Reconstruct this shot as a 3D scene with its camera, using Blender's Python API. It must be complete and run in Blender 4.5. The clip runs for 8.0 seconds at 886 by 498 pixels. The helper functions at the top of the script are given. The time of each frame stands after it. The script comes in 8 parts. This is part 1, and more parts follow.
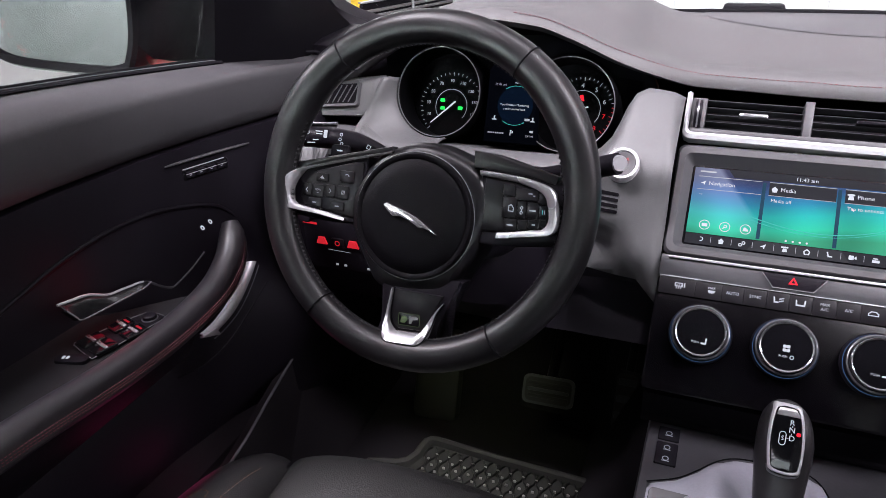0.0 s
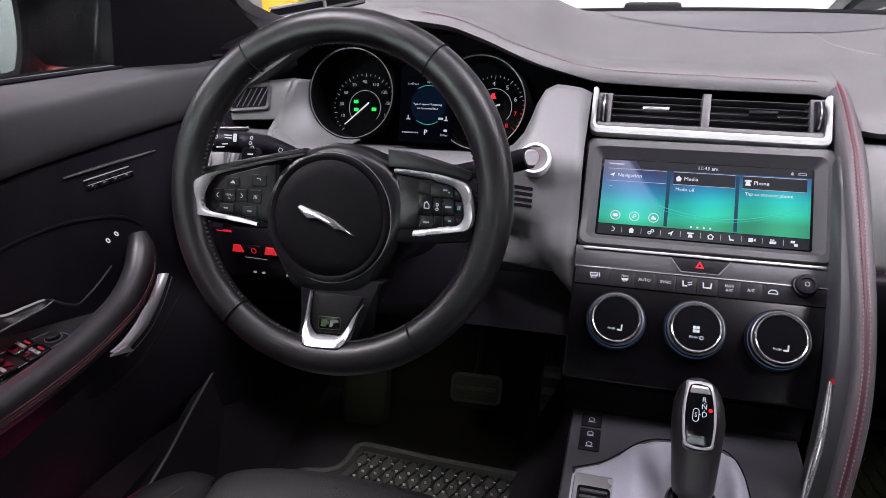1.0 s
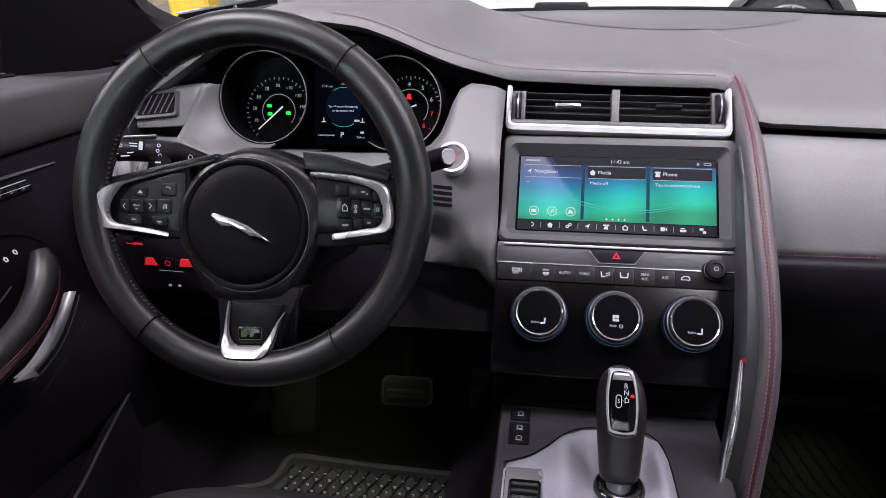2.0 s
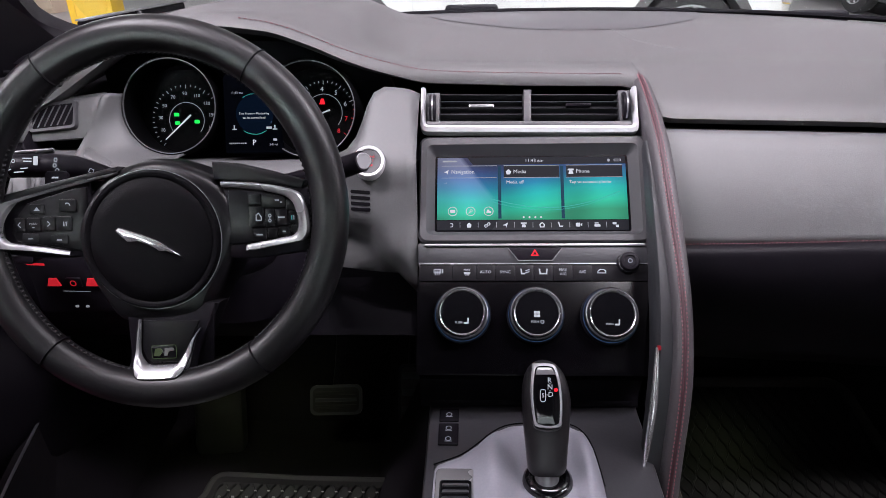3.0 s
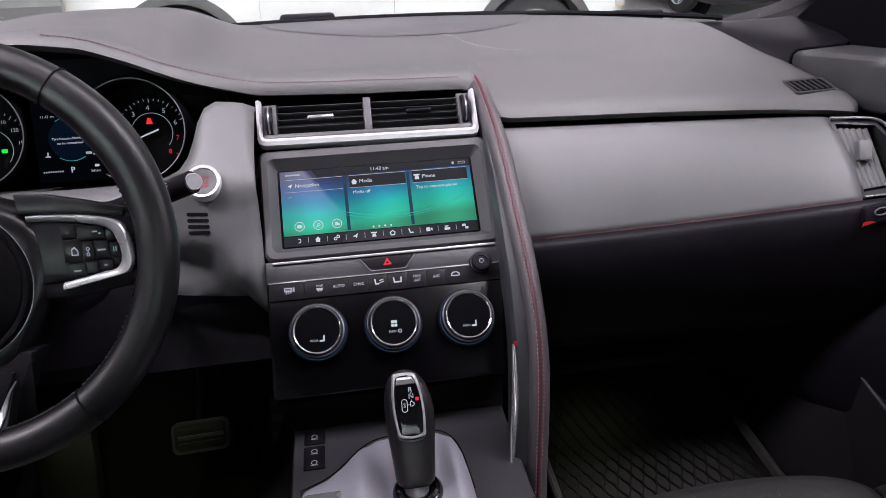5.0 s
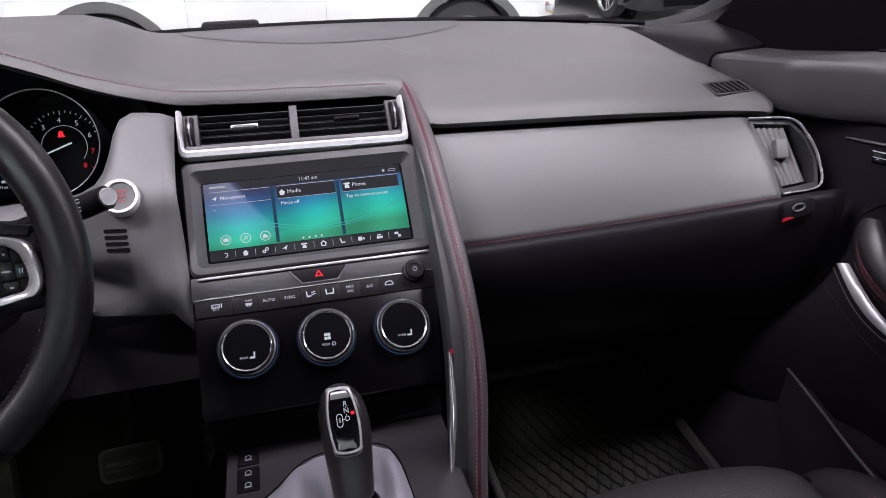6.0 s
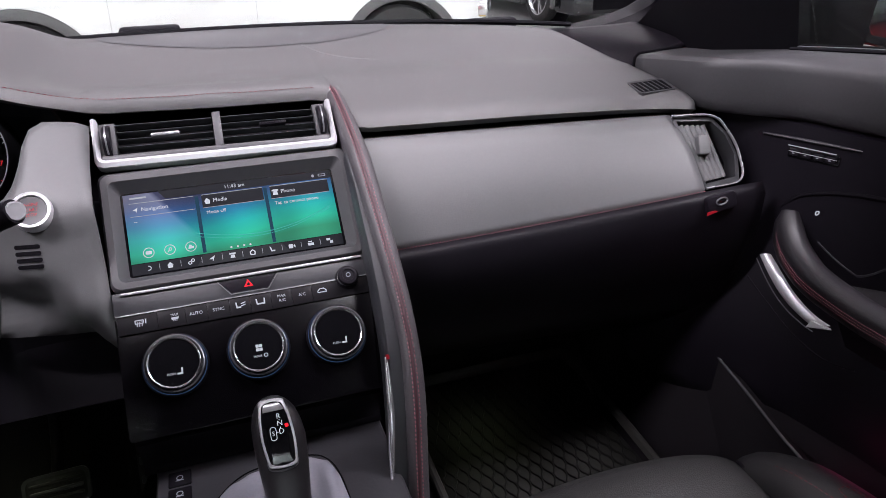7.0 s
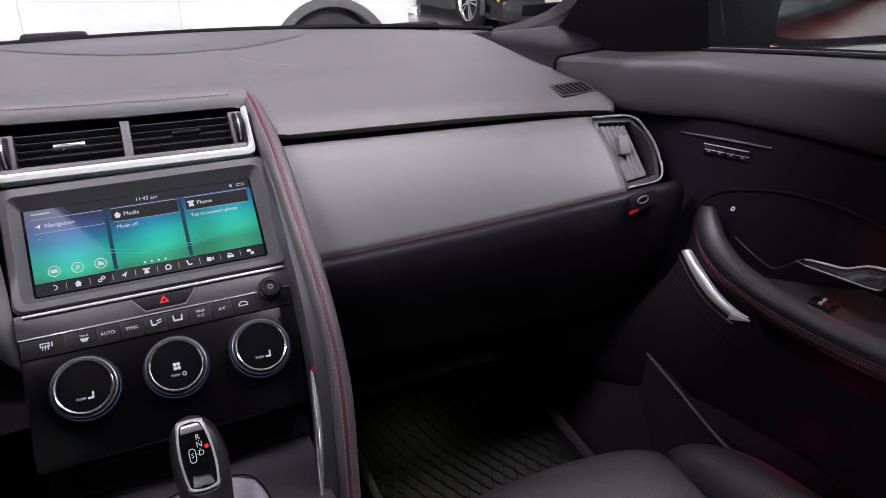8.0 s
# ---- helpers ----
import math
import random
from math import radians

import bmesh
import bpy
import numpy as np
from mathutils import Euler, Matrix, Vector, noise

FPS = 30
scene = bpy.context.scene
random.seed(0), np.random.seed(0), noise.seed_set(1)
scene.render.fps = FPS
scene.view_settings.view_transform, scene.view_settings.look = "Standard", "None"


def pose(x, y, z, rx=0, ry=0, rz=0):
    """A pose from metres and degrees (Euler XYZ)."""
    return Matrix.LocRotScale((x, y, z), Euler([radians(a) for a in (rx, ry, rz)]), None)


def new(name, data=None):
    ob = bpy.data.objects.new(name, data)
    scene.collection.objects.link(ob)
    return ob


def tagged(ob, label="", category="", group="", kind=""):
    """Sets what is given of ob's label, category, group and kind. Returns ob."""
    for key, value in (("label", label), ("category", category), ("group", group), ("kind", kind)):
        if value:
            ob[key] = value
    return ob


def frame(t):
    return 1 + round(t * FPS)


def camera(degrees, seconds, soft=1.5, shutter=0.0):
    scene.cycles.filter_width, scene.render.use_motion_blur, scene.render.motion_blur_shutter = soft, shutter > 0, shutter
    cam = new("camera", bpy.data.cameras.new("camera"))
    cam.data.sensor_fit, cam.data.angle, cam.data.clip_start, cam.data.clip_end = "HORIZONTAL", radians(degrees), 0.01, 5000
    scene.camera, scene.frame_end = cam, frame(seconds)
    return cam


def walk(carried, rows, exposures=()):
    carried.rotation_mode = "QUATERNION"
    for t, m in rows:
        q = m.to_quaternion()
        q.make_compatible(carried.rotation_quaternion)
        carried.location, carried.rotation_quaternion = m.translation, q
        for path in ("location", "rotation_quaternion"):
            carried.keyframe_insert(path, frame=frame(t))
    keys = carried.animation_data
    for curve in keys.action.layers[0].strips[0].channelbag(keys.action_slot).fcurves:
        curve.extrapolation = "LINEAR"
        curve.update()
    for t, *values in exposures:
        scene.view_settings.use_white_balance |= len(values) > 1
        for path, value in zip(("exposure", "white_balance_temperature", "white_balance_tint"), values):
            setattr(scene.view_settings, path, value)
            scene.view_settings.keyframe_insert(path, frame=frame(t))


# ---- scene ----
cam = camera(65.95, 8.0, soft=0.75)
# seconds, eye, yaw, pitch, roll
ROWS = [
    (0.0, -0.0951, 0.1130, 1.3241, 23.44, -27.32, -2.73),
    (0.5, -0.0926, 0.1107, 1.3205, 19.96, -27.24, -2.47),
    (1.0, -0.0862, 0.1143, 1.3161, 16.52, -27.11, -2.25),
    (1.5, -0.0825, 0.1169, 1.3132, 13.08, -27.00, -2.02),
    (2.8, -0.0739, 0.1200, 1.3103, 4.34, -27.02, -1.57),
    (3.0, -0.0712, 0.1213, 1.3104, 2.97, -26.96, -1.52),
    (3.5, -0.0622, 0.1280, 1.3099, -0.07, -26.98, -1.45),
    (4.0, -0.0557, 0.1324, 1.3054, -2.97, -26.79, -1.47),
    (4.5, -0.0479, 0.1345, 1.3043, -5.92, -26.61, -1.51),
    (4.7, -0.0441, 0.1338, 1.3050, -6.95, -26.60, -1.66),
    (5.8, -0.0290, 0.1407, 1.3024, -12.83, -26.25, -1.08),
    (6.0, -0.0263, 0.1420, 1.3014, -13.90, -26.11, -1.18),
    (6.5, -0.0214, 0.1434, 1.3008, -16.56, -25.97, -1.00),
    (7.0, -0.0130, 0.1439, 1.2969, -19.15, -25.80, -0.91),
    (7.5, 0.0004, 0.1459, 1.2936, -21.84, -25.64, -0.72),
    (8.0, 0.0070, 0.1455, 1.2922, -24.66, -25.35, -0.54),
]
walk(cam, [(t, pose(x, y, z, 90 + pitch, 0, yaw) @ pose(0, 0, 0, 0, 0, roll)) for t, x, y, z, yaw, pitch, roll in ROWS], exposures=((0.0, 0.08), (1.5, 0.04), (4.0, -0.27), (8.0, -0.28)))
from mathutils.bvhtree import BVHTree


# ---------------------------------------------------------------- world and light
world = bpy.data.worlds.new("hall_air")
scene.world = world
world.use_nodes = True
world.node_tree.nodes["Background"].inputs[0].default_value = (0.75, 0.8, 0.9, 1)
world.node_tree.nodes["Background"].inputs[1].default_value = 0.01
scene.view_settings.exposure = 0.0


def area_lamp(name, x, y, z, sx, sy, watts, rot=(0, 0, 0), colour=(1.024, 0.944, 1.058)):
    d = bpy.data.lights.new(name, "AREA")
    d.shape, d.size, d.size_y, d.energy, d.color = "RECTANGLE", sx, sy, watts, colour
    ob = new(name, d)
    ob.matrix_world = pose(x, y, z, *rot)
    return ob


# unseen area lamps added overhead, placed and powered to light cabin and parked cars
for lx, ly, w in ((0.3, 0.75, 38), (-4.0, 0.3, 140), (4.0, 0.5, 110), (-1.75, 0.20, 205), (1.75, 0.20, 185), (-2.6, 4.6, 17), (0.2, 4.2, 10), (3.0, 4.6, 19), (6.9, 0.1, 260), (0.2, 9.5, 90), (3.6, 7.0, 70), (-4.6, 7.5, 110)):
    area_lamp("added_overhead_light", lx, ly, 3.25, 1.5, 0.5, w)


# unseen lamps added to brighten the south wall that the door mirrors show
for lx, w in ((-5.2, 1350), (-1.0, 300), (3.6, 1000)):
    area_lamp("added_south_wall_light", lx, -6.4, 3.3, 1.8, 0.4, w, (-62, 0, 0))


def point_lamp(name, x, y, z, watts, colour, size=0.01):
    d = bpy.data.lights.new(name, "POINT")
    d.energy, d.color, d.shadow_soft_size = watts, colour, size
    ob = new(name, d)
    ob.location = (x, y, z)
    return ob


# red ambience lamps in the door bowls, dim footwell lamps
for sx in (-1, 1):
    point_lamp("door_ambience_light", sx * 0.769, 0.60, 0.930, 0.05, (1.0, 0.02, 0.07), 0.05)
    point_lamp("pocket_ambience_light", sx * 0.705, 0.60, 0.66, 0.034, (1.0, 0.03, 0.30), 0.05)


def down_lamp(name, x, y, z, watts, colour, cone):
    d = bpy.data.lights.new(name, "SPOT")
    d.energy, d.color, d.shadow_soft_size, d.spot_size, d.spot_blend = watts, colour, 0.02, radians(cone), 1.0
    ob = new(name, d)
    ob.location = (x, y, z)
    return ob


down_lamp("footwell_light", -0.45, 1.06, 0.70, 0.42, (0.9, 1.0, 0.6), 110)
down_lamp("footwell_light", 0.345, 1.02, 0.655, 0.20, (0.9, 1.0, 0.6), 74)


# ---------------------------------------------------------------- materials
def shader(name, colour, rough=0.5, metal=0.0, vary=0.0, grain=0.0, scale=40.0, bump=0.0, coat=0.0, spec=0.5, bump_scale=None, kind="noise"):
    """A principled material: colour with stains (vary) at a wide scale, grain at a fine one, and relief."""
    m = bpy.data.materials.new(name)
    m.use_nodes = True
    nt = m.node_tree
    b = nt.nodes["Principled BSDF"]
    b.inputs["Base Color"].default_value = (*colour, 1)
    b.inputs["Roughness"].default_value = rough
    b.inputs["Metallic"].default_value = metal
    b.inputs["Coat Weight"].default_value = coat
    b.inputs["Specular IOR Level"].default_value = spec
    geo = nt.nodes.new("ShaderNodeTexCoord")
    if vary or grain:
        wide = nt.nodes.new("ShaderNodeTexNoise")
        wide.inputs["Scale"].default_value = scale / 6
        wide.inputs["Detail"].default_value = 4
        fine = nt.nodes.new("ShaderNodeTexNoise")
        fine.inputs["Scale"].default_value = scale * 12
        fine.inputs["Detail"].default_value = 3
        nt.links.new(geo.outputs["Object"], wide.inputs["Vector"])
        nt.links.new(geo.outputs["Object"], fine.inputs["Vector"])
        mix = nt.nodes.new("ShaderNodeMath")
        mix.operation = "MULTIPLY_ADD"
        mix.inputs[1].default_value = grain
        add = nt.nodes.new("ShaderNodeMath")
        add.operation = "MULTIPLY_ADD"
        add.inputs[1].default_value = vary
        add.inputs[2].default_value = 1.0 - vary / 2 - grain / 2
        nt.links.new(wide.outputs["Fac"], add.inputs[0])
        nt.links.new(fine.outputs["Fac"], mix.inputs[0])
        nt.links.new(add.outputs[0], mix.inputs[2])
        tint = nt.nodes.new("ShaderNodeVectorMath")
        tint.operation = "SCALE"
        tint.inputs[0].default_value = colour
        nt.links.new(mix.outputs[0], tint.inputs["Scale"])
        nt.links.new(tint.outputs[0], b.inputs["Base Color"])
        rr = nt.nodes.new("ShaderNodeMapRange")
        rr.inputs["To Min"].default_value = max(rough - 0.12 * min(1, vary * 3 + 0.2), 0.02)
        rr.inputs["To Max"].default_value = min(rough + 0.12 * min(1, vary * 3 + 0.2), 1)
        nt.links.new(wide.outputs["Fac"], rr.inputs["Value"])
        nt.links.new(rr.outputs[0], b.inputs["Roughness"])
    if bump:
        if kind == "cells":
            t = nt.nodes.new("ShaderNodeTexVoronoi")
            out = t.outputs["Distance"]
        else:
            t = nt.nodes.new("ShaderNodeTexNoise")
            t.inputs["Detail"].default_value = 5
            out = t.outputs["Fac"]
        t.inputs["Scale"].default_value = bump_scale or scale * 10
        bp = nt.nodes.new("ShaderNodeBump")
        bp.inputs["Strength"].default_value = bump
        bp.inputs["Distance"].default_value = 0.001
        nt.links.new(geo.outputs["Object"], t.inputs["Vector"])
        nt.links.new(out, bp.inputs["Height"])
        nt.links.new(bp.outputs[0], b.inputs["Normal"])
    return m


def glow(name, colour, strength, spec=0.1):
    m = bpy.data.materials.new(name)
    m.use_nodes = True
    b = m.node_tree.nodes["Principled BSDF"]
    b.inputs["Base Color"].default_value = (*[c * 0.1 for c in colour], 1)
    b.inputs["Specular IOR Level"].default_value = spec
    b.inputs["Roughness"].default_value = 0.6
    b.inputs["Emission Color"].default_value = (*colour, 1)
    b.inputs["Emission Strength"].default_value = strength
    return m


def glass_mat(name, shine=0.03, tint=(0.96, 0.98, 0.97)):
    """Thin clear pane: straight through, with a faint mirror image."""
    m = bpy.data.materials.new(name)
    m.use_nodes = True
    nt = m.node_tree
    nt.nodes.remove(nt.nodes["Principled BSDF"])
    clear = nt.nodes.new("ShaderNodeBsdfTransparent")
    clear.inputs["Color"].default_value = (*tint, 1)
    gloss = nt.nodes.new("ShaderNodeBsdfGlossy")
    gloss.inputs["Roughness"].default_value = 0.0
    mix = nt.nodes.new("ShaderNodeMixShader")
    mix.inputs[0].default_value = shine
    nt.links.new(clear.outputs[0], mix.inputs[1])
    nt.links.new(gloss.outputs[0], mix.inputs[2])
    nt.links.new(mix.outputs[0], nt.nodes["Material Output"].inputs["Surface"])
    return m


LEATHER = shader("grey_leather", (0.070, 0.069, 0.070), 0.55, vary=0.12, grain=0.25, scale=30, bump=0.24, bump_scale=1100, kind="cells")
PANEL = shader("grey_soft_panel", (0.080, 0.081, 0.083), 0.48, vary=0.10, grain=0.15, scale=25, bump=0.2, bump_scale=1400, kind="cells")
BLACK_LEATHER = shader("black_leather", (0.0060, 0.0051, 0.0072), 0.46, spec=0.10, vary=0.25, grain=0.3, scale=30, bump=0.12, bump_scale=900, kind="cells")
ROLL_LEATHER = shader("door_roll_leather", (0.036, 0.0355, 0.038), 0.5, spec=0.40, vary=0.2, grain=0.3, scale=30, bump=0.14, bump_scale=1100, kind="cells")
RIM_LEATHER = shader("rim_leather", (0.0050, 0.0046, 0.0054), 0.37, spec=0.33, vary=0.45, grain=0.5, scale=60, bump=0.09, bump_scale=1500, kind="cells")
RIM_THREAD = shader("grey_rim_thread", (0.022, 0.0215, 0.023), 0.7, grain=0.3, scale=60)
LEVER_GREY = shader("release_lever_satin", (0.014, 0.014, 0.015), 0.18, metal=0.2, vary=0.15, scale=40)
CREASE_GLINT = shader("crease_highlight", (0.098, 0.097, 0.099), 0.5, vary=0.1, grain=0.1, scale=30)
DEFROST = shader("smooth_defroster_plastic", (0.062, 0.062, 0.065), 0.5, vary=0.1, grain=0.1, scale=30)
CHEEK = shader("blade_cheek_grey", (0.020, 0.021, 0.024), 0.45, vary=0.15, grain=0.15, scale=30, bump=0.1, bump_scale=1200, kind="cells")
SHROUD = shader("hub_shroud_satin", (0.0048, 0.0044, 0.0054), 0.32, spec=0.28, vary=0.2, grain=0.2, scale=40, bump=0.06, bump_scale=1400, kind="cells")
GRIP = shader("lever_leather", (0.017, 0.016, 0.0175), 0.33, spec=0.45, vary=0.25, grain=0.3, scale=40, bump=0.10, bump_scale=1200, kind="cells")
DIAL_BEVEL = shader("dial_bevel_metal", (0.38, 0.385, 0.40), 0.20, metal=0.95, vary=0.05, scale=40)
BLADE_LEATHER = shader("dark_grey_leather", (0.050, 0.046, 0.050), 0.5, vary=0.12, grain=0.25, scale=30, bump=0.3, bump_scale=900, kind="cells")
STACK_BLACK = shader("climate_panel_black", (0.0016, 0.0014, 0.0020), 0.20, spec=0.14, vary=0.1, scale=60)
ARM_SHELF = shader("armrest_shelf_plastic", (0.010, 0.0095, 0.0108), 0.45, spec=0.3, vary=0.2, grain=0.3, scale=40, bump=0.12, bump_scale=1500, kind="cells")
ARM_LEATHER = shader("armrest_leather", (0.017, 0.0157, 0.0180), 0.33, spec=0.6, vary=0.2, grain=0.3, scale=30, bump=0.12, bump_scale=900, kind="cells")
HUB = shader("hub_leather", (0.0030, 0.0027, 0.0035), 0.5, spec=0.06, vary=0.2, grain=0.3, scale=30, bump=0.12, bump_scale=900, kind="cells")
KEY_BLACK = shader("key_black", (0.004, 0.004, 0.0048), 0.3, spec=0.18, vary=0.1, scale=60)
PLASTIC = shader("black_plastic", (0.0066, 0.0056, 0.0082), 0.48, spec=0.11, vary=0.2, grain=0.3, scale=40, bump=0.10, bump_scale=1500, kind="cells")
DARK_PLASTIC = shader("deep_black_plastic", (0.0048, 0.0044, 0.0058), 0.6, spec=0.05, vary=0.2, grain=0.3, scale=40, bump=0.2, bump_scale=1500, kind="cells")
BEZEL = shader("grey_bezel_plastic", (0.033, 0.033, 0.036), 0.42, vary=0.1, grain=0.15, scale=40, bump=0.15, bump_scale=1600, kind="cells")
GLOSS = shader("piano_black", (0.004, 0.004, 0.005), 0.08, vary=0.1, grain=0.0, scale=30, coat=0.5)
PULL_SILVER = shader("bright_silver_paint", (0.58, 0.58, 0.60), 0.40, metal=0.45, vary=0.02, grain=0.06, scale=40)
SATIN = shader("satin_silver_paint", (0.36, 0.36, 0.372), 0.27, metal=0.65, vary=0.02, grain=0.06, scale=40)
CHROME = shader("bright_plated_trim", (0.75, 0.75, 0.77), 0.14, metal=0.85, vary=0.05, scale=40)
CONSOLE = shader("console_satin", (0.27, 0.272, 0.31), 0.30, vary=0.2, grain=0.2, scale=30, bump=0.1, coat=0.3)
CONSOLE_DARK = shader("console_dark_satin", (0.036, 0.0355, 0.040), 0.36, vary=0.25, grain=0.2, scale=25, bump=0.1)
CARPET = shader("dark_carpet", (0.014, 0.0125, 0.0145), 0.95, spec=0.05, vary=0.3, grain=0.6, scale=60, bump=0.9, bump_scale=900)
RUBBER = shader("mat_rubber", (0.026, 0.026, 0.023), 0.6, spec=0.3, vary=0.2, grain=0.3, scale=40, bump=0.3)
MAT_RIB = shader("mat_rib_rubber", (0.010, 0.010, 0.009), 0.6, spec=0.3, vary=0.2, grain=0.3, scale=40, bump=0.3)
STRIP = shader("climate_strip_black", (0.0075, 0.0070, 0.0085), 0.40, spec=0.15, vary=0.1, grain=0.1, scale=60)
STUD = shader("mat_stud_rubber", (0.30, 0.30, 0.27), 0.4, spec=0.5, vary=0.2, scale=40)
STITCH = shader("red_thread", (0.12, 0.018, 0.028), 0.8, grain=0.3, scale=60)
DOOR_STITCH = shader("dull_red_thread", (0.22, 0.075, 0.092), 0.8, grain=0.3, scale=60)
PALE_STITCH = shader("faded_red_thread", (0.24, 0.09, 0.105), 0.8, grain=0.3, scale=60)
SEAT = shader("black_seat_leather", (0.019, 0.0185, 0.019), 0.42, vary=0.25, grain=0.3, scale=25, bump=0.25, bump_scale=700, kind="cells")
TYRE = shader("tyre_rubber", (0.02, 0.02, 0.02), 0.8, vary=0.2, grain=0.3, scale=20, bump=0.3)
WHITE_PAINT = shader("white_car_paint", (0.76, 0.77, 0.75), 0.18, vary=0.03, scale=3, coat=0.6)
DARK_PAINT = shader("black_car_paint", (0.012, 0.012, 0.014), 0.15, vary=0.1, scale=3, coat=0.6)
RED_PAINT = shader("red_car_paint", (0.35, 0.012, 0.018), 0.2, vary=0.05, scale=3, coat=0.6)
CLADDING = shader("wheel_arch_cladding", (0.085, 0.085, 0.085), 0.6, vary=0.2, grain=0.3, scale=20, bump=0.3)
CONCRETE = shader("polished_concrete", (0.40, 0.395, 0.39), 0.35, vary=0.35, grain=0.25, scale=4, bump=0.1)
GREEN_WALL = shader("grey_green_wall_paint", (0.50, 0.60, 0.55), 0.7, vary=0.12, grain=0.1, scale=2, bump=0.1)
WALL = shader("hall_wall_paint", (0.62, 0.63, 0.62), 0.7, vary=0.15, grain=0.1, scale=3, bump=0.1)
BEIGE = shader("beige_wall_paint", (0.50, 0.40, 0.30), 0.7, vary=0.2, grain=0.1, scale=3, bump=0.1)
YELLOW = shader("safety_yellow_paint", (0.75, 0.48, 0.02), 0.45, vary=0.15, grain=0.1, scale=10)
# black is chosen to darken reflections and bounce under the unseen roof
HEADLINER = shader("black_headliner_cloth", (0.018, 0.018, 0.019), 0.9, vary=0.1, grain=0.3, scale=40, bump=0.3)
PERFORATED = shader("perforated_seat_leather", (0.020, 0.020, 0.0195), 0.45, vary=0.25, grain=0.3, scale=25, bump=0.35, bump_scale=520, kind="cells")
ENAMEL = shader("dull_green_enamel", (0.035, 0.055, 0.022), 0.4, vary=0.2, scale=60)
DULL_RING = shader("dull_metal_ring", (0.20, 0.20, 0.21), 0.3, metal=0.7, vary=0.1, scale=40)
DIAL_FACE = shader("dial_face_black", (0.0014, 0.0014, 0.0017), 0.5, spec=0.05, vary=0.1, scale=40)
SAIL_BLACK = shader("sail_panel_black", (0.0020, 0.0018, 0.0026), 0.5, spec=0.05, vary=0.2, grain=0.3, scale=40, bump=0.15, bump_scale=1500, kind="cells")
GLASS = glass_mat("clear_glass")
TINTED = glass_mat("tinted_glass", 0.04, (0.55, 0.55, 0.57))
MIRROR = shader("mirror_glass", (0.75, 0.80, 0.78), 0.02, metal=1.0)
WHITE_INK = glow("white_backlit_ink", (0.85, 0.9, 1.0), 0.55)
DIAL_INK = glow("dial_backlit_ink", (0.8, 0.85, 0.95), 0.36)
DIM_INK = glow("dim_white_ink", (0.8, 0.85, 0.95), 0.28)
RED_GLOW = glow("red_lamp", (1.0, 0.02, 0.04), 1.1)
RED_DIM = glow("dim_red_lamp", (1.0, 0.03, 0.06), 0.16)
RED_INK = glow("red_backlit_ink", (1.0, 0.03, 0.05), 0.5)
GREEN_GLOW = glow("green_lamp", (0.02, 1.0, 0.12), 0.8)
TEAL_GLOW = glow("teal_lamp", (0.1, 0.75, 0.7), 0.5)
BLUE_RING = glow("blue_dial_edge", (0.15, 0.3, 0.6), 0.22)
SCREEN_DARK = glow("dark_display", (0.004, 0.005, 0.009), 0.15, spec=0.0)


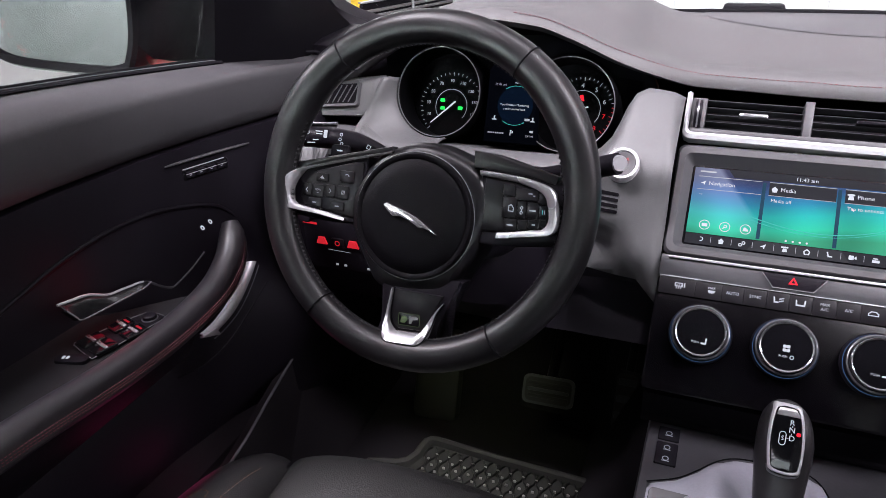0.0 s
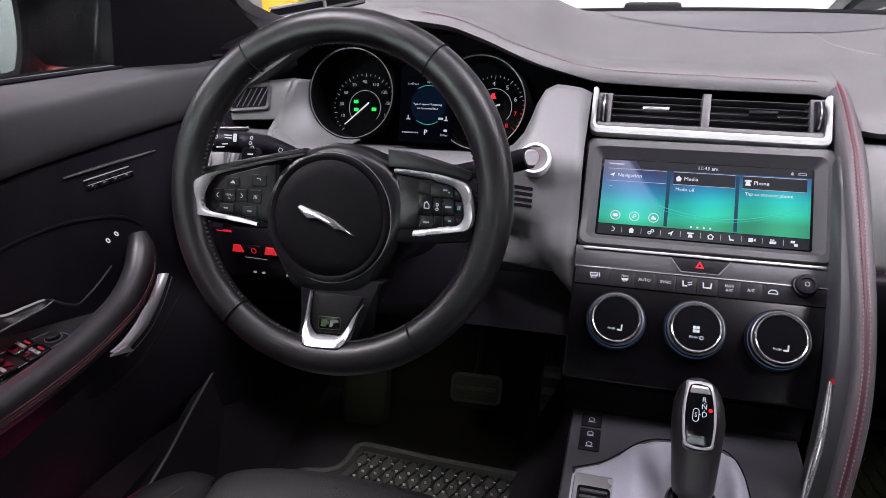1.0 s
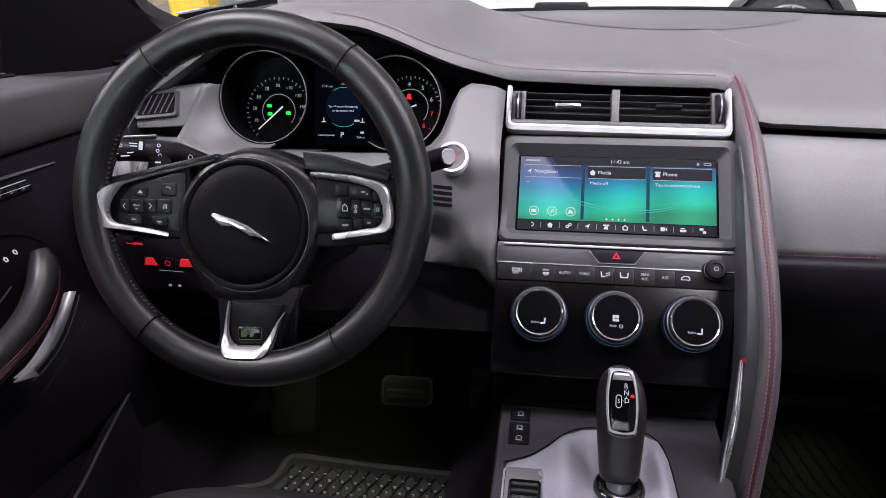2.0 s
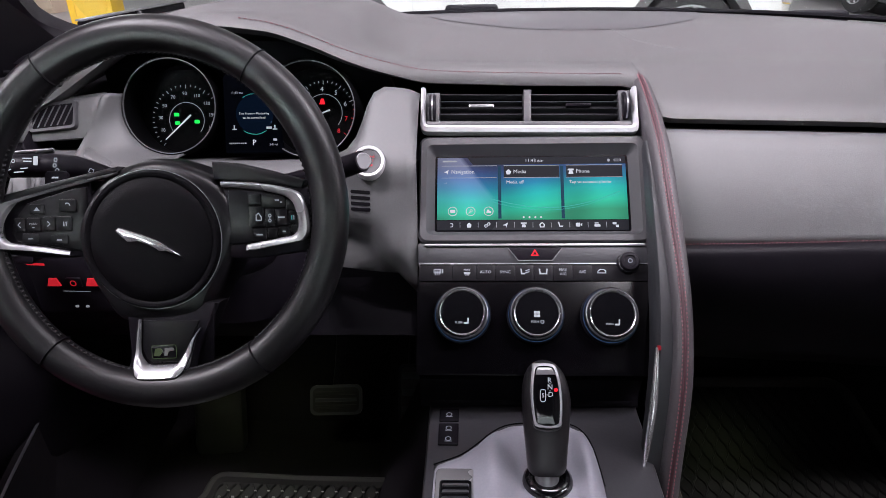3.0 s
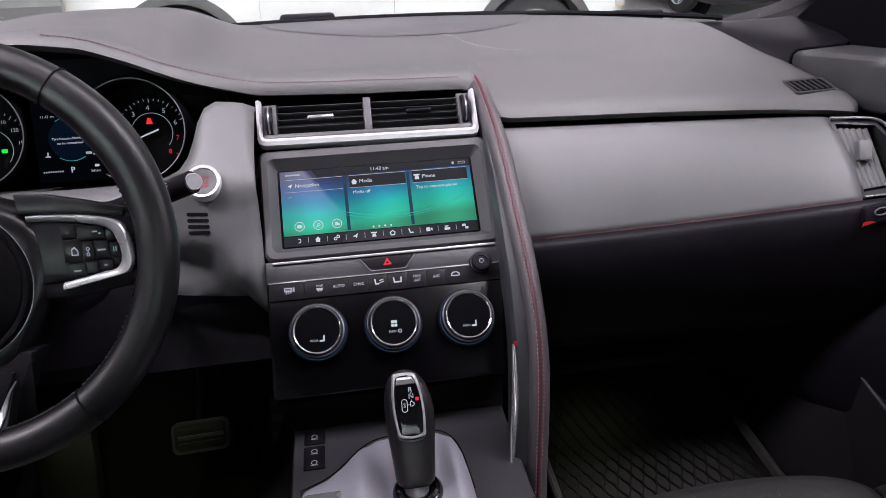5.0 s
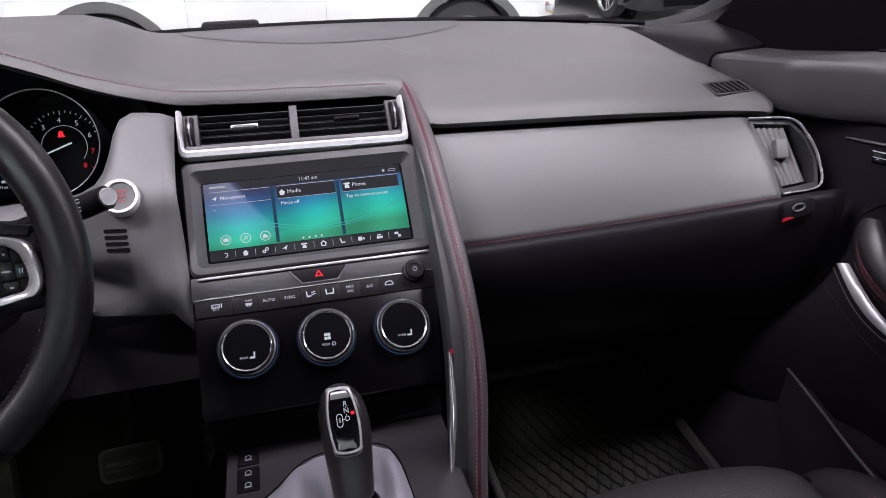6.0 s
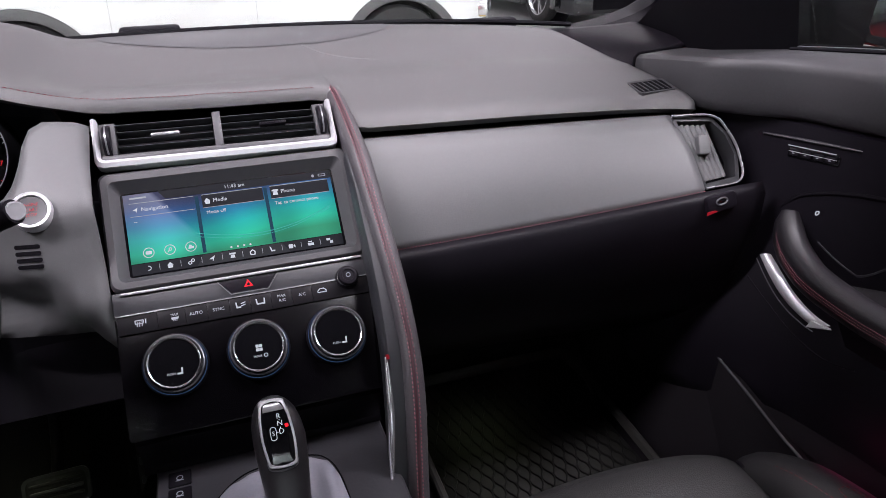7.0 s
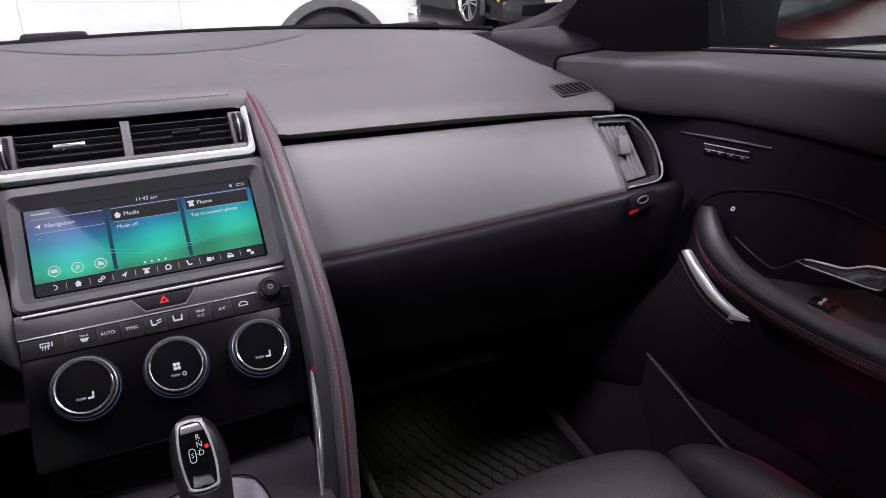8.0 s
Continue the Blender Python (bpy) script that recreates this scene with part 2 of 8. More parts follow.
def screen_material():
    """The lit desktop of the touchscreen: violet-blue above, teal in the middle, green below."""
    m = bpy.data.materials.new("touchscreen_picture")
    m.use_nodes = True
    nt = m.node_tree
    b = nt.nodes["Principled BSDF"]
    b.inputs["Base Color"].default_value = (0.005, 0.005, 0.006, 1)
    b.inputs["Roughness"].default_value = 0.12
    geo = nt.nodes.new("ShaderNodeTexCoord")
    sep = nt.nodes.new("ShaderNodeSeparateXYZ")
    nt.links.new(geo.outputs["Generated"], sep.inputs[0])
    ramp = nt.nodes.new("ShaderNodeValToRGB")
    e = ramp.color_ramp.elements
    e[0].position, e[0].color = 0.06, (0.015, 0.13, 0.075, 1)
    e[1].position, e[1].color = 1.0, (0.012, 0.014, 0.035, 1)
    for p, c in ((0.22, (0.012, 0.22, 0.150, 1)), (0.42, (0.008, 0.19, 0.185, 1)), (0.60, (0.008, 0.095, 0.165, 1)), (0.76, (0.012, 0.045, 0.125, 1)), (0.88, (0.012, 0.024, 0.07, 1))):
        el = e.new(p)
        el.color = c
    # the colour bands bend in one long curve across the picture
    sine = nt.nodes.new("ShaderNodeMath")
    sine.operation = "SINE"
    turn = nt.nodes.new("ShaderNodeMath")
    turn.operation = "MULTIPLY_ADD"
    turn.inputs[1].default_value, turn.inputs[2].default_value = 4.2, 0.9
    nt.links.new(sep.outputs["X"], turn.inputs[0])
    nt.links.new(turn.outputs[0], sine.inputs[0])
    bend = nt.nodes.new("ShaderNodeMath")
    bend.operation = "MULTIPLY_ADD"
    bend.inputs[1].default_value = 0.11
    nt.links.new(sine.outputs[0], bend.inputs[0])
    nt.links.new(sep.outputs["Y"], bend.inputs[2])
    nt.links.new(bend.outputs[0], ramp.inputs[0])
    wave = nt.nodes.new("ShaderNodeTexWave")
    wave.inputs["Scale"].default_value = 0.9
    wave.inputs["Distortion"].default_value = 1.5
    nt.links.new(geo.outputs["Generated"], wave.inputs["Vector"])
    hue = nt.nodes.new("ShaderNodeMapRange")
    hue.inputs["To Min"].default_value = 1.95
    hue.inputs["To Max"].default_value = 3.0
    nt.links.new(wave.outputs["Fac"], hue.inputs["Value"])
    # a pale violet sail lies over the top left corner, its edge falling towards the middle
    edge = nt.nodes.new("ShaderNodeMath")
    edge.operation = "MULTIPLY_ADD"
    edge.inputs[1].default_value, edge.inputs[2].default_value = 0.26, -0.40
    nt.links.new(sep.outputs["Y"], edge.inputs[0])
    away = nt.nodes.new("ShaderNodeMath")
    away.operation = "ADD"
    nt.links.new(sep.outputs["X"], away.inputs[0])
    nt.links.new(edge.outputs[0], away.inputs[1])
    sail = nt.nodes.new("ShaderNodeMapRange")
    sail.inputs["From Min"].default_value, sail.inputs["From Max"].default_value = 0.0, -0.03
    nt.links.new(away.outputs[0], sail.inputs["Value"])
    fade = nt.nodes.new("ShaderNodeMath")
    fade.operation = "MULTIPLY"
    nt.links.new(sail.outputs[0], fade.inputs[0])
    nt.links.new(sep.outputs["Y"], fade.inputs[1])
    tint = nt.nodes.new("ShaderNodeMix")
    tint.data_type = "RGBA"
    tint.blend_type = "ADD"
    tint.inputs["B"].default_value = (0.055, 0.06, 0.085, 1)
    nt.links.new(fade.outputs[0], tint.inputs["Factor"])
    nt.links.new(ramp.outputs[0], tint.inputs["A"])
    nt.links.new(tint.outputs["Result"], b.inputs["Emission Color"])
    nt.links.new(hue.outputs[0], b.inputs["Emission Strength"])
    return m


SCREEN = screen_material()


# ---------------------------------------------------------------- mesh helpers
def thing(name, label, category, at=(0, 0, 0), group="", kind=""):
    ob = new(name)
    ob.location = at
    return tagged(ob, label, category, group, kind)


def mesh_of(name, verts, faces, smooth=True):
    me = bpy.data.meshes.new(name)
    me.from_pydata([tuple(v) for v in verts], [], faces)
    bm = bmesh.new()
    bm.from_mesh(me)
    bmesh.ops.recalc_face_normals(bm, faces=bm.faces)
    bm.to_mesh(me)
    bm.free()
    for p in me.polygons:
        p.use_smooth = smooth
    return me


def part(name, me, material, parent=None, label="", smooth=None, thick=0.0, sharp=None):
    """One mesh (or bmesh) as one object under a thing or a part; its vertices are in the world's metres."""
    if isinstance(me, bmesh.types.BMesh):
        bm, me = me, bpy.data.meshes.new(name)
        bmesh.ops.recalc_face_normals(bm, faces=bm.faces)
        bm.to_mesh(me)
        bm.free()
        for p in me.polygons:
            p.use_smooth = True if smooth is None else smooth
    elif smooth is not None:
        for p in me.polygons:
            p.use_smooth = smooth
    me.set_sharp_from_angle(angle=radians(40 if sharp is None else sharp))
    if not me.materials:
        me.materials.append(material)
    ob = new(name, me)
    if parent is not None:
        ob.parent = parent
        world_at = parent.location.copy()
        if parent.parent is not None:
            world_at = parent.parent.location.copy()
        ob.matrix_parent_inverse = Matrix.Translation(-world_at) if parent.parent is None else Matrix.Identity(4)
    if thick:
        s = ob.modifiers.new("thickness", "SOLIDIFY")
        s.thickness, s.offset = abs(thick), -1 if thick > 0 else 1
    if label:
        tagged(ob, label)
    return ob


def single(name, me, material, label, category, group="", kind="", **kw):
    ob = part(name, me, material, None, "", **kw)
    return tagged(ob, label, category, group, kind)


def grid(rows, close_u=False, close_v=False):
    """Vertices and faces of a lofted sheet through rows of points."""
    n, m = len(rows), len(rows[0])
    verts = [p for r in rows for p in r]
    faces = []
    for i in range(n if close_u else n - 1):
        for j in range(m if close_v else m - 1):
            faces.append((i * m + j, i * m + (j + 1) % m, (i + 1) % n * m + (j + 1) % m, (i + 1) % n * m + j))
    return verts, faces


def loft(name, rows, close_v=False, caps=False, close_u=False):
    verts, faces = grid(rows, close_u, close_v)
    if caps:
        m = len(rows[0])
        faces.append(tuple(range(m)))
        faces.append(tuple((len(rows) - 1) * m + j for j in range(m)))
    return mesh_of(name, verts, faces)


def spline(points, n):
    """A smooth curve (Catmull-Rom) of n points through the given ones."""
    p = np.array(points, float)
    p = np.vstack([2 * p[0] - p[1], p, 2 * p[-1] - p[-2]])
    d = np.r_[0, np.cumsum(np.linalg.norm(np.diff(p[1:-1], axis=0), axis=1))]
    out = []
    for s in np.linspace(0, d[-1], n):
        i = min(int(np.searchsorted(d, s, "right")) - 1, len(d) - 2)
        t = (s - d[i]) / max(d[i + 1] - d[i], 1e-9)
        a, b, c, e = p[i : i + 4]
        out.append(0.5 * (2 * b + (c - a) * t + (2 * a - 5 * b + 4 * c - e) * t * t + (3 * b - a - 3 * c + e) * t**3))
    return np.array(out)


def frames(path, up):
    path = np.array(path, float)
    tan = np.gradient(path, axis=0)
    tan /= np.linalg.norm(tan, axis=1)[:, None]
    side = np.cross(tan, np.array(up, float))
    side /= np.linalg.norm(side, axis=1)[:, None]
    top = np.cross(side, tan)
    return path, tan, side, top


def sweep(name, path, profile, up=(0, 0, 1), scales=None, closed=False, caps=True):
    """A closed profile (side, top) carried along a path."""
    path, tan, side, top = frames(path, up)
    rows = []
    for i, p in enumerate(path):
        s = 1.0 if scales is None else scales[i]
        rows.append([p + s * (a * side[i] + b * top[i]) for a, b in profile])
    return loft(name, rows, close_v=True, caps=caps and not closed, close_u=closed)


def oval(a, b, n=16, power=2.0):
    out = []
    for k in range(n):
        w = 2 * math.pi * k / n
        c, s = math.cos(w), math.sin(w)
        out.append((a * math.copysign(abs(c) ** (2 / power), c), b * math.copysign(abs(s) ** (2 / power), s)))
    return out


def tube(name, path, r, n=10, up=(0, 0, 1)):
    return sweep(name, path, oval(r, r, n), up)


class Face:
    """A local drawing board: origin, right, up and out."""

    def __init__(self, origin, right, up):
        self.o = np.array(origin, float)
        self.x = np.array(right, float) / np.linalg.norm(right)
        u = np.array(up, float)
        u = u - (u @ self.x) * self.x
        self.y = u / np.linalg.norm(u)
        self.z = np.cross(self.x, self.y)

    def p(self, a, b, c=0.0):
        return self.o + a * self.x + b * self.y + c * self.z

    def at(self, a, b, c=0.0, turn=0.0):
        f = Face(self.p(a, b, c), self.x, self.y)
        w = radians(turn)
        f.x, f.y = math.cos(w) * f.x + math.sin(w) * f.y, math.cos(w) * f.y - math.sin(w) * f.x
        return f

    def tilt(self, degrees_x=0.0, degrees_y=0.0):
        f = Face(self.o, self.x, self.y)
        w = radians(degrees_x)
        f.y, f.z = math.cos(w) * f.y + math.sin(w) * f.z, math.cos(w) * f.z - math.sin(w) * f.y
        w = radians(degrees_y)
        f.x, f.z = math.cos(w) * f.x - math.sin(w) * f.z, math.cos(w) * f.z + math.sin(w) * f.x
        return f


def rounded(x0, y0, x1, y1, r, n=5):
    pts = []
    for cx, cy, a0 in ((x1 - r, y1 - r, 0), (x0 + r, y1 - r, 90), (x0 + r, y0 + r, 180), (x1 - r, y0 + r, 270)):
        for k in range(n + 1):
            w = radians(a0 + 90 * k / n)
            pts.append((cx + r * math.cos(w), cy + r * math.sin(w)))
    return pts


def inset(poly, d):
    """The polygon moved inwards by about d."""
    q = np.array(poly, float)
    area = 0.5 * sum(q[i - 1][0] * q[i][1] - q[i][0] * q[i - 1][1] for i in range(len(q)))
    out = []
    for i in range(len(q)):
        a, b, c = q[i - 1], q[i], q[(i + 1) % len(q)]
        t1, t2 = (b - a) / max(np.linalg.norm(b - a), 1e-9), (c - b) / max(np.linalg.norm(c - b), 1e-9)
        n1, n2 = np.array([-t1[1], t1[0]]), np.array([-t2[1], t2[0]])
        m = n1 + n2
        m = m / max(m @ m / 2, 0.3)
        out.append(b + (d if area > 0 else -d) * m)
    return out


def slab(name, face, poly, z0, z1, edge=0.0):
    """A plate of that outline on a face, from z0 to z1 outwards, with a chamfered front edge."""
    rows = [[face.p(a, b, z0) for a, b in poly]]
    if edge:
        rows.append([face.p(a, b, z1 - edge) for a, b in poly])
        rows.append([face.p(a, b, z1 - edge * 0.3) for a, b in inset(poly, edge * 0.3)])
        rows.append([face.p(a, b, z1) for a, b in inset(poly, edge)])
    else:
        rows.append([face.p(a, b, z1) for a, b in poly])
    return loft(name, rows, close_v=True, caps=True)


def rim_frame(name, face, loops):
    """A frame lofted through loops of (outline, height)."""
    return loft(name, [[face.p(a, b, z) for a, b in poly] for poly, z in loops], close_v=True)


def lathe(name, face, profile, n=40, cap_last=True):
    """A turned body: (radius, height) pairs round the face's middle."""
    rows = []
    for r, h in profile:
        rows.append([face.p(r * math.cos(2 * math.pi * k / n), r * math.sin(2 * math.pi * k / n), h) for k in range(n)])
    verts, faces = grid(rows, False, True)
    if cap_last:
        faces.append(tuple((len(rows) - 1) * n + k for k in range(n)))
    return mesh_of(name, verts, faces)


def merged(name, meshes):
    """Several pieces of one part as one mesh."""
    verts, faces = [], []
    for me in meshes:
        k = len(verts)
        verts += [v.co.copy() for v in me.vertices]
        faces += [tuple(k + i for i in p.vertices) for p in me.polygons]
        bpy.data.meshes.remove(me)
    return mesh_of(name, verts, faces)


def lettering(name, text, face, a, b, size, material, parent, lift=0.0006, align="CENTER"):
    cu = bpy.data.curves.new(name, "FONT")
    cu.body, cu.size, cu.align_x, cu.align_y, cu.resolution_u = text, size, align, "CENTER", 2
    tmp = bpy.data.objects.new(name, cu)
    me = bpy.data.meshes.new_from_object(tmp)
    bpy.data.objects.remove(tmp)
    bpy.data.curves.remove(cu)
    for v in me.vertices:
        v.co = Vector(face.p(a + v.co.x, b + v.co.y, lift))
    me.materials.clear()
    return part(name, me, material, parent)


def bar(name, face, a0, b0, a1, b1, material, parent, lift=0.0006, wide=0.001):
    """A thin printed line."""
    d = np.array([a1 - a0, b1 - b0])
    n = np.array([-d[1], d[0]]) / np.linalg.norm(d) * wide / 2
    q = [(a0 + n[0], b0 + n[1]), (a0 - n[0], b0 - n[1]), (a1 - n[0], b1 - n[1]), (a1 + n[0], b1 + n[1])]
    return part(name, mesh_of(name, [face.p(u, v, lift) for u, v in q], [(0, 1, 2, 3)]), material, parent)


def ring_mark(name, face, a, b, r0, r1, material, parent, lift=0.0006, start=0, end=360, n=28):
    rows = []
    for r in (r0, r1):
        rows.append([face.p(a + r * math.cos(radians(start + (end - start) * k / n)), b + r * math.sin(radians(start + (end - start) * k / n)), lift) for k in range(n + 1)])
    return part(name, loft(name, rows), material, parent)


def stitches(name, path, parent, length=0.0045, gap=0.002, wide=0.0011, lift=0.0006, up=(0, 0, 1), material=None):
    """A row of thread: little rounded dashes lying along a seam."""
    path = np.array(path, float)
    d = np.r_[0, np.cumsum(np.linalg.norm(np.diff(path, axis=0), axis=1))]
    verts, faces = [], []
    s = 0.0
    u = np.array(up, float)
    while s + length < d[-1]:
        a = np.array([np.interp(s, d, path[:, k]) for k in range(3)])
        b = np.array([np.interp(s + length, d, path[:, k]) for k in range(3)])
        t = (b - a) / length
        side = np.cross(t, u)
        side /= np.linalg.norm(side)
        top = np.cross(side, t)
        k = len(verts)
        for p, w, h in ((a, 0.6, 0), (b, 0.6, 0), (a + t * length * 0.25, 1, 1), (b - t * length * 0.25, 1, 1)):
            verts += [p + side * wide / 2 * w + top * lift * h * 1.5, p - side * wide / 2 * w + top * lift * h * 1.5]
        faces += [(k, k + 1, k + 5, k + 4), (k + 4, k + 5, k + 7, k + 6), (k + 6, k + 7, k + 3, k + 2), (k, k + 4, k + 6, k + 2), (k + 1, k + 5, k + 7, k + 3)]
        s += length + gap
    return part(name, mesh_of(name, verts, faces), material or STITCH, parent, "red sewing thread")


# ---------------------------------------------------------------- the hall outside
def hall():
    g = mesh_of("ground", [(-60, -60, 0), (60, -60, 0), (60, 60, 0), (-60, 60, 0)], [(0, 1, 2, 3)])
    single("ground", g, CONCRETE, "polished grey concrete hall floor", "floor", kind="structure")

    def wall(name, x0, y0, z0, x1, y1, z1, mat, label):
        bm = bmesh.new()
        bmesh.ops.create_cube(bm, size=1)
        for v in bm.verts:
            v.co = Vector(((x0 + x1) / 2 + v.co.x * (x1 - x0), (y0 + y1) / 2 + v.co.y * (y1 - y0), (z0 + z1) / 2 + v.co.z * (z1 - z0)))
        return single(name, bm, mat, label, "wall", kind="structure", smooth=False)

    wall("wall_north", -8, 13, 0, 8, 13.2, 3.6, WALL, "pale painted hall wall behind the parked cars")
    wall("wall_south", -8, -8.2, 0, 8, -8, 3.6, GREEN_WALL, "pale grey-green hall wall behind the car")
    wall("wall_west", -8.2, -8.2, 0, -8, 13.2, 3.6, WALL, "pale painted hall wall")
    wall("wall_east", 8, -8.2, 0, 8.2, 13.2, 3.6, WALL, "pale painted hall wall")
    wall("ceiling", -8, -8, 3.6, 8, 13, 3.75, WALL, "pale hall ceiling")


def wheel_outside(face, r, parent, rim_mat):
    """A road wheel, its axle along the face's outward axis."""
    w = part("wheel", lathe("wheel", face, [(r * 0.70, -0.16), (r * 0.96, -0.15), (r, -0.12), (r, -0.03), (r * 0.97, -0.005), (r * 0.86, 0.012), (r * 0.72, 0.005), (r * 0.70, -0.02), (r * 0.68, -0.05)], 48), TYRE, parent, "black rubber tyre")
    part("rim_ring", lathe("rim_ring", face, [(r * 0.70, -0.02), (r * 0.715, 0.006), (r * 0.68, 0.006), (r * 0.64, -0.03)], 48, False), rim_mat, w)
    pieces = []
    for k in range(5):
        f = face.at(0, 0, 0, 72 * k)
        for s in (-1, 1):
            poly = [(0.03, s * 0.012), (r * 0.66, s * 0.055), (r * 0.66, s * 0.025), (0.05, s * 0.002)]
            pieces.append(slab("spoke", f, poly, -0.03, -0.006, 0.004))
    pieces.append(lathe("spoke", face, [(0.055, -0.03), (0.05, -0.002), (0.02, 0.0)], 24))
    part("spokes", merged("spokes", pieces), rim_mat, w, "bright alloy spokes")


def parked_car(name, label, origin, right, paint, rim_mat):
    f = Face(origin, right, (0, 0, 1))
    car = thing(name, label, "car", origin, "cars parked in the hall")
    wb, r, ra = 1.27, 0.36, 0.43

    def foot(x):
        d = min(abs(x - wb), abs(x + wb))
        return 0.35 + math.sqrt(max(0.0, ra * ra - d * d)) if d < ra else 0.35

    lip = [c - ra * math.cos(math.pi * k / 24) for c in (-wb, wb) for k in range(25)]
    xs = np.unique(np.round(np.r_[np.linspace(-2.12, 2.12, 50), lip], 4))
    rows = []
    for x in xs:
        e = 0.42 * max(0.0, (abs(x) - 1.72) / 0.42) ** 2.4
        b, tp = foot(x), float(np.interp(x, (-2.12, -1.9, 0.9, 1.7, 2.12), (0.86, 1.02, 1.0, 0.90, 0.74)))
        row = []
        for w in np.linspace(0, 1, 14):
            z = b + (tp - b) * w
            bulge = 0.030 * ((z - 0.68) / 0.3) ** 2 + (0.010 * math.exp(-(((z - 0.80) / 0.03) ** 2)))
            row.append(f.p(x, z, -bulge - e))
        row += [f.p(x, tp + 0.03, -0.10 - e), f.p(x, tp + 0.05, -0.30 - e * 0.7), f.p(x, tp + 0.06, -0.9), f.p(x, tp + 0.05, -1.5 + e * 0.7), f.p(x, tp, -1.75 + e), f.p(x, 0.35, -1.75 + e)]
        rows.append(row)
    part("body", loft("body", rows, close_v=False, caps=True), paint, car, sharp=50)
    part("sill", slab("sill", f, [(-0.83, 0.20), (0.83, 0.20), (0.85, 0.35), (-0.85, 0.35)], -1.6, -0.03, 0.01), CLADDING, car, "dark plastic sill cladding")
    for cx in (-wb, wb):
        turn = [radians(196 - 212 * k / 32) for k in range(33)]
        ring = lambda q, h: [f.p(cx + q * math.cos(w), 0.35 + q * math.sin(w), h) for w in turn]
        part("wheel_arch", loft("wheel_arch", [ring(0.480, -0.022), ring(0.478, 0.010), ring(0.465, 0.018), ring(0.415, 0.014), ring(0.410, 0.0), ring(0.42, -0.30)]), CLADDING, car, "dark grey plastic wheel arch")
        part("arch_liner", lathe("arch_liner", f.at(cx, 0.35, -0.28), [(0.47, 0.0), (0.45, 0.01)], 40), DARK_PLASTIC, car)
        wheel_outside(f.at(cx, r, -0.03), r, car, rim_mat)
    cabin = [(-1.75, 1.03), (-1.35, 1.45), (-0.9, 1.60), (0.3, 1.60), (0.75, 1.46), (1.25, 0.98)]
    part("cabin", slab("cabin", f, cabin, -1.6, -0.15, 0.05), GLOSS, car, "dark glazed cabin")
    part("roof", slab("roof", f, [(-1.2, 1.59), (-0.9, 1.65), (0.3, 1.65), (0.62, 1.57)], -1.55, -0.2, 0.03), paint, car)
    for k in (-0.72, 0.22):
        part("shut_line", sweep("shut_line", [f.p(k + 0.03 * (z - 0.4), z, 0.001 - 0.030 * ((z - 0.68) / 0.3) ** 2) for z in np.linspace(0.38, 0.98, 12)], oval(0.0009, 0.0009, 6), up=f.z), CLADDING, car)
    part("door_handle", slab("door_handle", f, rounded(-0.62, 0.91, -0.42, 0.94, 0.012), -0.04, 0.012, 0.01), paint, car)
    # nose: lamps, grille and plate
    g = Face(f.p(2.125, 0, -0.9), -f.z, f.y)
    part("grille", slab("grille", g, rounded(-0.42, 0.46, 0.42, 0.70, 0.05), -0.06, 0.012, 0.01), DARK_PLASTIC, car, "black grille")
    part("lower_grille", slab("lower_grille", g, rounded(-0.55, 0.22, 0.55, 0.36, 0.03), -0.25, 0.004, 0.01), DARK_PLASTIC, car, "black lower intake")
    part("plate", slab("plate", g, rounded(-0.20, 0.375, 0.20, 0.455, 0.008), -0.01, 0.022, 0.002), shader("plate_white", (0.7, 0.68, 0.6), 0.5, vary=0.1, scale=20), car, "pale blank plate")
    part("bumper", slab("bumper", g, rounded(-0.84, 0.17, 0.84, 0.44, 0.06), -0.45, -0.004, 0.03), paint, car, "painted front bumper")
    for s in (-1, 1):
        h = Face(f.p(2.03, 0, -0.9 - s * 0.70), -f.z - 0.55 * s * f.x, f.y)
        part("headlamp", slab("headlamp", h, rounded(-0.17, 0.60, 0.17, 0.72, 0.04), -0.12, 0.03, 0.02), CHROME, car, "clear headlamp")
        part("indicator", slab("indicator", h, rounded(-0.15, 0.40, 0.10, 0.46, 0.02), -0.10, 0.045, 0.01), YELLOW, car, "amber lamp")
        part("fog_lamp", slab("fog_lamp", h, rounded(-0.02, 0.28, 0.12, 0.36, 0.03), -0.15, 0.02, 0.01), CHROME, car, "bright fog lamp")
    return car


hall()
parked_car("parked_white_car", "white car with dark wheel arches parked broadside in the hall", (0.20, 5.27, 0), (1, 0, 0), WHITE_PAINT, SATIN)
parked_car("parked_black_car", "black car with bright alloy wheels parked on the concrete", (4.35, 10.2, 0), (0.05, -1, 0), DARK_PAINT, CHROME)


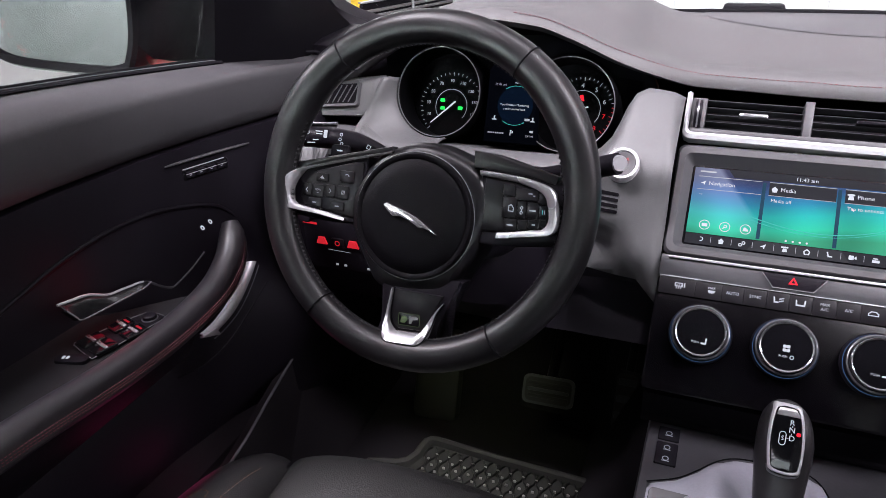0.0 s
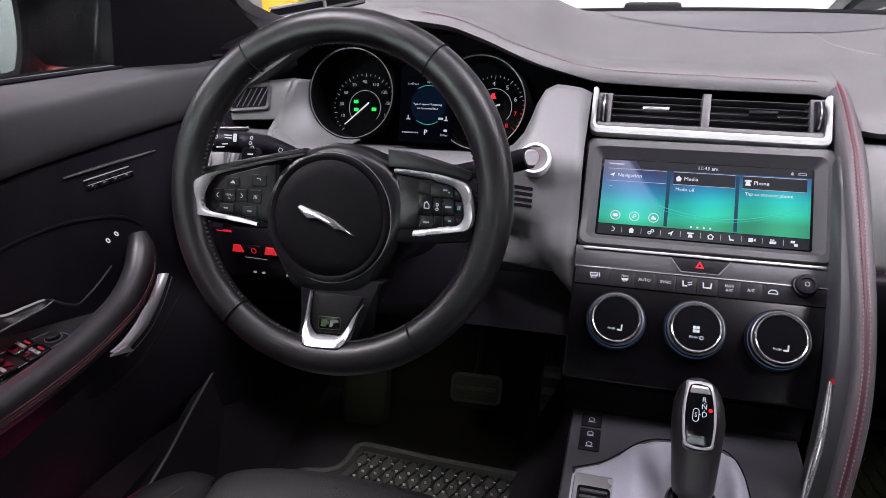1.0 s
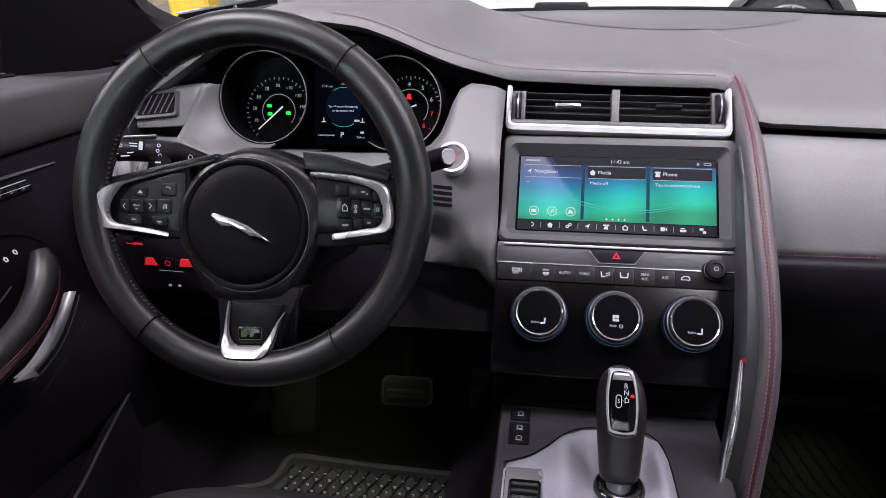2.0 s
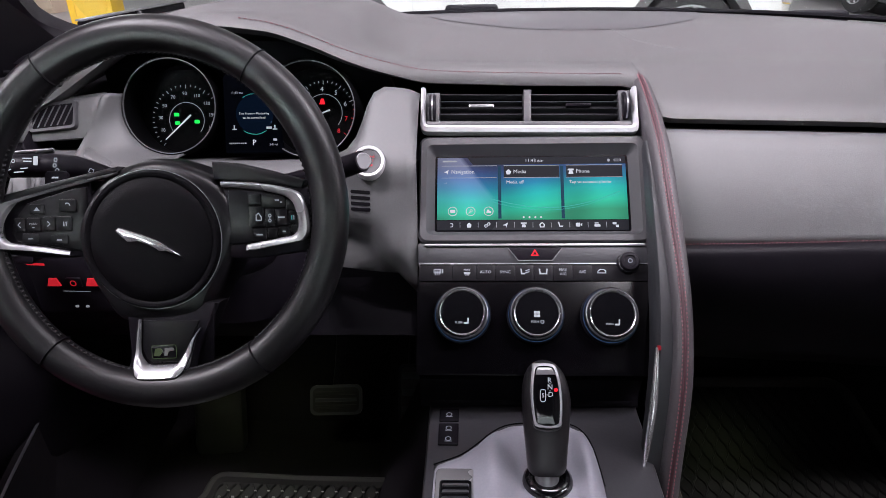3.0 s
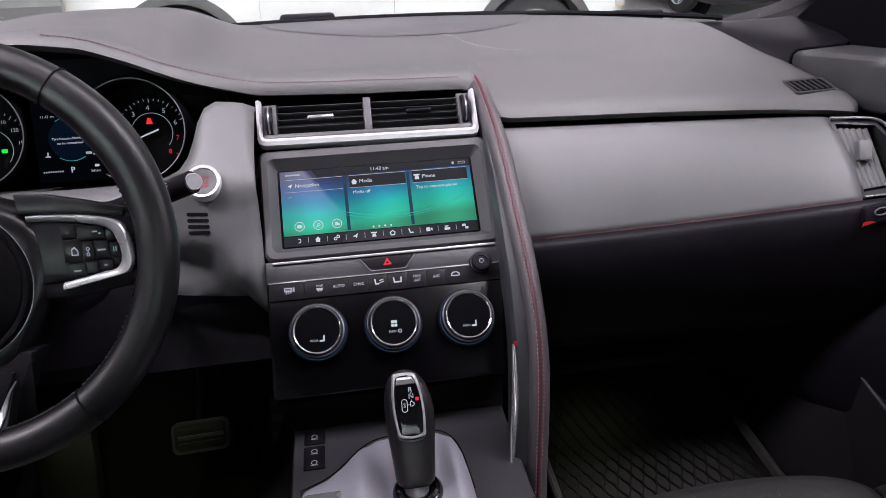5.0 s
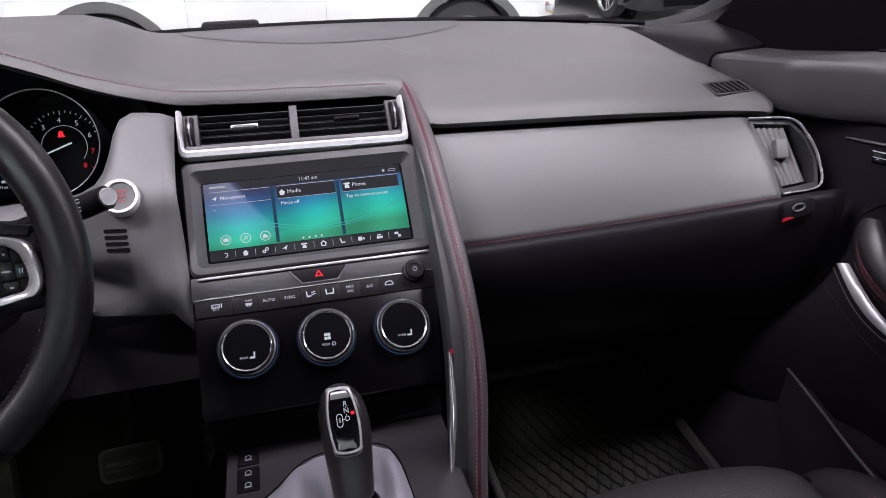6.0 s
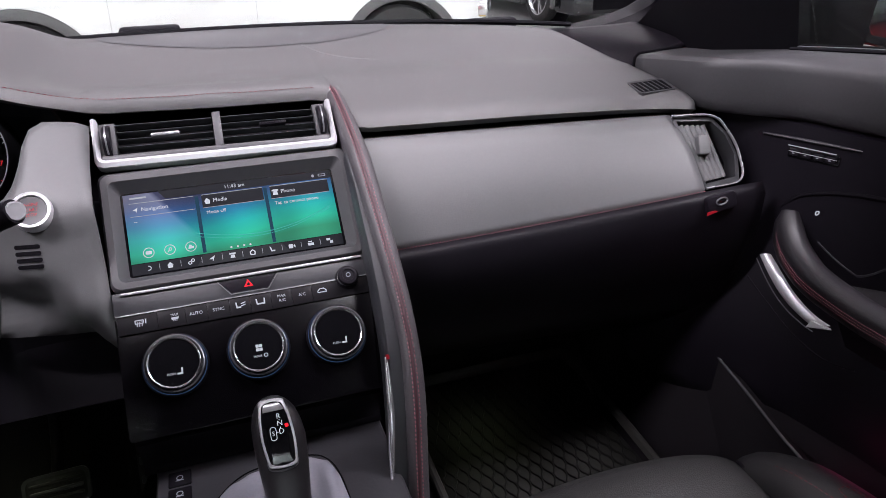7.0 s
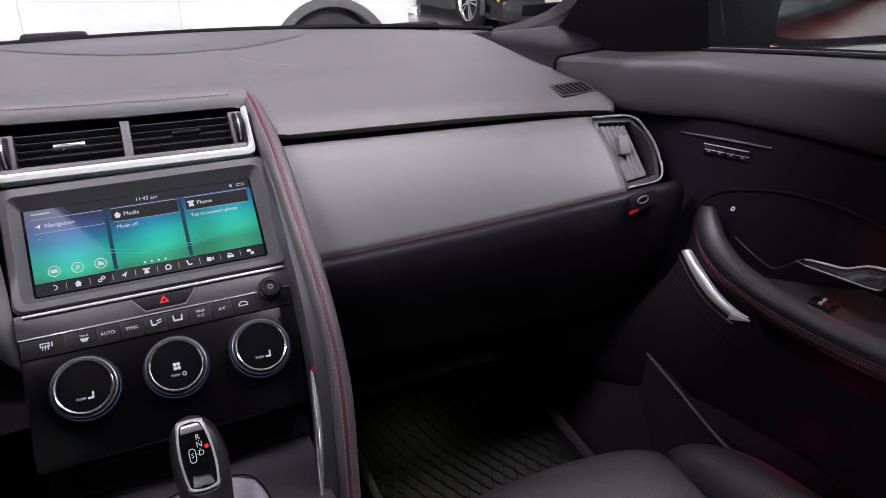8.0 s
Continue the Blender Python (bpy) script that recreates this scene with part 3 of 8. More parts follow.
def yellow_bin():
    f = Face((-3.55, 6.5, 0), (0.985, 0.17, 0), (0, 0, 1))
    t = thing("yellow_bin", "yellow painted bin with a dark slot standing on the floor", "bin", (-3.55, 6.5, 0))
    part("body", slab("body", f, rounded(-0.19, 0.02, 0.19, 0.92, 0.02), -0.36, 0, 0.008), YELLOW, t)
    part("lid", slab("lid", f, rounded(-0.20, 0.92, 0.20, 0.98, 0.015), -0.38, 0.012, 0.008), YELLOW, t)
    part("slot", slab("slot", f, rounded(-0.12, 0.655, 0.12, 0.70, 0.008), -0.02, 0.002), DARK_PLASTIC, t, "dark slot")
    part("frame", rim_frame("frame", f, [(rounded(-0.15, 0.08, 0.15, 0.86, 0.02), -0.002), (rounded(-0.15, 0.08, 0.15, 0.86, 0.02), 0.008), (rounded(-0.13, 0.10, 0.13, 0.84, 0.02), 0.008), (rounded(-0.13, 0.10, 0.13, 0.84, 0.02), -0.002)]), YELLOW, t)
    part("foot", slab("foot", f, rounded(-0.16, 0.0, 0.16, 0.02, 0.004), -0.33, -0.03), DARK_PLASTIC, t)


def louvred_screen():
    """A waist-high dark screen before the car's nose: a thin ribbed panel in two fields under a pale top edge."""
    f = Face((-1.41, 2.5, 0), (0.336, 0.942, 0), (0, 0, 1))
    t = thing("louvred_screen", "thin dark ribbed screen with pale edge standing on the floor", "screen", (-1.41, 2.5, 0))
    part("panel", slab("panel", f, rounded(0.0, 0.06, 0.52, 0.974, 0.01), -0.022, -0.006, 0.003), DARK_PLASTIC, t)
    for k in range(44):
        z = 0.10 + 0.0195 * k
        for a0, a1 in ((0.012, 0.262), (0.272, 0.508)):
            part("louvre", slab("louvre", f, [(a0, z), (a1, z), (a1, z + 0.011), (a0, z + 0.011)], -0.008, 0.004, 0.003), CLADDING, t)
    part("middle_post", slab("middle_post", f, rounded(0.262, 0.07, 0.272, 0.974, 0.003), -0.008, 0.006, 0.002), SATIN, t, "pale middle post")
    part("top_edge", slab("top_edge", f, rounded(-0.003, 0.975, 0.523, 0.981, 0.002), -0.024, 0.004, 0.002), DULL_RING, t, "pale metal top edge")
    for a in (0.05, 0.47):
        part("foot", slab("foot", f, rounded(a - 0.02, 0.0, a + 0.02, 0.06, 0.004), -0.16, 0.12, 0.004), PLASTIC, t)


def cupboard():
    f = Face((-6.55, 10.35, 0), (0.96, -0.28, 0), (0, 0, 1))
    t = thing("cupboard", "pale beige cupboard standing by the wall", "cupboard", (-6.55, 10.35, 0))
    part("body", slab("body", f, rounded(-0.45, 0.0, 0.45, 1.5, 0.01), -0.5, 0, 0.01), BEIGE, t)
    for a in (-0.225, 0.225):
        part("door", slab("door", f, rounded(a - 0.215, 0.06, a + 0.215, 1.46, 0.008), 0.0, 0.02, 0.004), BEIGE, t)


yellow_bin()
louvred_screen()
cupboard()


# ---------------------------------------------------------------- the car's shell
def shell():
    rows = []
    for x in (-0.78, -0.70, -0.66, -0.24, -0.13, 0.13, 0.24, 0.66, 0.70, 0.78):
        z = 0.66 if abs(x) > 0.75 else 0.62 if abs(x) > 0.69 else 0.41 if abs(x) > 0.2 else 0.62
        rows.append([(x, y, z + (0.0 if y < 1.15 else (y - 1.15) * 0.9 if 0.2 < abs(x) < 0.69 else 0)) for y in (-1.4, 0.2, 0.9, 1.15, 1.3, 1.5)])
    single("floor", loft("floor", rows), CARPET, "dark carpeted car floor with a raised tunnel", "floor", kind="structure", thick=0.02)
    single("bulkhead", mesh_of("bulkhead", [(-0.8, 1.42, 0.4), (0.8, 1.42, 0.4), (0.8, 1.42, 1.06), (-0.8, 1.42, 1.06)], [(0, 1, 2, 3)]), CARPET, "black sound-proofed bulkhead of the footwell", "wall", kind="structure", thick=0.02)
    single("rear_wall", mesh_of("rear_wall", [(-0.8, -1.3, 0.4), (0.8, -1.3, 0.4), (0.8, -1.3, 1.05), (-0.8, -1.3, 1.05)], [(0, 1, 2, 3)]), CARPET, "dark rear end of the cabin", "wall", kind="structure", thick=0.02)
    # unseen rear and quarter windows close the cabin; their tint cuts light from behind
    single("rear_window", mesh_of("rear_window", [(-0.74, -1.3, 1.05), (0.74, -1.3, 1.05), (0.62, -1.2, 1.60), (-0.62, -1.2, 1.60)], [(0, 1, 2, 3)]), TINTED, "unseen dark rear window that cuts light from behind", "window", kind="structure")
    for sx in (-1, 1):
        single("rear_quarter", mesh_of("rear_quarter", [(sx * 0.81, -0.46, 1.0), (sx * 0.80, -1.3, 1.0), (sx * 0.62, -1.2, 1.60), (sx * 0.63, -0.46, 1.60)], [(0, 1, 2, 3)]), TINTED, "unseen dark rear side window that cuts light from behind", "window", kind="structure")
    # unseen roof lining, blocks light from above and darkens the screen's reflection
    outer = rounded(-0.64, -1.4, 0.64, 0.60, 0.12)
    single("ceiling_lining", slab("ceiling_lining", Face((0, 0, 1.60), (1, 0, 0), (0, 1, 0)), outer, 0.0, 0.05, 0.02), HEADLINER, "unseen roof lining, black to darken the cabin", "ceiling", kind="structure")


def windscreen_edge(s):
    """The foot of the windscreen, s from -1 to 1."""
    return np.array([0.60 * s, 1.275 - 0.035 * s**4 - 0.02 * s * s, 1.150 - 0.020 * s * s])


def windscreen():
    rows = []
    for s in np.linspace(-1, 1, 25):
        a = windscreen_edge(s) + [0.06 * s, 0.015, -0.012]
        b = np.array([0.56 * s, 0.60 - 0.08 * s * s, 1.60])
        rows.append([a + (b - a) * k + [0, 0, 0.03 * math.sin(math.pi * k)] for k in np.linspace(0, 1, 9)])
    g = single("windscreen", loft("windscreen", rows), GLASS, "clear raked windscreen", "windscreen", kind="structure", thick=0.004)
    g.visible_shadow = False
    foot = [windscreen_edge(s) + [0, 0.004, 0.001] for s in np.linspace(-1, 1, 40)]
    single("windscreen_seal", tube("windscreen_seal", foot, 0.004, 8), DARK_PLASTIC, "black rubber seal at the foot of the windscreen", "seal", kind="structure")


def bonnet():
    rows = []
    for s in np.linspace(-1, 1, 25):
        r = []
        for k in np.linspace(0, 1, 10):
            r.append((0.84 * s, 1.40 + 0.85 * k - 0.05 * s * s, 1.112 - 0.028 * s * s - 0.20 * k * k - 0.06 * k))
        rows.append(r)
    single("bonnet", loft("bonnet", rows), RED_PAINT, "red painted bonnet beyond the windscreen", "bonnet", thick=0.01)
    cowl = []
    for s in np.linspace(-1, 1, 25):
        cowl.append([(0.80 * s, 1.30 - 0.05 * s * s, 1.10 - 0.02 * s * s), (0.82 * s, 1.36 - 0.05 * s * s, 1.085 - 0.02 * s * s), (0.84 * s, 1.43 - 0.05 * s * s, 1.09 - 0.02 * s * s)])
    single("cowl", loft("cowl", cowl), DARK_PLASTIC, "black plastic cowl under the wipers", "cowl", kind="structure", thick=0.004)


def wiper(x0, y0, z0, x1, y1, z1):
    w = thing("wiper", "black wiper arm lying at the foot of the windscreen", "wiper", (x0, y0, z0), "wipers")
    path = spline([(x0, y0, z0), ((x0 + x1) / 2, (y0 + y1) / 2 + 0.01, (z0 + z1) / 2 + 0.006), (x1, y1, z1)], 14)
    part("arm", sweep("arm", path, oval(0.007, 0.004, 10)), PLASTIC, w)
    f = Face((x0, y0, z0), (1, 0, 0), (0, 1, 0))
    part("cap", slab("cap", f, rounded(-0.045, -0.014, 0.045, 0.014, 0.008), -0.02, 0.014, 0.006), PLASTIC, w)
    part("blade", tube("blade", path + np.array([0, 0.018, -0.008]), 0.004, 8), DARK_PLASTIC, w)


shell()
windscreen()
bonnet()
wiper(-0.075, 1.335, 1.140, -0.50, 1.33, 1.125)
wiper(0.49, 1.31, 1.124, 0.02, 1.335, 1.128)


# ---------------------------------------------------------------- dashboard
KX = np.array([-0.645, -0.61, -0.585, -0.555, -0.52, -0.45, -0.385, -0.32, -0.27, -0.235, -0.20, -0.17, -0.14, 0.0, 0.140, 0.160, 0.25, 0.40, 0.55, 0.61, 0.645])
LIP_Y = np.array([0.955, 0.972, 0.976, 0.98, 0.98, 0.975, 0.975, 0.98, 0.985, 0.99, 1.0, 1.012, 1.03, 1.032, 1.03, 0.972, 0.968, 0.962, 0.955, 0.945, 0.930])
LIP_Z = np.array([1.082, 1.100, 1.116, 1.134, 1.156, 1.178, 1.184, 1.175, 1.155, 1.138, 1.124, 1.114, 1.102, 1.096, 1.094, 1.062, 1.060, 1.057, 1.052, 1.050, 1.048])
MID_Z = np.array([1.104, 1.124, 1.138, 1.158, 1.180, 1.191, 1.193, 1.192, 1.189, 1.176, 1.143, 1.128, 1.122, 1.118, 1.116, 1.113, 1.112, 1.110, 1.103, 1.098, 1.092])


def softened(table, x, w=0.012):
    ks = np.linspace(-2, 2, 9)
    g = np.exp(-ks * ks / 1.2)
    keep = 0.0 if 0.135 < x < 0.168 else w
    return float((np.interp(x + ks * keep, KX, table) * g).sum() / g.sum())


def pad_row(x, n=22):
    """The leather top of the dashboard at x: from under the lip, round it, and forward to the windscreen."""
    ly, lz, mz = softened(LIP_Y, x), softened(LIP_Z, x), softened(MID_Z, x)
    s = x / 0.645
    fx, fy, fz = windscreen_edge(s)
    hump = max(0.0, mz - 1.122) * 0.42
    pts = [(x, ly + 0.030, lz - 0.012), (x, ly + 0.006, lz - 0.009), (x, ly, lz), (x, ly + 0.006, lz + 0.008), (x, ly + 0.022, lz + 0.017 if not -0.62 < x < -0.15 else lz + 0.011)]
    yk = 1.105
    for yy, zz in ((yk - 0.035, mz - 0.006), (yk, mz), (1.19, 0.5 * (mz + fz) + 0.010 + hump * 0.4)):
        w = (yy - ly) / (fy - ly)
        pts.append((x + (0.91 * fx - x) * w**2.2, yy, zz))
    pts.append((0.91 * fx, fy, fz + hump * 0.15))
    return spline(pts, n)


def dashboard():
    d = thing("dashboard", "grey leather dashboard with red stitching and a raised instrument hood", "dashboard", (0, 1.1, 0.7))
    xs = np.unique(np.r_[np.linspace(-0.645, 0.645, 150), [0.141, 0.159]])
    part("top_pad", loft("top_pad", [pad_row(x) for x in xs]), LEATHER, d, "grey grained leather top pad", thick=0.012, sharp=70)

    # sewing line that follows the lip over hood and centre vents
    line = []
    for x in np.linspace(-0.36, 0.128, 120):
        row = pad_row(x, 90)
        run = np.r_[0, np.cumsum(np.linalg.norm(np.diff(row, axis=0), axis=1))]
        k0 = int(np.argmin(np.linalg.norm(row - np.array([x, softened(LIP_Y, x), softened(LIP_Z, x)]), axis=1)))
        i = int(np.argmin(np.abs(run - run[k0] - 0.0115)))
        w = row[i + 2] - row[i - 2]
        up = np.array([0, -w[2], w[1]]) / np.hypot(w[1], w[2])
        line.append(row[i] + up * 0.0004)
    line = np.array(line)
    for _ in range(6):
        line[2:-2] = (line[:-4] + line[1:-3] + line[2:-2] + line[3:-1] + line[4:]) / 5
    stitches("hood_stitching", line, d, 0.0050, 0.0014, 0.0006)

    # smooth oval defroster panel let into the pad before the windscreen, and the airbag's moulded seam
    rows = []
    for x in np.linspace(-0.17, 0.33, 40):
        k = (x - 0.08) / 0.25
        row = pad_row(x, 80)
        y0 = 1.272 - 0.105 * math.sqrt(max(0.0, 1 - k * k))
        sel = [np.array([np.interp(yy, row[30:, 1], row[30:, 0]), yy, np.interp(yy, row[30:, 1], row[30:, 2]) + 0.0009]) for yy in np.linspace(min(y0, row[-1, 1] - 0.003), row[-1, 1] - 0.002, 10)]
        rows.append(sel)
    part("defroster_panel", loft("defroster_panel", rows), DEFROST, d, "smooth dark defroster panel")
    crease = []
    for k in np.linspace(0, 1, 30):
        row = pad_row(0.10 + 0.14 * k, 80)
        yy = 1.205 - 0.085 * k - 0.02 * math.sin(math.pi * k)
        crease.append((np.interp(yy, row[30:, 1], row[30:, 0]), yy, np.interp(yy, row[30:, 1], row[30:, 2]) - 0.0002))
    # paler than the pad: the seam's highlight is put into its colour
    part("moulded_seam", tube("moulded_seam", crease, 0.0006, 6), CREASE_GLINT, d)
    # passenger panel below the shadow gap
    rows = []
    for x in np.linspace(0.150, 0.612, 40):
        k = (x - 0.15) / 0.46
        ty, tz = 0.966 - 0.026 * k, 1.048 - 0.008 * k
        by, bz = 0.884 - 0.036 * k**1.5, 0.926 + 0.030 * k**1.6
        rows.append([(x, ty + 0.03, tz - 0.004), (x, ty + 0.004, tz - 0.001), (x, ty, tz - 0.004)] + [(x, ty + (by - ty) * w - 0.010 * math.sin(math.pi * w), tz + (bz - tz) * w) for w in np.linspace(0.1, 1, 12)])
    part("passenger_panel", loft("passenger_panel", rows), PANEL, d, "smooth grey passenger fascia panel", thick=0.006, sharp=60)
    seam = [np.array(r[-1]) for r in rows]
    for off in (0.0, 1.0):
        stitches("seam_stitching", [p + [0, -0.0012 + off * 0.004, 0.0022 - off * 0.0085] for p in seam], d, 0.0030, 0.0016, 0.0011, up=(0, -1, 0.4), material=PALE_STITCH)
    part("seam_welt", tube("seam_welt", [p + [0, -0.001, -0.0015] for p in seam], 0.0022, 8), BLACK_LEATHER, d)
    # dark filler inside the shadow gap and behind the vents
    rows = []
    for x in np.linspace(-0.70, 0.70, 30):
        deep = 0.05 if -0.62 < x < -0.18 else 0.0
        rows.append([(x, 1.03 + deep, 1.07), (x, 1.06 + deep, 1.03), (x, 1.04 + deep, 0.98), (x, 1.02 + deep, 0.90)])
    part("inner_carrier", loft("inner_carrier", rows), DARK_PLASTIC, d, "black carrier behind the panels")
    # glovebox side, black leather
    rows = []
    for x in np.linspace(0.150, 0.70, 30):
        k = min((x - 0.15) / 0.46, 1.1)
        by, bz = 0.884 - 0.036 * k**1.5, 0.926 + 0.030 * k**1.6
        rows.append([(x, by + 0.004, bz - 0.003), (x, by - 0.004, bz - 0.014), (x, by - 0.004, bz - 0.05), (x, by + 0.012, 0.83), (x, by + 0.04, 0.76), (x, by + 0.10, 0.70), (x, by + 0.22, 0.665), (x, 1.30, 0.66)])
    part("glovebox", loft("glovebox", rows), BLACK_LEATHER, d, "black glovebox lid below the seam", thick=0.008)
    # driver's grey fascia: right flank of the instruments
    rows = []
    for x, ty, tz in ((-0.1415, 1.00, 1.089), (-0.155, 0.997, 1.096), (-0.17, 0.99, 1.100), (-0.185, 0.985, 1.101), (-0.198, 0.975, 1.095), (-0.207, 0.965, 1.080), (-0.214, 0.96, 1.062), (-0.222, 0.955, 1.045), (-0.235, 0.952, 1.030), (-0.25, 0.952, 1.022), (-0.27, 0.952, 1.015), (-0.30, 0.955, 1.010), (-0.34, 0.960, 1.006)):
        w = (x + 0.34) / 0.1985
        prof = [(ty + 0.012, tz - 0.004), (ty, tz)]
        for z, y in ((1.037, 0.903), (1.0, 0.890), (0.96, 0.880), (0.92, 0.862), (0.890, 0.845), (0.880, 0.846), (0.876, 0.870)):
            k = min(1.0, max(0.0, (float(np.interp(w, (0.2, 0.53, 0.70, 1.0), (0.990, 0.968, 0.950, 0.905))) - z) / 0.05))
            yy = y + 0.060 * max(0.0, 1 - w) ** 2.0 * (1 if z < 1.03 else 0.6) + 0.002 * w + 0.050 * k * k * (3 - 2 * k) * (1 - min(1.0, max(0.0, (w - 0.88) / 0.12)))
            prof.append((yy, min(z, tz - 0.008) if z > 1.0 else z))
        c = spline([(x, a, b) for a, b in prof], 26)
        rows.append(c)
    part("driver_flank", loft("driver_flank", rows), PANEL, d, "grey fascia flank beside the instruments", thick=0.005, sharp=60)
    # ledge below the instruments and the left flank
    rows = []
    for x in np.linspace(-0.56, -0.25, 30):
        k = abs((x + 0.385) / 0.165)
        e = 0.018 * k**6
        rows.append([(x, 0.99, 1.008 + e * 1.4), (x, 0.95, 1.016 + e), (x, 0.925, 1.018 + e), (x, 0.916, 1.012 + e), (x, 0.918, 1.000), (x, 0.94, 0.985)])
    part("instrument_ledge", loft("instrument_ledge", rows), PANEL, d, "grey ledge under the instruments", thick=0.004)
    # shoulder that wraps the left dial's tube: from the joint beside the end panel round to the ledge
    rows = []
    joint = spline([(-0.546, 0.972, 1.098), (-0.550, 0.962, 1.086), (-0.557, 0.955, 1.071), (-0.565, 0.948, 1.056), (-0.574, 0.934, 1.040), (-0.580, 0.922, 1.026), (-0.570, 0.914, 1.016), (-0.545, 0.913, 1.015), (-0.515, 0.915, 1.0155), (-0.480, 0.916, 1.0165), (-0.450, 0.9165, 1.0175)], 34)
    tube_face = Face((-0.370, 0.985, 1.075), (1, 0, 0), (0, 0.36, 0.933))
    for i, e in enumerate(joint):
        w = radians(166 + (284 - 166) * (i / 33) ** 0.9)
        n = np.array(tube_face.p(-0.100 + 0.0672 * math.cos(w), 0.006 + 0.0672 * math.sin(w), 0.003))
        rows.append([e + np.array([0, 0.030, -0.006]), e + np.array([0, 0.004, -0.001])] + [e + (n - e) * k + np.array([0, -0.006, 0.004]) * math.sin(math.pi * k) for k in np.linspace(0.06, 1, 10)] + [n + np.array([0, 0.02, -0.004])])
    part("outer_flank", loft("outer_flank", rows), PANEL, d, "grey fascia shoulder beside the instruments", thick=0.003, sharp=60)
    # end panel with the demister, its own ledge below a dark gap
    rows = []
    for x in np.linspace(-0.662, -0.556, 12):
        k = (-0.556 - x) / 0.106
        rows.append(spline([(x, 1.00, 1.097 - 0.012 * k), (x, 0.985, 1.096 - 0.012 * k), (x, 0.972, 1.086 - 0.011 * k), (x, 0.958, 1.064 - 0.008 * k), (x, 0.952, 1.053 - 0.006 * k), (x, 0.954, 1.048 - 0.005 * k), (x, 0.972, 1.046)], 18))
    part("end_panel", loft("end_panel", rows), PANEL, d, "grey end panel with the demister", thick=0.004, sharp=60)
    rows = [[(x, 0.968, 1.030), (x, 0.945, 1.034), (x, 0.930, 1.030), (x, 0.921, 1.016), (x, 0.920, 0.998), (x, 0.94, 0.985)] for x in np.linspace(-0.640, -0.570, 8)]
    part("end_filler", loft("end_filler", [[(x, 0.985, 1.085), (x, 0.99, 1.03), (x, 0.975, 0.97)] for x in (-0.71, -0.66, -0.60, -0.565)]), DARK_PLASTIC, d, "black filler behind the end panel", thick=0.004)
    part("end_ledge", loft("end_ledge", rows), PANEL, d, "grey end ledge", thick=0.004)
    # black knee panel
    rows = []
    for x in np.linspace(-0.70, -0.142, 30):
        b = 0.03 * math.exp(-(((x + 0.385) / 0.09) ** 2))
        k = min(1.0, max(0.0, (x + 0.345) / 0.08))
        b -= 0.085 * k * k * (3 - 2 * k)
        rows.append([(x, 0.96 - min(b, 0) * 0.6, 0.995), (x, 0.925 - min(b, 0), 0.990), (x, 0.895 - b, 0.955), (x, 0.875 - b, 0.90), (x, 0.878 - b, 0.84), (x, 0.91, 0.78), (x, 1.0, 0.72), (x, 1.3, 0.70)])
    part("knee_panel", loft("knee_panel", rows), PLASTIC, d, "black plastic knee panel under the column", thick=0.006)
    # demister grilles at both ends of the top
    for sx in (-1, 1):
        x0 = sx * 0.612
        row = pad_row(x0, 60)
        i = int(np.argmin(np.abs(row[12:, 1] - 0.988))) + 12
        up = row[i + 3] - row[i - 3]
        nb = pad_row(x0 - 0.02, 60)
        j = int(np.argmin(np.abs(nb[12:, 1] - 0.988))) + 12
        f = Face(row[i] + np.array([0, 0, -0.0016]), row[i] - nb[j], up)
        if sx < 0:
            f = Face((-0.612, 0.9655, 1.0735), (1, 0, 0.10), (0.08, 0.026, 0.042))
        gr = part("demister", rim_frame("demister", f, [(rounded(-0.036, -0.019, 0.030, 0.021, 0.006), -0.004), (rounded(-0.035, -0.018, 0.029, 0.020, 0.006), 0.003), (rounded(-0.031, -0.014, 0.025, 0.016, 0.004), 0.0025), (rounded(-0.031, -0.014, 0.025, 0.016, 0.004), -0.010)]), BEZEL, d, "dark demister grille")
        part("grille_floor", slab("grille_floor", f, rounded(-0.031, -0.014, 0.025, 0.016, 0.004), -0.003, 0.0021), DARK_PLASTIC, gr)
        lean = -0.003 if sx > 0 else 0.012
        for k in range(6):
            a = -0.026 + 0.0088 * k - max(0.0, lean * 0.5)
            part("slat", slab("slat", f, [(a, -0.012), (a + 0.0016, -0.012), (a + 0.0016 + lean, 0.014), (a + lean, 0.014)], -0.006, 0.0030), BEZEL, gr)
    return d


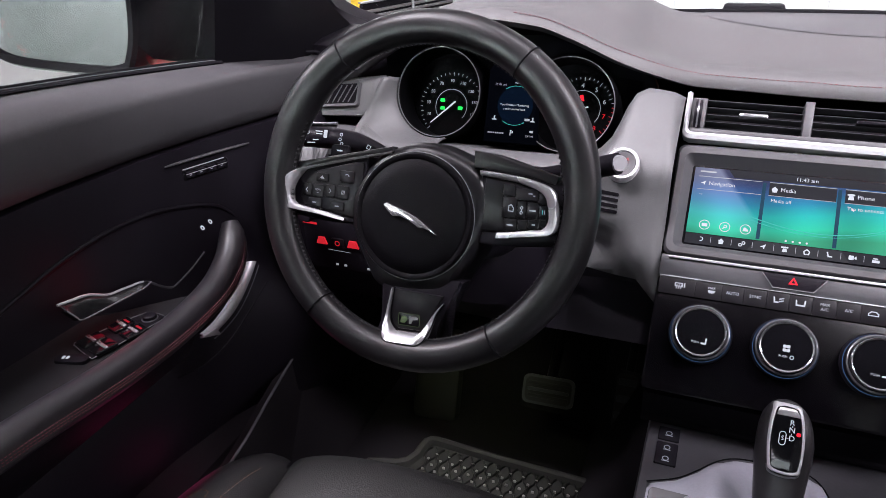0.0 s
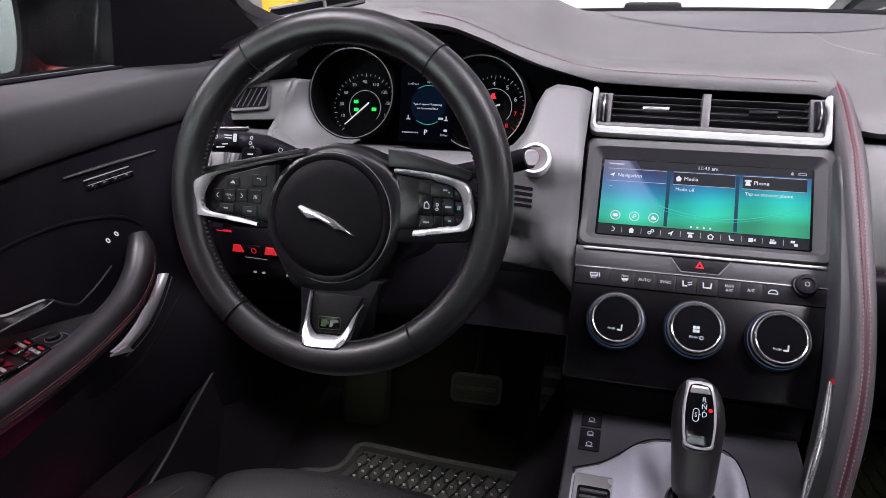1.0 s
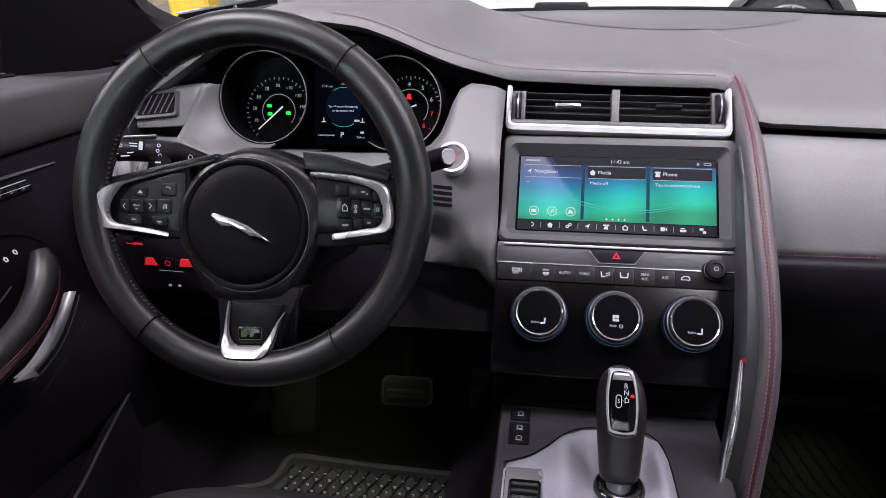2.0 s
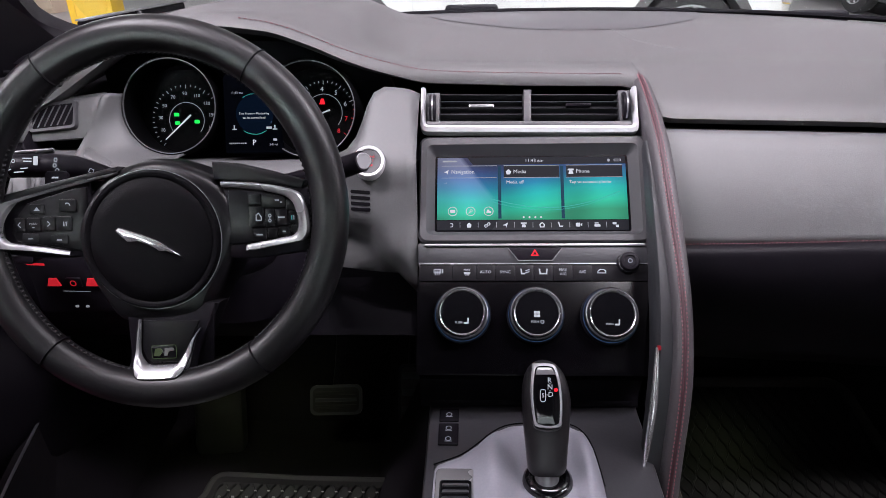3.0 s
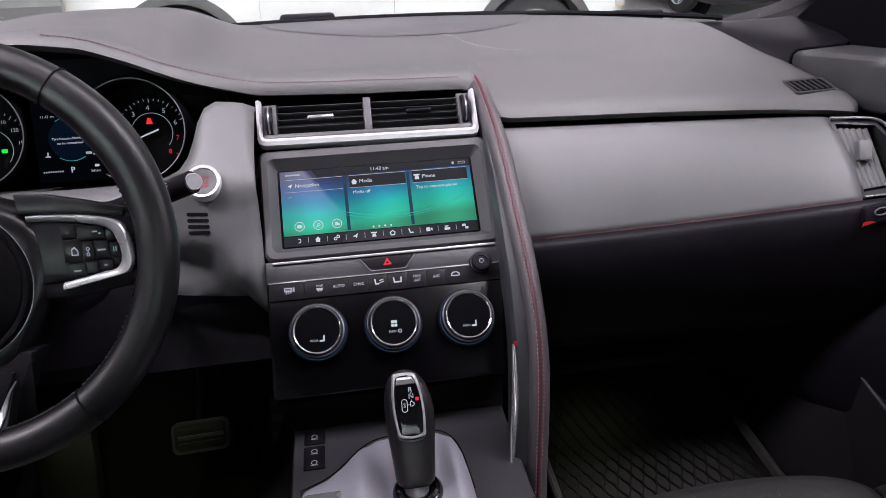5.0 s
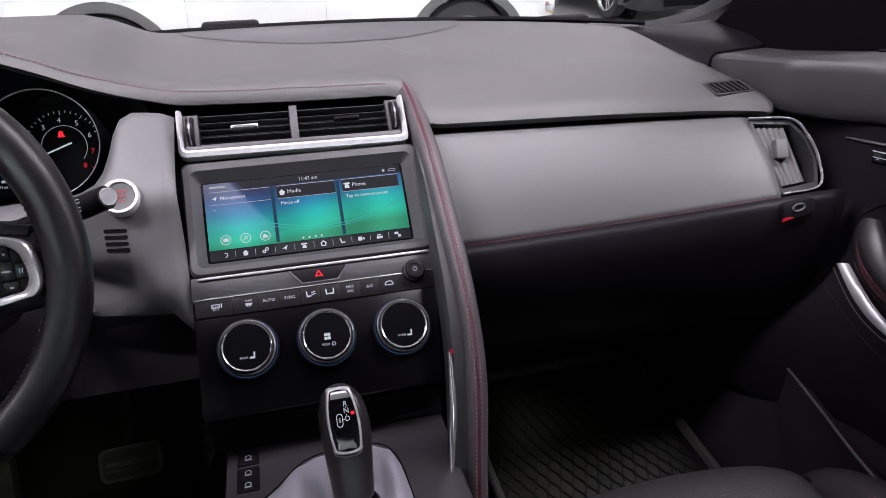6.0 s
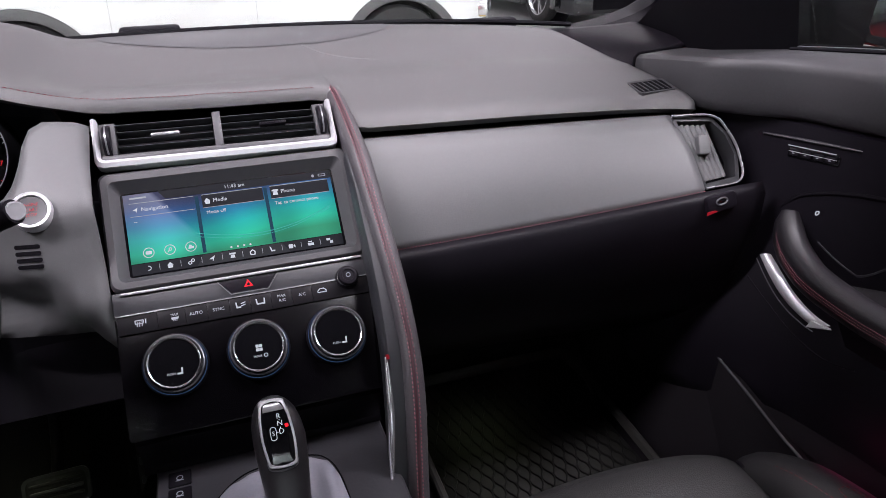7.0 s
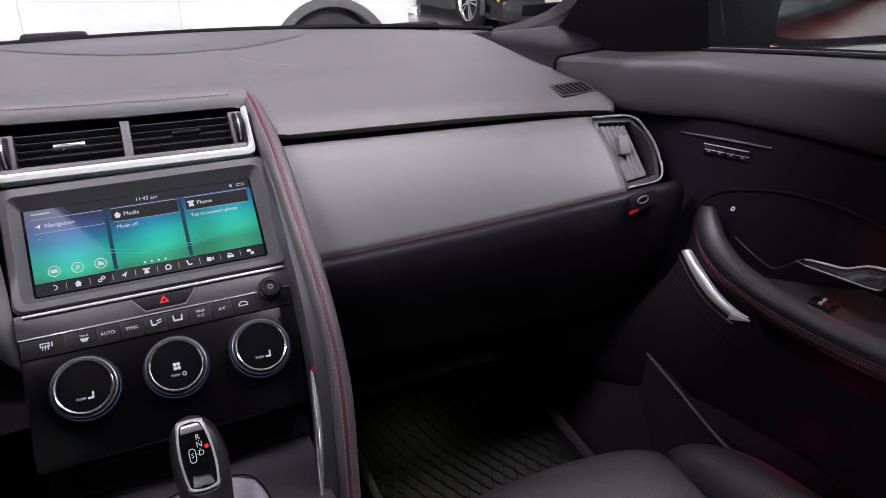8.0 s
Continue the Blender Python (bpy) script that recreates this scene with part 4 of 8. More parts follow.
def vent_corner(sx):
    """The outer air vent with its silver edge; below it a small latch with a red lamp."""
    v = thing("outer_vent", "outer air vent with grey slats and a silver edge", "air vent", (sx * 0.64, 0.89, 1.0), "air vents")
    tl, tr = np.array([0.604, 0.932, 1.040]), np.array([0.662, 0.918, 1.038])
    mr, bl, br = np.array([0.692, 0.886, 0.988]), np.array([0.624, 0.862, 0.953]), np.array([0.682, 0.864, 0.958])
    m = np.array([sx, 1, 1])
    out = np.array([-0.25, -0.75, 0.6])
    ring = spline([tl, tr, tr * 0.5 + mr * 0.5 + np.array([0.005, 0.001, 0.004]), mr, br, bl], 40)
    part("silver_edge", sweep("silver_edge", (ring + out * 0.004) * m, oval(0.0018, 0.0026, 10), up=(-0.25 * sx, -0.75, 0.6)), SATIN, v, "satin silver edge")
    mid = (tl + tr + br + bl) / 4
    outline = [tl, tr, tr * 0.5 + mr * 0.5 + np.array([0.005, 0.001, 0.004]), mr, br, bl]
    inner = [mid + (p - mid) * 0.86 for p in outline]
    deep = [p - out * 0.035 for p in inner]
    part("housing", loft("housing", [[p * m for p in outline], [(p + out * 0.002) * m for p in inner], [p * m for p in deep]], close_v=True, caps=False), BEZEL, v, "grey vent housing")
    part("throat", mesh_of("throat", [p * m for p in deep], [tuple(range(len(deep)))]), DARK_PLASTIC, v)
    for k in range(5):
        w = 0.10 + 0.145 * k
        a, b = inner[0] * (1 - w) + (inner[1] + np.array([0.006, 0, 0])) * w, inner[5] * (1 - w) + inner[4] * w
        a, b = a + (b - a) * 0.05, b + (a - b) * 0.05
        path = [(a + (b - a) * t - out * 0.004) * m for t in np.linspace(0, 1, 6)]
        part("slat", sweep("slat", path, oval(0.0045, 0.0026, 10), up=(-0.25 * sx, -0.75, 0.6)), PANEL, v)
    c = (mid + np.array([-0.006, 0.004, 0.006]) + out * 0.006) * m
    f = Face(c, (1, -0.2 * sx, 0), (0, 0.5, 0.85))
    part("slider", slab("slider", f, rounded(-0.0085, -0.0135, 0.0085, 0.0135, 0.003), -0.006, 0.004, 0.002), PANEL, v, "satin slider tab")
    lk = thing("end_cap_latch", "small dark latch with chrome barrel and red lamp", "latch", (sx * 0.636, 0.838, 0.937), "end cap latches")
    g = Face(np.array([0.627, 0.832, 0.944]) * m, (1, -0.02 * sx, 0.16 * sx), (0, 0.22, 0.97))
    part("plate", slab("plate", g, rounded(-0.022, -0.011, 0.024, 0.012, 0.005), -0.02, 0.002, 0.002), PLASTIC, lk)
    eye = [g.p(0.0085 * math.cos(a), 0.003 + 0.0046 * math.sin(a), 0.0026) for a in np.linspace(0, 2 * math.pi, 29)[:-1]]
    part("barrel", sweep("barrel", eye, oval(0.0012, 0.0012, 8), up=g.z, closed=True), DULL_RING, lk, "small chrome ring of the lock")
    part("core", slab("core", g, rounded(-0.0062, 0.0008, 0.0062, 0.0052, 0.002), 0.001, 0.0032, 0.0008), GLOSS, lk)
    part("lamp", slab("lamp", g, [(-0.026, -0.011), (-0.008, -0.0095), (-0.012, -0.007), (-0.024, -0.006)], 0.002, 0.003), RED_DIM, lk, "small red lamp")


dashboard()
vent_corner(1)
vent_corner(-1)


# ---------------------------------------------------------------- instruments
def instruments():
    t = thing("instrument_cluster", "two deep round dials with a dark display between them", "instruments", (-0.37, 0.98, 1.02))
    f = Face((-0.370, 0.985, 1.075), (1, 0, 0), (0, 0.36, 0.933))
    part("hood_lining", loft("hood_lining", [[(x, 1.02, 1.0), (x, 1.06, 1.05), (x, 1.05, min(1.15, softened(MID_Z, x) - 0.02)), (x, softened(LIP_Y, x) + 0.026, softened(LIP_Z, x) - 0.007), (x, softened(LIP_Y, x) + 0.006, softened(LIP_Z, x) - 0.003)] for x in np.linspace(-0.58, -0.20, 30)]), DARK_PLASTIC, t, "black lining under the hood")
    part("mask", slab("mask", f, rounded(-0.19, -0.075, 0.19, 0.075, 0.05), -0.085, -0.058, 0.004), DARK_PLASTIC, t, "black mask between the dials")
    for cx, cy, kind in ((-0.100, 0.006, "speed"), (0.083, 0.000, "revs")):
        g = f.at(cx, cy)
        dial = part("dial", lathe("dial", g, [(0.066, -0.055), (0.065, -0.004), (0.0625, 0.0), (0.0606, -0.003), (0.0604, -0.03), (0.0600, -0.054)], 56, False), DIAL_FACE, t, "deep black dial tube")
        part("bezel_ring", lathe("bezel_ring", g, [(0.0622, 0.0), (0.0618, 0.0012), (0.0611, 0.0010), (0.0608, -0.001)], 56, False), DULL_RING, dial, "thin chrome ring")
        b = g.at(0.0022, -0.0145, -0.050) if kind == "speed" else g.at(0.0105, -0.0005, -0.050)
        part("dial_face", lathe("dial_face", g.at(0, 0, -0.050), [(0.0625, -0.002), (0.0623, -0.0005), (0.05, -0.0005)], 56), DIAL_FACE, dial, "black dial face")
        q = 0.92 if kind == "speed" else 0.95
        for k in range(33):
            w = 225 - 270 * k / 32
            long = 0.005 if k % 4 == 0 else 0.0028
            c, s = math.cos(radians(w)), math.sin(radians(w))
            r = 0.0485 if kind == "speed" else 0.0432
            bar("tick", b, r * c, r * s, (r - long) * c, (r - long) * s, DIM_INK if kind == "speed" or k < 26 else RED_INK, dial, 0.0006, 0.0008)
        words = ["10", "30", "50", "70", "90", "110", "130", "150", "170"] if kind == "speed" else ["1", "2", "3", "4", "5", "6", "7", "8"]
        for k, wd in enumerate(words):
            if kind == "speed":
                w = 201 - 217 * k / 8
            else:
                w = 202 - 36.2 * k
            c, s = math.cos(radians(w)), math.sin(radians(w))
            lettering("numeral", wd, b, (0.0365 if kind == "speed" else 0.0317) * c, (0.0365 if kind == "speed" else 0.0317) * s, 0.0066 if kind == "speed" else 0.0088, RED_INK if wd in ("7", "8") and kind == "revs" else DIAL_INK, dial)
        ring_mark("inner_ring", b, 0, 0, q * 0.0262, q * 0.0270, DIM_INK, dial, 0.0006, -40, 222)
        w = radians(222 if kind == "speed" else 200)
        c, s = math.cos(w), math.sin(w)
        nd = b.at(0, 0, 0.004, math.degrees(w))
        part("needle", slab("needle", nd, [(-0.010, -0.0009), (q * 0.042, -0.0005), (q * 0.042, 0.0005), (-0.010, 0.0009)], 0.0, 0.0018), WHITE_INK, dial, "white needle")
        if kind == "speed":
            for a, bb in ((-0.014, 0.008), (-0.013, -0.0035), (0.0145, -0.002)):
                part("warning_lamp", slab("warning_lamp", b, rounded(a - 0.0035, bb - 0.0024, a + 0.0035, bb + 0.0024, 0.0012), 0.0008, 0.0014), GREEN_GLOW, dial, "lit green telltale")
        else:
            part("warning_lamp", slab("warning_lamp", b, [(-0.0058, 0.0115), (0.0022, 0.0115), (0.0010, 0.0150), (0.0000, 0.0190), (-0.0036, 0.0190), (-0.0046, 0.0150)], 0.0008, 0.0014), RED_GLOW, dial, "lit red seat-belt telltale")
    s = f.at(0.0155, 0.0, 0.007)
    panel = [(-0.040, -0.056), (0.034, -0.056), (0.0305, -0.040), (0.0285, -0.010), (0.0300, 0.015), (0.034, 0.040), (0.030, 0.045), (-0.036, 0.045), (-0.040, 0.041)]
    disp = part("display", slab("display", s, panel, -0.020, 0.0, 0.001), SCREEN_DARK, t, "dark display with small lit symbols")
    part("message_glow", lathe("message_glow", s.at(0.0, -0.0065), [(0.0245, 0.0002), (0.0245, 0.0004), (0.012, 0.0004)], 40), glow("message_blue", (0.004, 0.010, 0.024), 0.40, spec=0.0), disp, "dim blue round field")
    lettering("speed_text", "0", s, 0.0, 0.0315, 0.0115, WHITE_INK, disp)
    lettering("unit_text", "mph", s, 0.0, 0.0238, 0.0040, DIM_INK, disp)
    lettering("clock_text", "11:43 am", s, -0.0225, 0.0205, 0.0044, DIM_INK, disp)
    lettering("gear_text", "P", s, -0.0015, -0.0430, 0.0100, WHITE_INK, disp)
    lettering("range_text", "241mi", s, 0.0238, -0.0455, 0.0044, DIM_INK, disp)
    for k in range(9):
        bar("odometer", s, -0.0345 + 0.0026 * k, -0.0437, -0.0330 + 0.0026 * k, -0.0437, DIM_INK, disp, 0.0006, 0.0018)
    for a0, a1 in ((55, 125), (235, 305)):
        ring_mark("arc", s, 0.0, -0.0065, 0.0255, 0.0260, TEAL_GLOW, disp, 0.0006, a0, a1)
    lettering("message_text", "Tyre Pressure Monitoring", s, -0.0008, -0.0058, 0.0038, WHITE_INK, disp, 0.0008)
    lettering("message_text", "set for normal load", s, -0.0008, -0.0112, 0.0038, WHITE_INK, disp, 0.0008)
    for a, bb in ((-0.0270, -0.0240), (0.0262, -0.0240)):
        part("symbol", slab("symbol", s, [(a - 0.0030, bb - 0.0026), (a + 0.0030, bb - 0.0026), (a + 0.0030, bb - 0.0014), (a + 0.0008, bb - 0.0010), (a + 0.0008, bb + 0.0034), (a - 0.0008, bb + 0.0034), (a - 0.0008, bb - 0.0010), (a - 0.0030, bb - 0.0014)], 0.0004, 0.0010), DIM_INK, disp)
    bar("outside_reading", s, 0.0150, -0.0240, 0.0220, -0.0240, DIM_INK, disp, 0.0006, 0.0030)
    part("fuel_sign", slab("fuel_sign", s, rounded(0.0235, -0.0408, 0.0285, -0.0378, 0.001), 0.0004, 0.0010), DIM_INK, disp)
    return t


instruments()


# ---------------------------------------------------------------- centre stack
ST = Face((0, 0.80, 0.861), (1, 0, 0), (0, 0.655, 0.756))


def centre_stack():
    t = thing("centre_stack", "centre stack with air vents, touchscreen, button row and three round dials", "centre stack", (0, 0.9, 0.8))
    # side walls and back
    body = rounded(-0.1405, -0.052, 0.1425, 0.243, 0.006)
    part("carcass", slab("carcass", ST, body, -0.10, -0.020), DARK_PLASTIC, t, "black carcass")
    # screen bezel
    part("screen_bezel", rim_frame("screen_bezel", ST, [(rounded(-0.1405, 0.1035, 0.1425, 0.2425, 0.010), -0.03), (rounded(-0.1405, 0.1035, 0.1425, 0.2425, 0.010), -0.003), (rounded(-0.138, 0.106, 0.140, 0.240, 0.010), 0.0), (rounded(-0.131, 0.113, 0.133, 0.2315, 0.008), 0.0), (rounded(-0.129, 0.1145, 0.131, 0.230, 0.007), -0.002), (rounded(-0.1205, 0.1205, 0.1215, 0.2195, 0.003), -0.013)]), BEZEL, t, "grey screen surround")
    # display
    s = ST.at(0.0005, 0.1700, -0.0125)
    scr = part("touchscreen", slab("touchscreen", s, rounded(-0.1215, -0.050, 0.1215, 0.050, 0.002), -0.006, 0.0), GLOSS, t, "lit touchscreen with a green and blue desktop")
    w, h = 0.1185, 0.048
    # picture as its own flat mesh with its local axes along the screen
    me = bpy.data.meshes.new("desktop")
    nx, ny = 24, 12
    gx = [(-w + 2 * w * i / nx, -0.0345 + (h + 0.0345) * j / ny, 0) for j in range(ny + 1) for i in range(nx + 1)]
    fc = [(j * (nx + 1) + i, j * (nx + 1) + i + 1, (j + 1) * (nx + 1) + i + 1, (j + 1) * (nx + 1) + i) for j in range(ny) for i in range(nx)]
    me.from_pydata(gx, [], fc)
    me.materials.append(SCREEN)
    desk = new("desktop", me)
    m = Matrix(((s.x[0], s.y[0], s.z[0], 0), (s.x[1], s.y[1], s.z[1], 0), (s.x[2], s.y[2], s.z[2], 0), (0, 0, 0, 1)))
    desk.parent = scr
    desk.matrix_basis = Matrix.Translation(Vector(s.p(0, 0, 0.0005))) @ m
    dark = glow("menu_dark", (0.012, 0.014, 0.022), 0.5)
    part("menu_bar", slab("menu_bar", s, [(-w, -h), (w, -h), (w, -0.0352), (-w, -0.0352)], 0.0002, 0.0008), dark, scr)
    part("menu_tab", slab("menu_tab", s, [(-0.050, -h), (0.055, -h), (0.046, -0.0352), (-0.042, -0.0352)], 0.0009, 0.0012), glow("menu_tab_grey", (0.03, 0.032, 0.04), 0.6), scr)
    part("title_bar", slab("title_bar", s, [(-w * 0.62, 0.0385), (w, 0.0385), (w, h), (-w * 0.68, h)], 0.0007, 0.0011), dark, scr)
    for k, (word, sub) in enumerate((("Navigation", "--"), ("Media", "Media off"), ("Phone", "Tap to connect phone"))):
        a0 = -0.113 + 0.0785 * k
        part("tile_header", slab("tile_header", s, [(a0, 0.021), (a0 + 0.070, 0.021), (a0 + 0.070, 0.0365), (a0, 0.0365)], 0.0007, 0.0011), dark, scr) if k else None
        bar("tile_line", s, a0, 0.0367, a0 + 0.070, 0.0367, DIM_INK, scr, 0.0013, 0.0007)
        bar("tile_line", s, a0, 0.0207, a0 + 0.070, 0.0207, DIM_INK, scr, 0.0013, 0.0006)
        lettering("tile_title", word, s, a0 + 0.012, 0.0285, 0.0068, WHITE_INK, scr, 0.0014, "LEFT")
        lettering("tile_text", sub, s, a0 + 0.003, 0.0145, 0.0058, WHITE_INK, scr, 0.0014, "LEFT")
        part("tile_icon", slab("tile_icon", s, [[(a0 + 0.003, 0.0282), (a0 + 0.0088, 0.0314), (a0 + 0.0070, 0.0254), (a0 + 0.0062, 0.0276)], [(a0 + 0.0026, 0.0288), (a0 + 0.0058, 0.0322), (a0 + 0.0092, 0.0288), (a0 + 0.0080, 0.0250), (a0 + 0.0038, 0.0250)], [(a0 + 0.0020, 0.0300), (a0 + 0.0096, 0.0300), (a0 + 0.0096, 0.0316), (a0 + 0.0074, 0.0320), (a0 + 0.0088, 0.0250), (a0 + 0.0028, 0.0250), (a0 + 0.0042, 0.0320), (a0 + 0.0020, 0.0316)]][k], 0.0012, 0.0015), WHITE_INK, scr)
    for k in (1, 2):
        a0 = -0.113 + 0.0785 * k - 0.0055
        part("tile_gap", slab("tile_gap", s, [(a0 - 0.002, -0.033), (a0 + 0.002, -0.033), (a0 + 0.002, 0.036), (a0 - 0.002, 0.036)], 0.0007, 0.0010), glow("tile_gap_blue", (0.0, 0.05, 0.10), 0.6), scr)
    for a in (-0.099, -0.0765, -0.054):
        ring_mark("round_key", s, a, -0.0235, 0.0052, 0.0060, WHITE_INK, scr, 0.0010)
        if a < -0.09:
            part("round_key_sign", slab("round_key_sign", s, rounded(a - 0.0032, -0.0255, a + 0.0032, -0.0215, 0.0012), 0.0008, 0.0012), WHITE_INK, scr)
        elif a < -0.07:
            ring_mark("round_key_sign", s, a + 0.0006, -0.0228, 0.0011, 0.0019, WHITE_INK, scr, 0.0010, 0, 360, 12)
            bar("round_key_sign", s, a - 0.0026, -0.0262, a - 0.0004, -0.0240, WHITE_INK, scr, 0.0010, 0.0010)
        else:
            part("round_key_sign", slab("round_key_sign", s, [(a - 0.0030, -0.0258), (a - 0.0018, -0.0214), (a + 0.0006, -0.0214), (a + 0.0012, -0.0232), (a + 0.0030, -0.0232), (a + 0.0030, -0.0258)], 0.0008, 0.0012), WHITE_INK, scr)
    for k in range(4):
        part("page_dot", lathe("page_dot", s.at(-0.0105 + 0.0072 * k, -0.0315), [(0.0012, 0.0008), (0.0012, 0.0012)], 10), WHITE_INK, scr)
    part("signal_sign", slab("signal_sign", s, rounded(0.0960, 0.0412, 0.0990, 0.0448, 0.0012), 0.0012, 0.0015), DIM_INK, scr)
    part("signal_sign", rim_frame("signal_sign", s, [(rounded(0.1040, 0.0414, 0.1130, 0.0446, 0.0008), 0.0014), (rounded(0.1048, 0.0421, 0.1122, 0.0439, 0.0005), 0.0014)]), DIM_INK, scr)
    bar("home_tab", s, -0.1120, 0.0430, -0.0940, 0.0430, DIM_INK, scr, 0.0012, 0.0022)
    lettering("clock_text", "11:43 am", s, 0.004, 0.0432, 0.0064, WHITE_INK, scr, 0.0014)
    for k in range(10):
        a = -0.101 + 0.0226 * k
        c = -0.0415
        outlines = {1: [[(a - 0.0034, c), (a, c + 0.0034), (a + 0.0034, c), (a + 0.0024, c), (a + 0.0024, c - 0.0032), (a - 0.0024, c - 0.0032), (a - 0.0024, c)]],
                    3: [[(a - 0.0032, c - 0.0004), (a + 0.0032, c + 0.0032), (a + 0.0008, c - 0.0034), (a + 0.0002, c - 0.0008)]],
                    4: [[(a - 0.0036, c + 0.0014), (a + 0.0036, c + 0.0014), (a + 0.0036, c + 0.0030), (a - 0.0036, c + 0.0030)], [(a - 0.0026, c - 0.0030), (a + 0.0026, c - 0.0030), (a + 0.0018, c + 0.0008), (a - 0.0018, c + 0.0008)]],
                    6: [[(a - 0.0030, c + 0.0032), (a - 0.0016, c + 0.0032), (a - 0.0004, c - 0.0012), (a + 0.0030, c - 0.0012), (a + 0.0030, c - 0.0026), (a - 0.0014, c - 0.0026)]],
                    7: [rounded(a - 0.0036, c - 0.0024, a + 0.0014, c + 0.0024, 0.0008), [(a + 0.0018, c), (a + 0.0040, c + 0.0022), (a + 0.0040, c - 0.0022)]],
                    8: [rounded(a - 0.0036, c - 0.0026, a + 0.0036, c + 0.0004, 0.0008), [(a - 0.0030, c + 0.0014), (a + 0.0016, c + 0.0014), (a + 0.0016, c + 0.0026), (a - 0.0030, c + 0.0026)]],
                    9: [rounded(a - 0.0038, c + 0.0002, a + 0.0008, c + 0.0030, 0.0007), [(a + 0.0000, c - 0.0034), (a + 0.0036, c - 0.0034), (a + 0.0036, c - 0.0004), (a + 0.0000, c - 0.0004)]]}
        for poly in outlines.get(k, []):
            part("menu_sign", slab("menu_sign", s, poly, 0.0012, 0.0016), WHITE_INK, scr)
        if k == 0:
            ring_mark("menu_sign", s, a, c, 0.0020, 0.0028, WHITE_INK, scr, 0.0014, -110, 110, 12)
        elif k == 2:
            ring_mark("menu_sign", s, a - 0.0016, c - 0.0012, 0.0011, 0.0021, WHITE_INK, scr, 0.0014, 0, 360, 12)
            ring_mark("menu_sign", s, a + 0.0018, c + 0.0014, 0.0011, 0.0021, WHITE_INK, scr, 0.0014, 0, 360, 12)
        elif k == 5:
            part("menu_sign", rim_frame("menu_sign", s, [([(a - 0.0036, c + 0.0006), (a, c + 0.0036), (a + 0.0036, c + 0.0006), (a + 0.0026, c - 0.0034), (a - 0.0026, c - 0.0034)], 0.0014), ([(a - 0.0022, c + 0.0002), (a, c + 0.0020), (a + 0.0022, c + 0.0002), (a + 0.0015, c - 0.0022), (a - 0.0015, c - 0.0022)], 0.0014)]), WHITE_INK, scr)
        if k < 9:
            bar("menu_divider", s, a + 0.0113, -0.045, a + 0.0113, -0.038, DIM_INK, scr, 0.0013, 0.0005)
    # pale waves across the desktop
    wave = [(-0.05 + 0.16 * u, -0.004 - 0.018 * math.sin(2.6 * u + 0.2) + 0.012 * u * u) for u in np.linspace(0, 1, 16)]
    for lift, wide in ((0.0, 0.0006), (-0.004, 0.0004)):
        part("wave_line", sweep("wave_line", [s.p(a, b + lift * (1 - 0.03 * i), 0.0011) for i, (a, b) in enumerate(wave)], oval(wide * 0.6, 0.0003, 6), up=s.z), TEAL_GLOW, scr)
    # control strip
    part("control_strip", slab("control_strip", ST, [(-0.1405, 0.0775), (0.1425, 0.0775), (0.1425, 0.1028), (-0.1405, 0.1028)], -0.03, -0.002, 0.0015), CHEEK, t, "dark grey control strip")
    part("silver_line", slab("silver_line", ST, rounded(-0.1325, 0.0985, 0.1340, 0.1015, 0.0014), -0.004, 0.0008, 0.0006), SATIN, t, "thin silver line")
    part("hazard_switch", slab("hazard_switch", ST, [(-0.030, 0.0965), (-0.018, 0.0810), (0.022, 0.0810), (0.034, 0.0965)], -0.004, 0.0012, 0.0012), PLASTIC, t, "dark hazard switch")
    part("silver_edge", sweep("silver_edge", [ST.p(a, b, 0.0012) for a, b in ((-0.031, 0.0965), (-0.0185, 0.0803), (0.0225, 0.0803), (0.035, 0.0965))], oval(0.0006, 0.0006, 6), up=ST.z), SATIN, t)
    f = ST.at(0.0015, 0.0895, 0.0014)
    part("hazard_sign", rim_frame("hazard_sign", f, [([(-0.0050, -0.0034), (0.0050, -0.0034), (0, 0.0050)], 0.0002), ([(-0.0024, -0.0020), (0.0024, -0.0020), (0, 0.0020)], 0.0002)]), RED_GLOW, t, "red warning triangle")
    part("lower_panel", slab("lower_panel", ST, rounded(-0.1405, -0.056, 0.1425, 0.0768, 0.005), -0.03, -0.003, 0.0005), STACK_BLACK, t, "black climate panel")
    part("silver_line", slab("silver_line", ST, [(-0.139, 0.0760), (0.141, 0.0760), (0.141, 0.0772), (-0.139, 0.0772)], -0.004, 0.0, 0.0003), SATIN, t)
    xs = (-0.1156, -0.0803, -0.0580, -0.0343, -0.0108, 0.0113, 0.0350, 0.0580, 0.0809)
    joints = [-0.1385] + [(p + q) / 2 for p, q in zip(xs, xs[1:])] + [0.1410]
